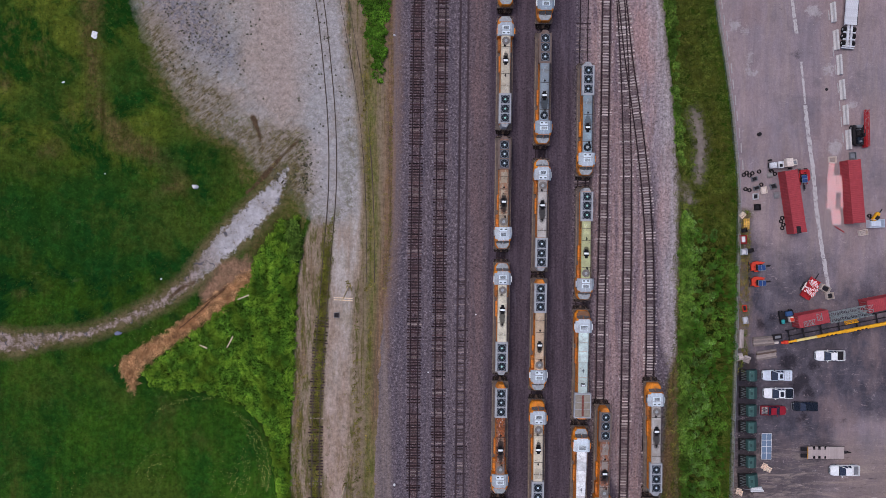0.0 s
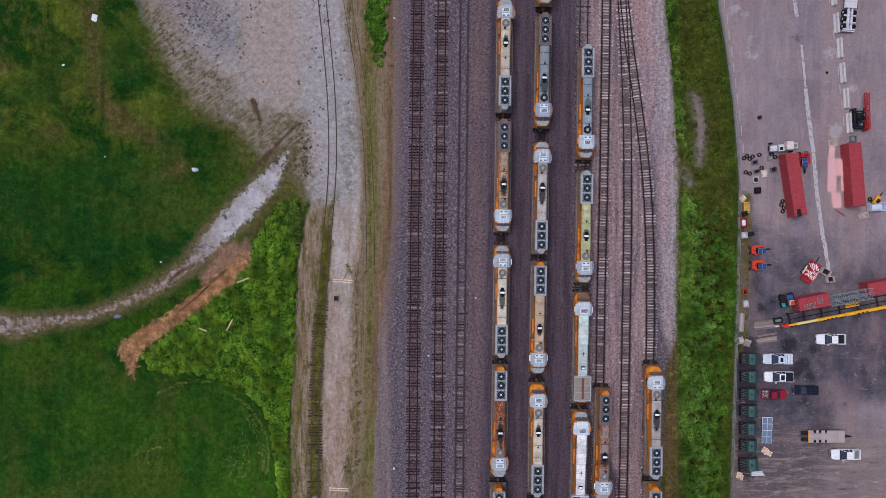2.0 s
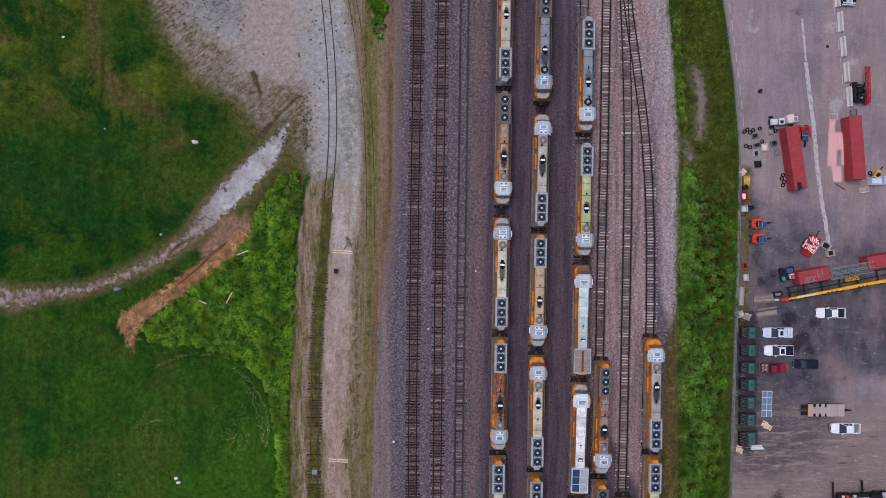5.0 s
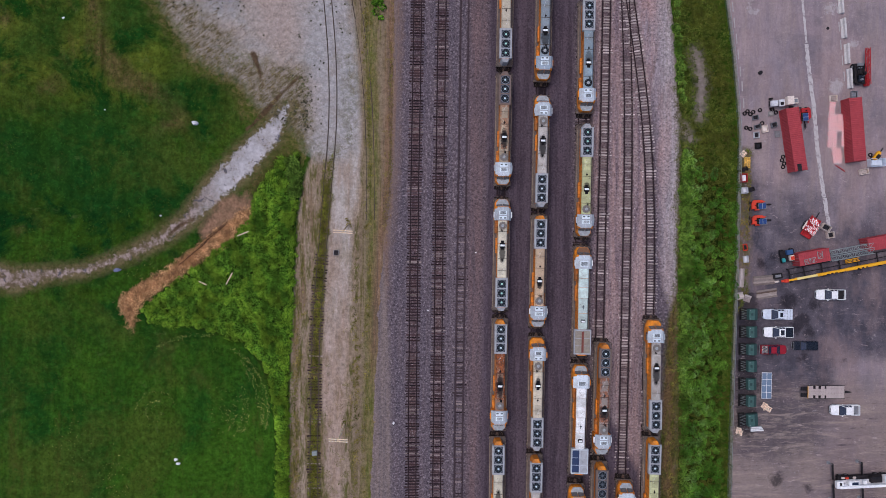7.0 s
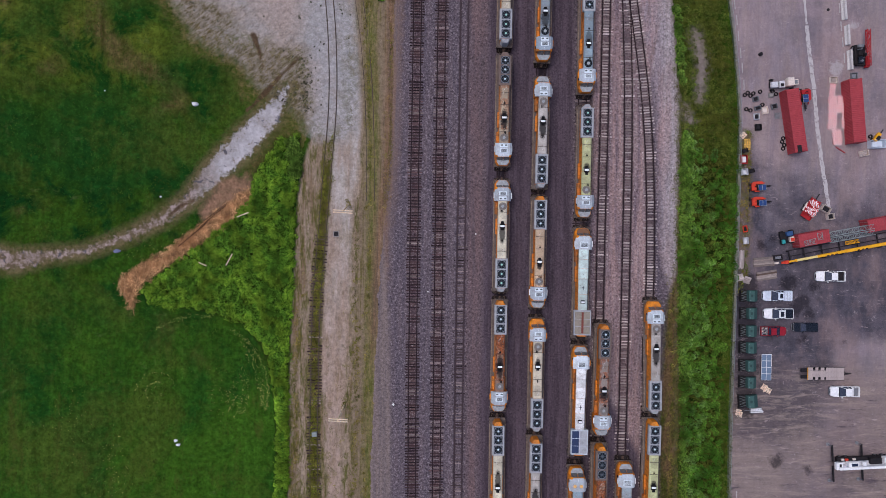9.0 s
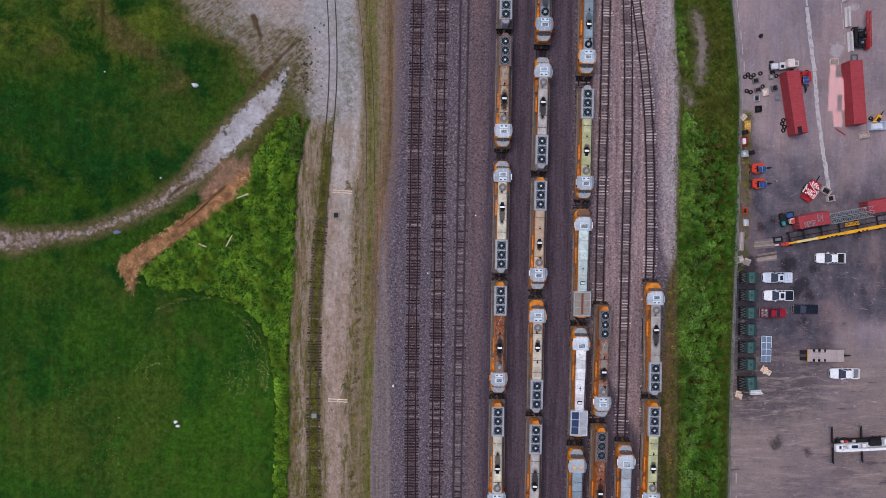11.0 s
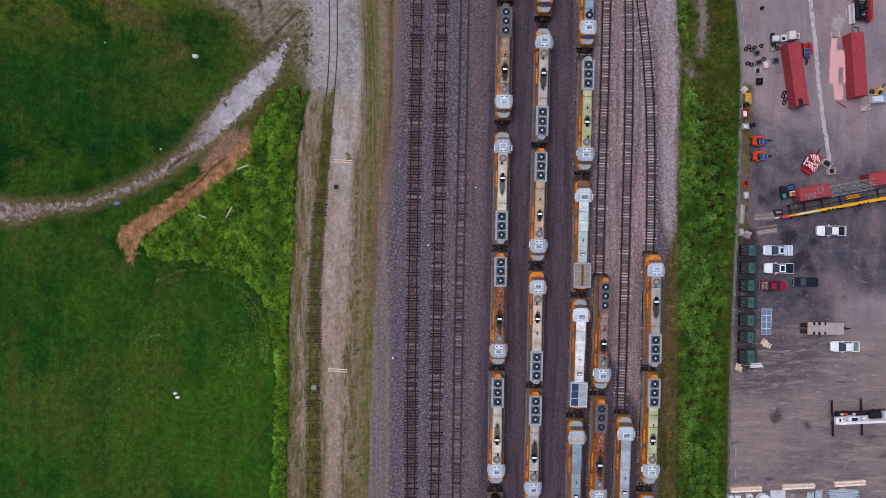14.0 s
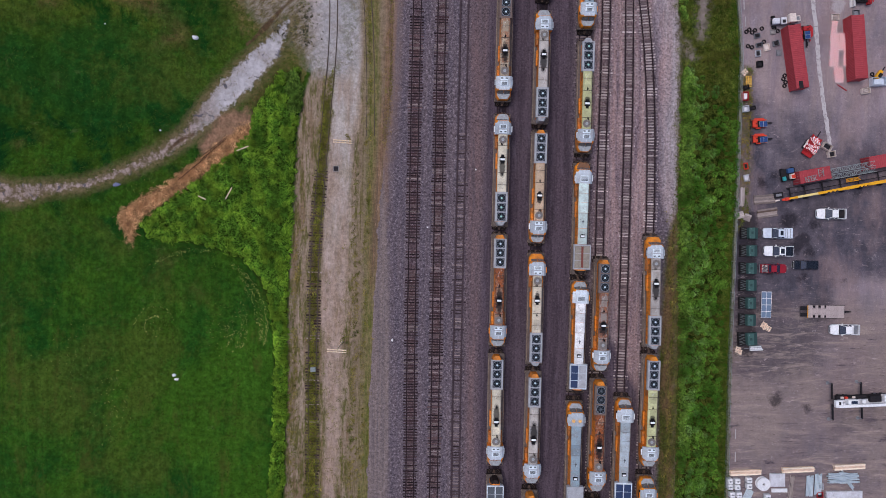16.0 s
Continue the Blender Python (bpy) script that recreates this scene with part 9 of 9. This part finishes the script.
def tote(xy, turn):
    th = root("bulk_tote", "white square plastic bulk tote with lid", "tote", pose(xy[0], xy[1], 0.05, 0, 0, turn), group="white bulk totes")
    part("tank", box(new_bm(), -0.52, 0.52, -0.5, 0.5, 0.15, 1.1, 0.08), WHITEP, th)
    part("base", box(new_bm(), -0.55, 0.55, -0.52, 0.52, 0, 0.15, 0.01), GREYSTEEL, th)
    part("lid", tube(new_bm(), (0, 0, 1.1), (0, 0, 1.16), 0.16, 12), GREYSTEEL, th)
    part("top_bar", box(new_bm(), -0.5, 0.5, -0.03, 0.03, 1.1, 1.13), GREYSTEEL, th)


for xy in ((56.74, -72.79), (58.17, -72.78), (56.76, -73.90), (58.20, -73.99), (57.23, -75.44), (58.55, -75.43), (60.48, -72.53), (60.51, -73.75), (64.18, -75.81), (57.26, -76.99)):
    tote(xy, 2)


def reel(xy):
    th = root("cable_reel", "large white cable reel lying flat", "cable reel", pose(xy[0], xy[1], 0.05))
    for z in (0.0, 0.75):
        part("flange", ring_flat(new_bm(), (0, 0), 0.22, 1.3, z, z + 0.08, 28), WHITEP, th)
    part("drum", ring_flat(new_bm(), (0, 0), 0.25, 0.7, 0.08, 0.75, 20), STAINW, th)


reel((63.36, -73.35))


def pipe_bundle(xy, turn, L, n, r, mt, label, spread=0.0):
    th = root("pipe_bundle", label, "pipes", pose(xy[0], xy[1], 0.05, 0, 0, turn))
    g = random.Random(n * 17 + int(L * 10))
    for i in range(n):
        row, col = i // 6, i % 6
        y = (col - 2.5) * r * 2.15 + (row % 2) * r
        a = g.uniform(-spread, spread)
        part("pipe", tube(new_bm(), (-L / 2 + g.uniform(-0.2, 0.2), y - a, r + row * r * 1.8), (L / 2 + g.uniform(-0.2, 0.2), y + a, r + row * r * 1.8), r, 8), mt, th)
    for x in (-L / 3, L / 3):
        part("bearer", box(new_bm(), x - 0.05, x + 0.05, -r * 7, r * 7, -0.02, 0.0), TIMBER, th)


PIPEBLUE = plain("pale_blue_pipe", (172, 184, 190), 0.45, 0.2, 0.2)
PIPEBROWN = plain("weathered_conduit", (150, 138, 132), 0.6, 0.1, 0.4)
pipe_bundle((72.72, -73.78), 88, 3.8, 12, 0.11, PIPEBLUE, "bundle of pale blue pipes")
pipe_bundle((74.38, -73.43), 88, 3.8, 12, 0.11, PIPEBLUE, "bundle of pale blue pipes")
pipe_bundle((69.08, -74.71), 86, 5.5, 10, 0.07, PIPEBROWN, "loose weathered conduit lengths", 0.3)
pipe_bundle((60.46, -76.14), 66, 3.0, 8, 0.12, PIPEBLUE, "bundle of pale blue pipes")
pipe_bundle((77.90, -72.17), 2, 3.4, 14, 0.14, PIPEBLUE, "stack of pale metal sections", 0.15)
pipe_bundle((80.12, -72.15), -2, 3.8, 14, 0.14, PIPEBLUE, "stack of pale metal sections", 0.25)
pipe_bundle((80.35, -72.39), -55, 4.4, 3, 0.12, PIPEBLUE, "pale steel posts lying across a stack", 0.3)


def sheet_stack(xy, turn, w, l, n, mt, label):
    th = root("sheet_stack", label, "sheets", pose(xy[0], xy[1], 0.05, 0, 0, turn))
    g = random.Random(n)
    for i in range(n):
        part("sheet", box(new_bm(), -w / 2 + g.uniform(-0.06, 0.06), w / 2 + g.uniform(-0.06, 0.06), -l / 2 + g.uniform(-0.06, 0.06), l / 2, i * 0.09, i * 0.09 + 0.08, 0.005), mt, th)


sheet_stack((66.27, -72.66), 1, 2.9, 2.5, 5, STAINW, "stack of pale grey sheets on asphalt")
sheet_stack((66.75, -74.74), 1, 3.0, 0.7, 3, WHITEP, "narrow stack of white panels")
sheet_stack((79.43, -75.37), 1, 7.0, 1.3, 5, STAINW, "long stack of white wrapped panels")
crate((74.66, -73.83), 2, 1.1, 1.2, 0.5, STAINW, "white crate of round fittings", BLACKSTEEL)
crate((74.69, -75.50), 2, 1.1, 1.1, 0.5, REDP, "red crate of round fittings", BLACKSTEEL)


# ---- west side: utility poles, cover and debris ----
POLEWOOD = wood_material("pole_wood", (204, 184, 156), (214, 194, 166), (190, 168, 140), (0.9, 1.1))


def utility_pole(xy, lean_x, lean_y, label):
    """Leaning wooden pole with a double crossarm and insulators."""
    th = root("utility_pole", label, "utility pole", pose(xy[0], xy[1], 0))
    top = Vector((lean_x, lean_y, 8.8))
    part("pole", tube(new_bm(), (0, 0, -0.2), top, 0.17, 12, 0.11), POLEWOOD, th)
    for dy in (-0.2, 0.2):
        arm = part("crossarm", box(new_bm(), -1.75, 1.75, -0.1, 0.1, -0.08, 0.08, 0.01), POLEWOOD, th, "", pose(top.x, top.y + dy, 8.45, 0, 0, -3))
        for x in (-1.55, -1.05, -0.5, 0.5, 1.05, 1.55):
            part("insulator", tube(new_bm(), (x, 0, 0.07), (x, 0, 0.24), 0.06, 8, 0.04), WHITEP, arm)
    part("arm_brace", tube(tube(new_bm(), (top.x - 0.8, top.y - 0.2, 8.4), (top.x, top.y, 7.7), 0.025, 6), (top.x + 0.8, top.y - 0.2, 8.4), (top.x, top.y, 7.7), 0.025, 6), GALV, th)


utility_pole((-18.37, -7.20), 0.3, -1.7, "bare wooden utility pole with double crossarm beside the gravel road")
utility_pole((-19.10, -46.45), 0.3, -0.4, "bare wooden utility pole with crossarm and yellow weeds at its foot")
clumps("pole_weeds", "yellow-green weeds at the foot of a pole", "weeds", np.array([(-18.37, -6.98), (-18.59, -6.42), (-19.1, -46.1), (-18.9, -45.5), (-19.3, -46.7), (-18.15, -7.53)]), LEAF_DRY, GR, n=26, spread=0.45, tall=0.4, leaf=0.28, wide=0.1)

th = root("access_pit", "square dark access pit with a pale concrete rim in gravel", "access pit", pose(*(-20.69, -12.84), 0.02))
for s in (-1, 1):
    part("rim_side", box(new_bm(), min(s * 0.55, s * 0.45), max(s * 0.55, s * 0.45), -0.55, 0.55, -0.1, 0.2, 0.02), CONCRETE, th)
    part("rim_end", box(new_bm(), -0.45, 0.45, min(s * 0.55, s * 0.45), max(s * 0.55, s * 0.45), -0.1, 0.2, 0.02), CONCRETE, th)
part("cover", box(new_bm(), -0.45, 0.45, -0.45, 0.45, 0.0, 0.06), BLACKSTEEL, th, "black cover")


def rock(xy, size, label, seed, mt=STAINW, flat=0.5):
    g = random.Random(seed)
    bm = new_bm()
    bmesh.ops.create_icosphere(bm, subdivisions=2, radius=1.0)
    for v in bm.verts:
        k = 0.75 + 0.4 * noise.noise(v.co * 1.7 + Vector((seed, 0, 0)))
        v.co = Vector((v.co.x * size[0] * k, v.co.y * size[1] * k, max(-0.1, v.co.z * size[0] * flat * k)))
    ob = link_mesh("stone", to_mesh(bm, mt), None, "", pose(xy[0], xy[1], 0.08, 0, 0, g.uniform(-20, 20)))
    tagged(ob, label, "stone")


rock((-48.21, 12.18), (1.0, 0.55), "pale flat stone lying on bare soil in the grass", 3)
rock((-67.64, 41.67), (0.75, 1.1), "white crumpled sheet lying in rough grass", 5, WHITEP, 0.25)
rock((-73.72, 32.45), (0.45, 0.25), "small white litter in the grass", 6, WHITEP, 0.25)
rock((-65.69, 14.68), (0.2, 0.16), "small white litter in the grass", 8, WHITEP, 0.4)
rock((-51.89, -53.48), (0.5, 0.4), "small white sack lying on mown grass", 9, WHITEP, 0.5)
rock((-51.44, -54.25), (0.55, 0.35), "small white sack lying on mown grass", 10, WHITEP, 0.5)
rock((-54.89, -5.80), (0.28, 0.22), "small pale stone in the grass", 11)
rock((-63.31, -16.42), (1.0, 0.5), "blue-grey stone slab beside the gully", 12, plain("slate_stone", (104, 110, 136), 0.7, grime=0.3), 0.2)
rock((-9.44, 41.70), (0.3, 0.25), "pale stone on the ballast edge", 13)
rock((-2.77, -24.03), (0.22, 0.2), "white stone on ballast", 14, WHITEP)
rock((-9.40, -46.16), (0.3, 0.35), "white stone beside the ballast", 15, WHITEP)
rock((6.51, -12.71), (0.2, 0.2), "white stone on dirt", 16, WHITEP)
ob = link_mesh("junction_box", to_mesh(box(new_bm(), -0.5, 0.5, -0.45, 0.45, 0, 0.5, 0.05), plain("grey_cabinet", (128, 136, 136), 0.6)), None, "", pose(*(-24.75, -51.99), 0.05, 0, 0, 4))
tagged(ob, "grey steel junction box between old rails", "junction box")
for (xy, a, L) in (((-38.60, -9.27), 22, 2.4), ((-41.19, -17.94), 62, 2.6), ((-46.32, -18.85), -24, 1.6)):
    ob = link_mesh("weathered_plank", to_mesh(box(new_bm(), -L / 2, L / 2, -0.1, 0.1, 0, 0.08, 0.01), POLEWOOD), None, "", pose(xy[0], xy[1], 1.0, 0, 0, a))
    tagged(ob, "weathered grey plank lying among weeds", "plank")
for (xy, a, L) in (((-43.98, -8.66), 38, 6.0), ((-48.41, -13.09), 40, 7.5), ((-44.53, -9.55), 40, 6.5)):
    ob = link_mesh("fallen_reed_pole", to_mesh(tube(new_bm(), (-L / 2, 0, 0), (L / 2, 0, 0), 0.06, 6), plain("dark_stick", (70, 50, 36), 0.8)), None, "", pose(xy[0], xy[1], 0.5, 0, 0, a))
    tagged(ob, "dark thin pole lying along cut straw", "pole")
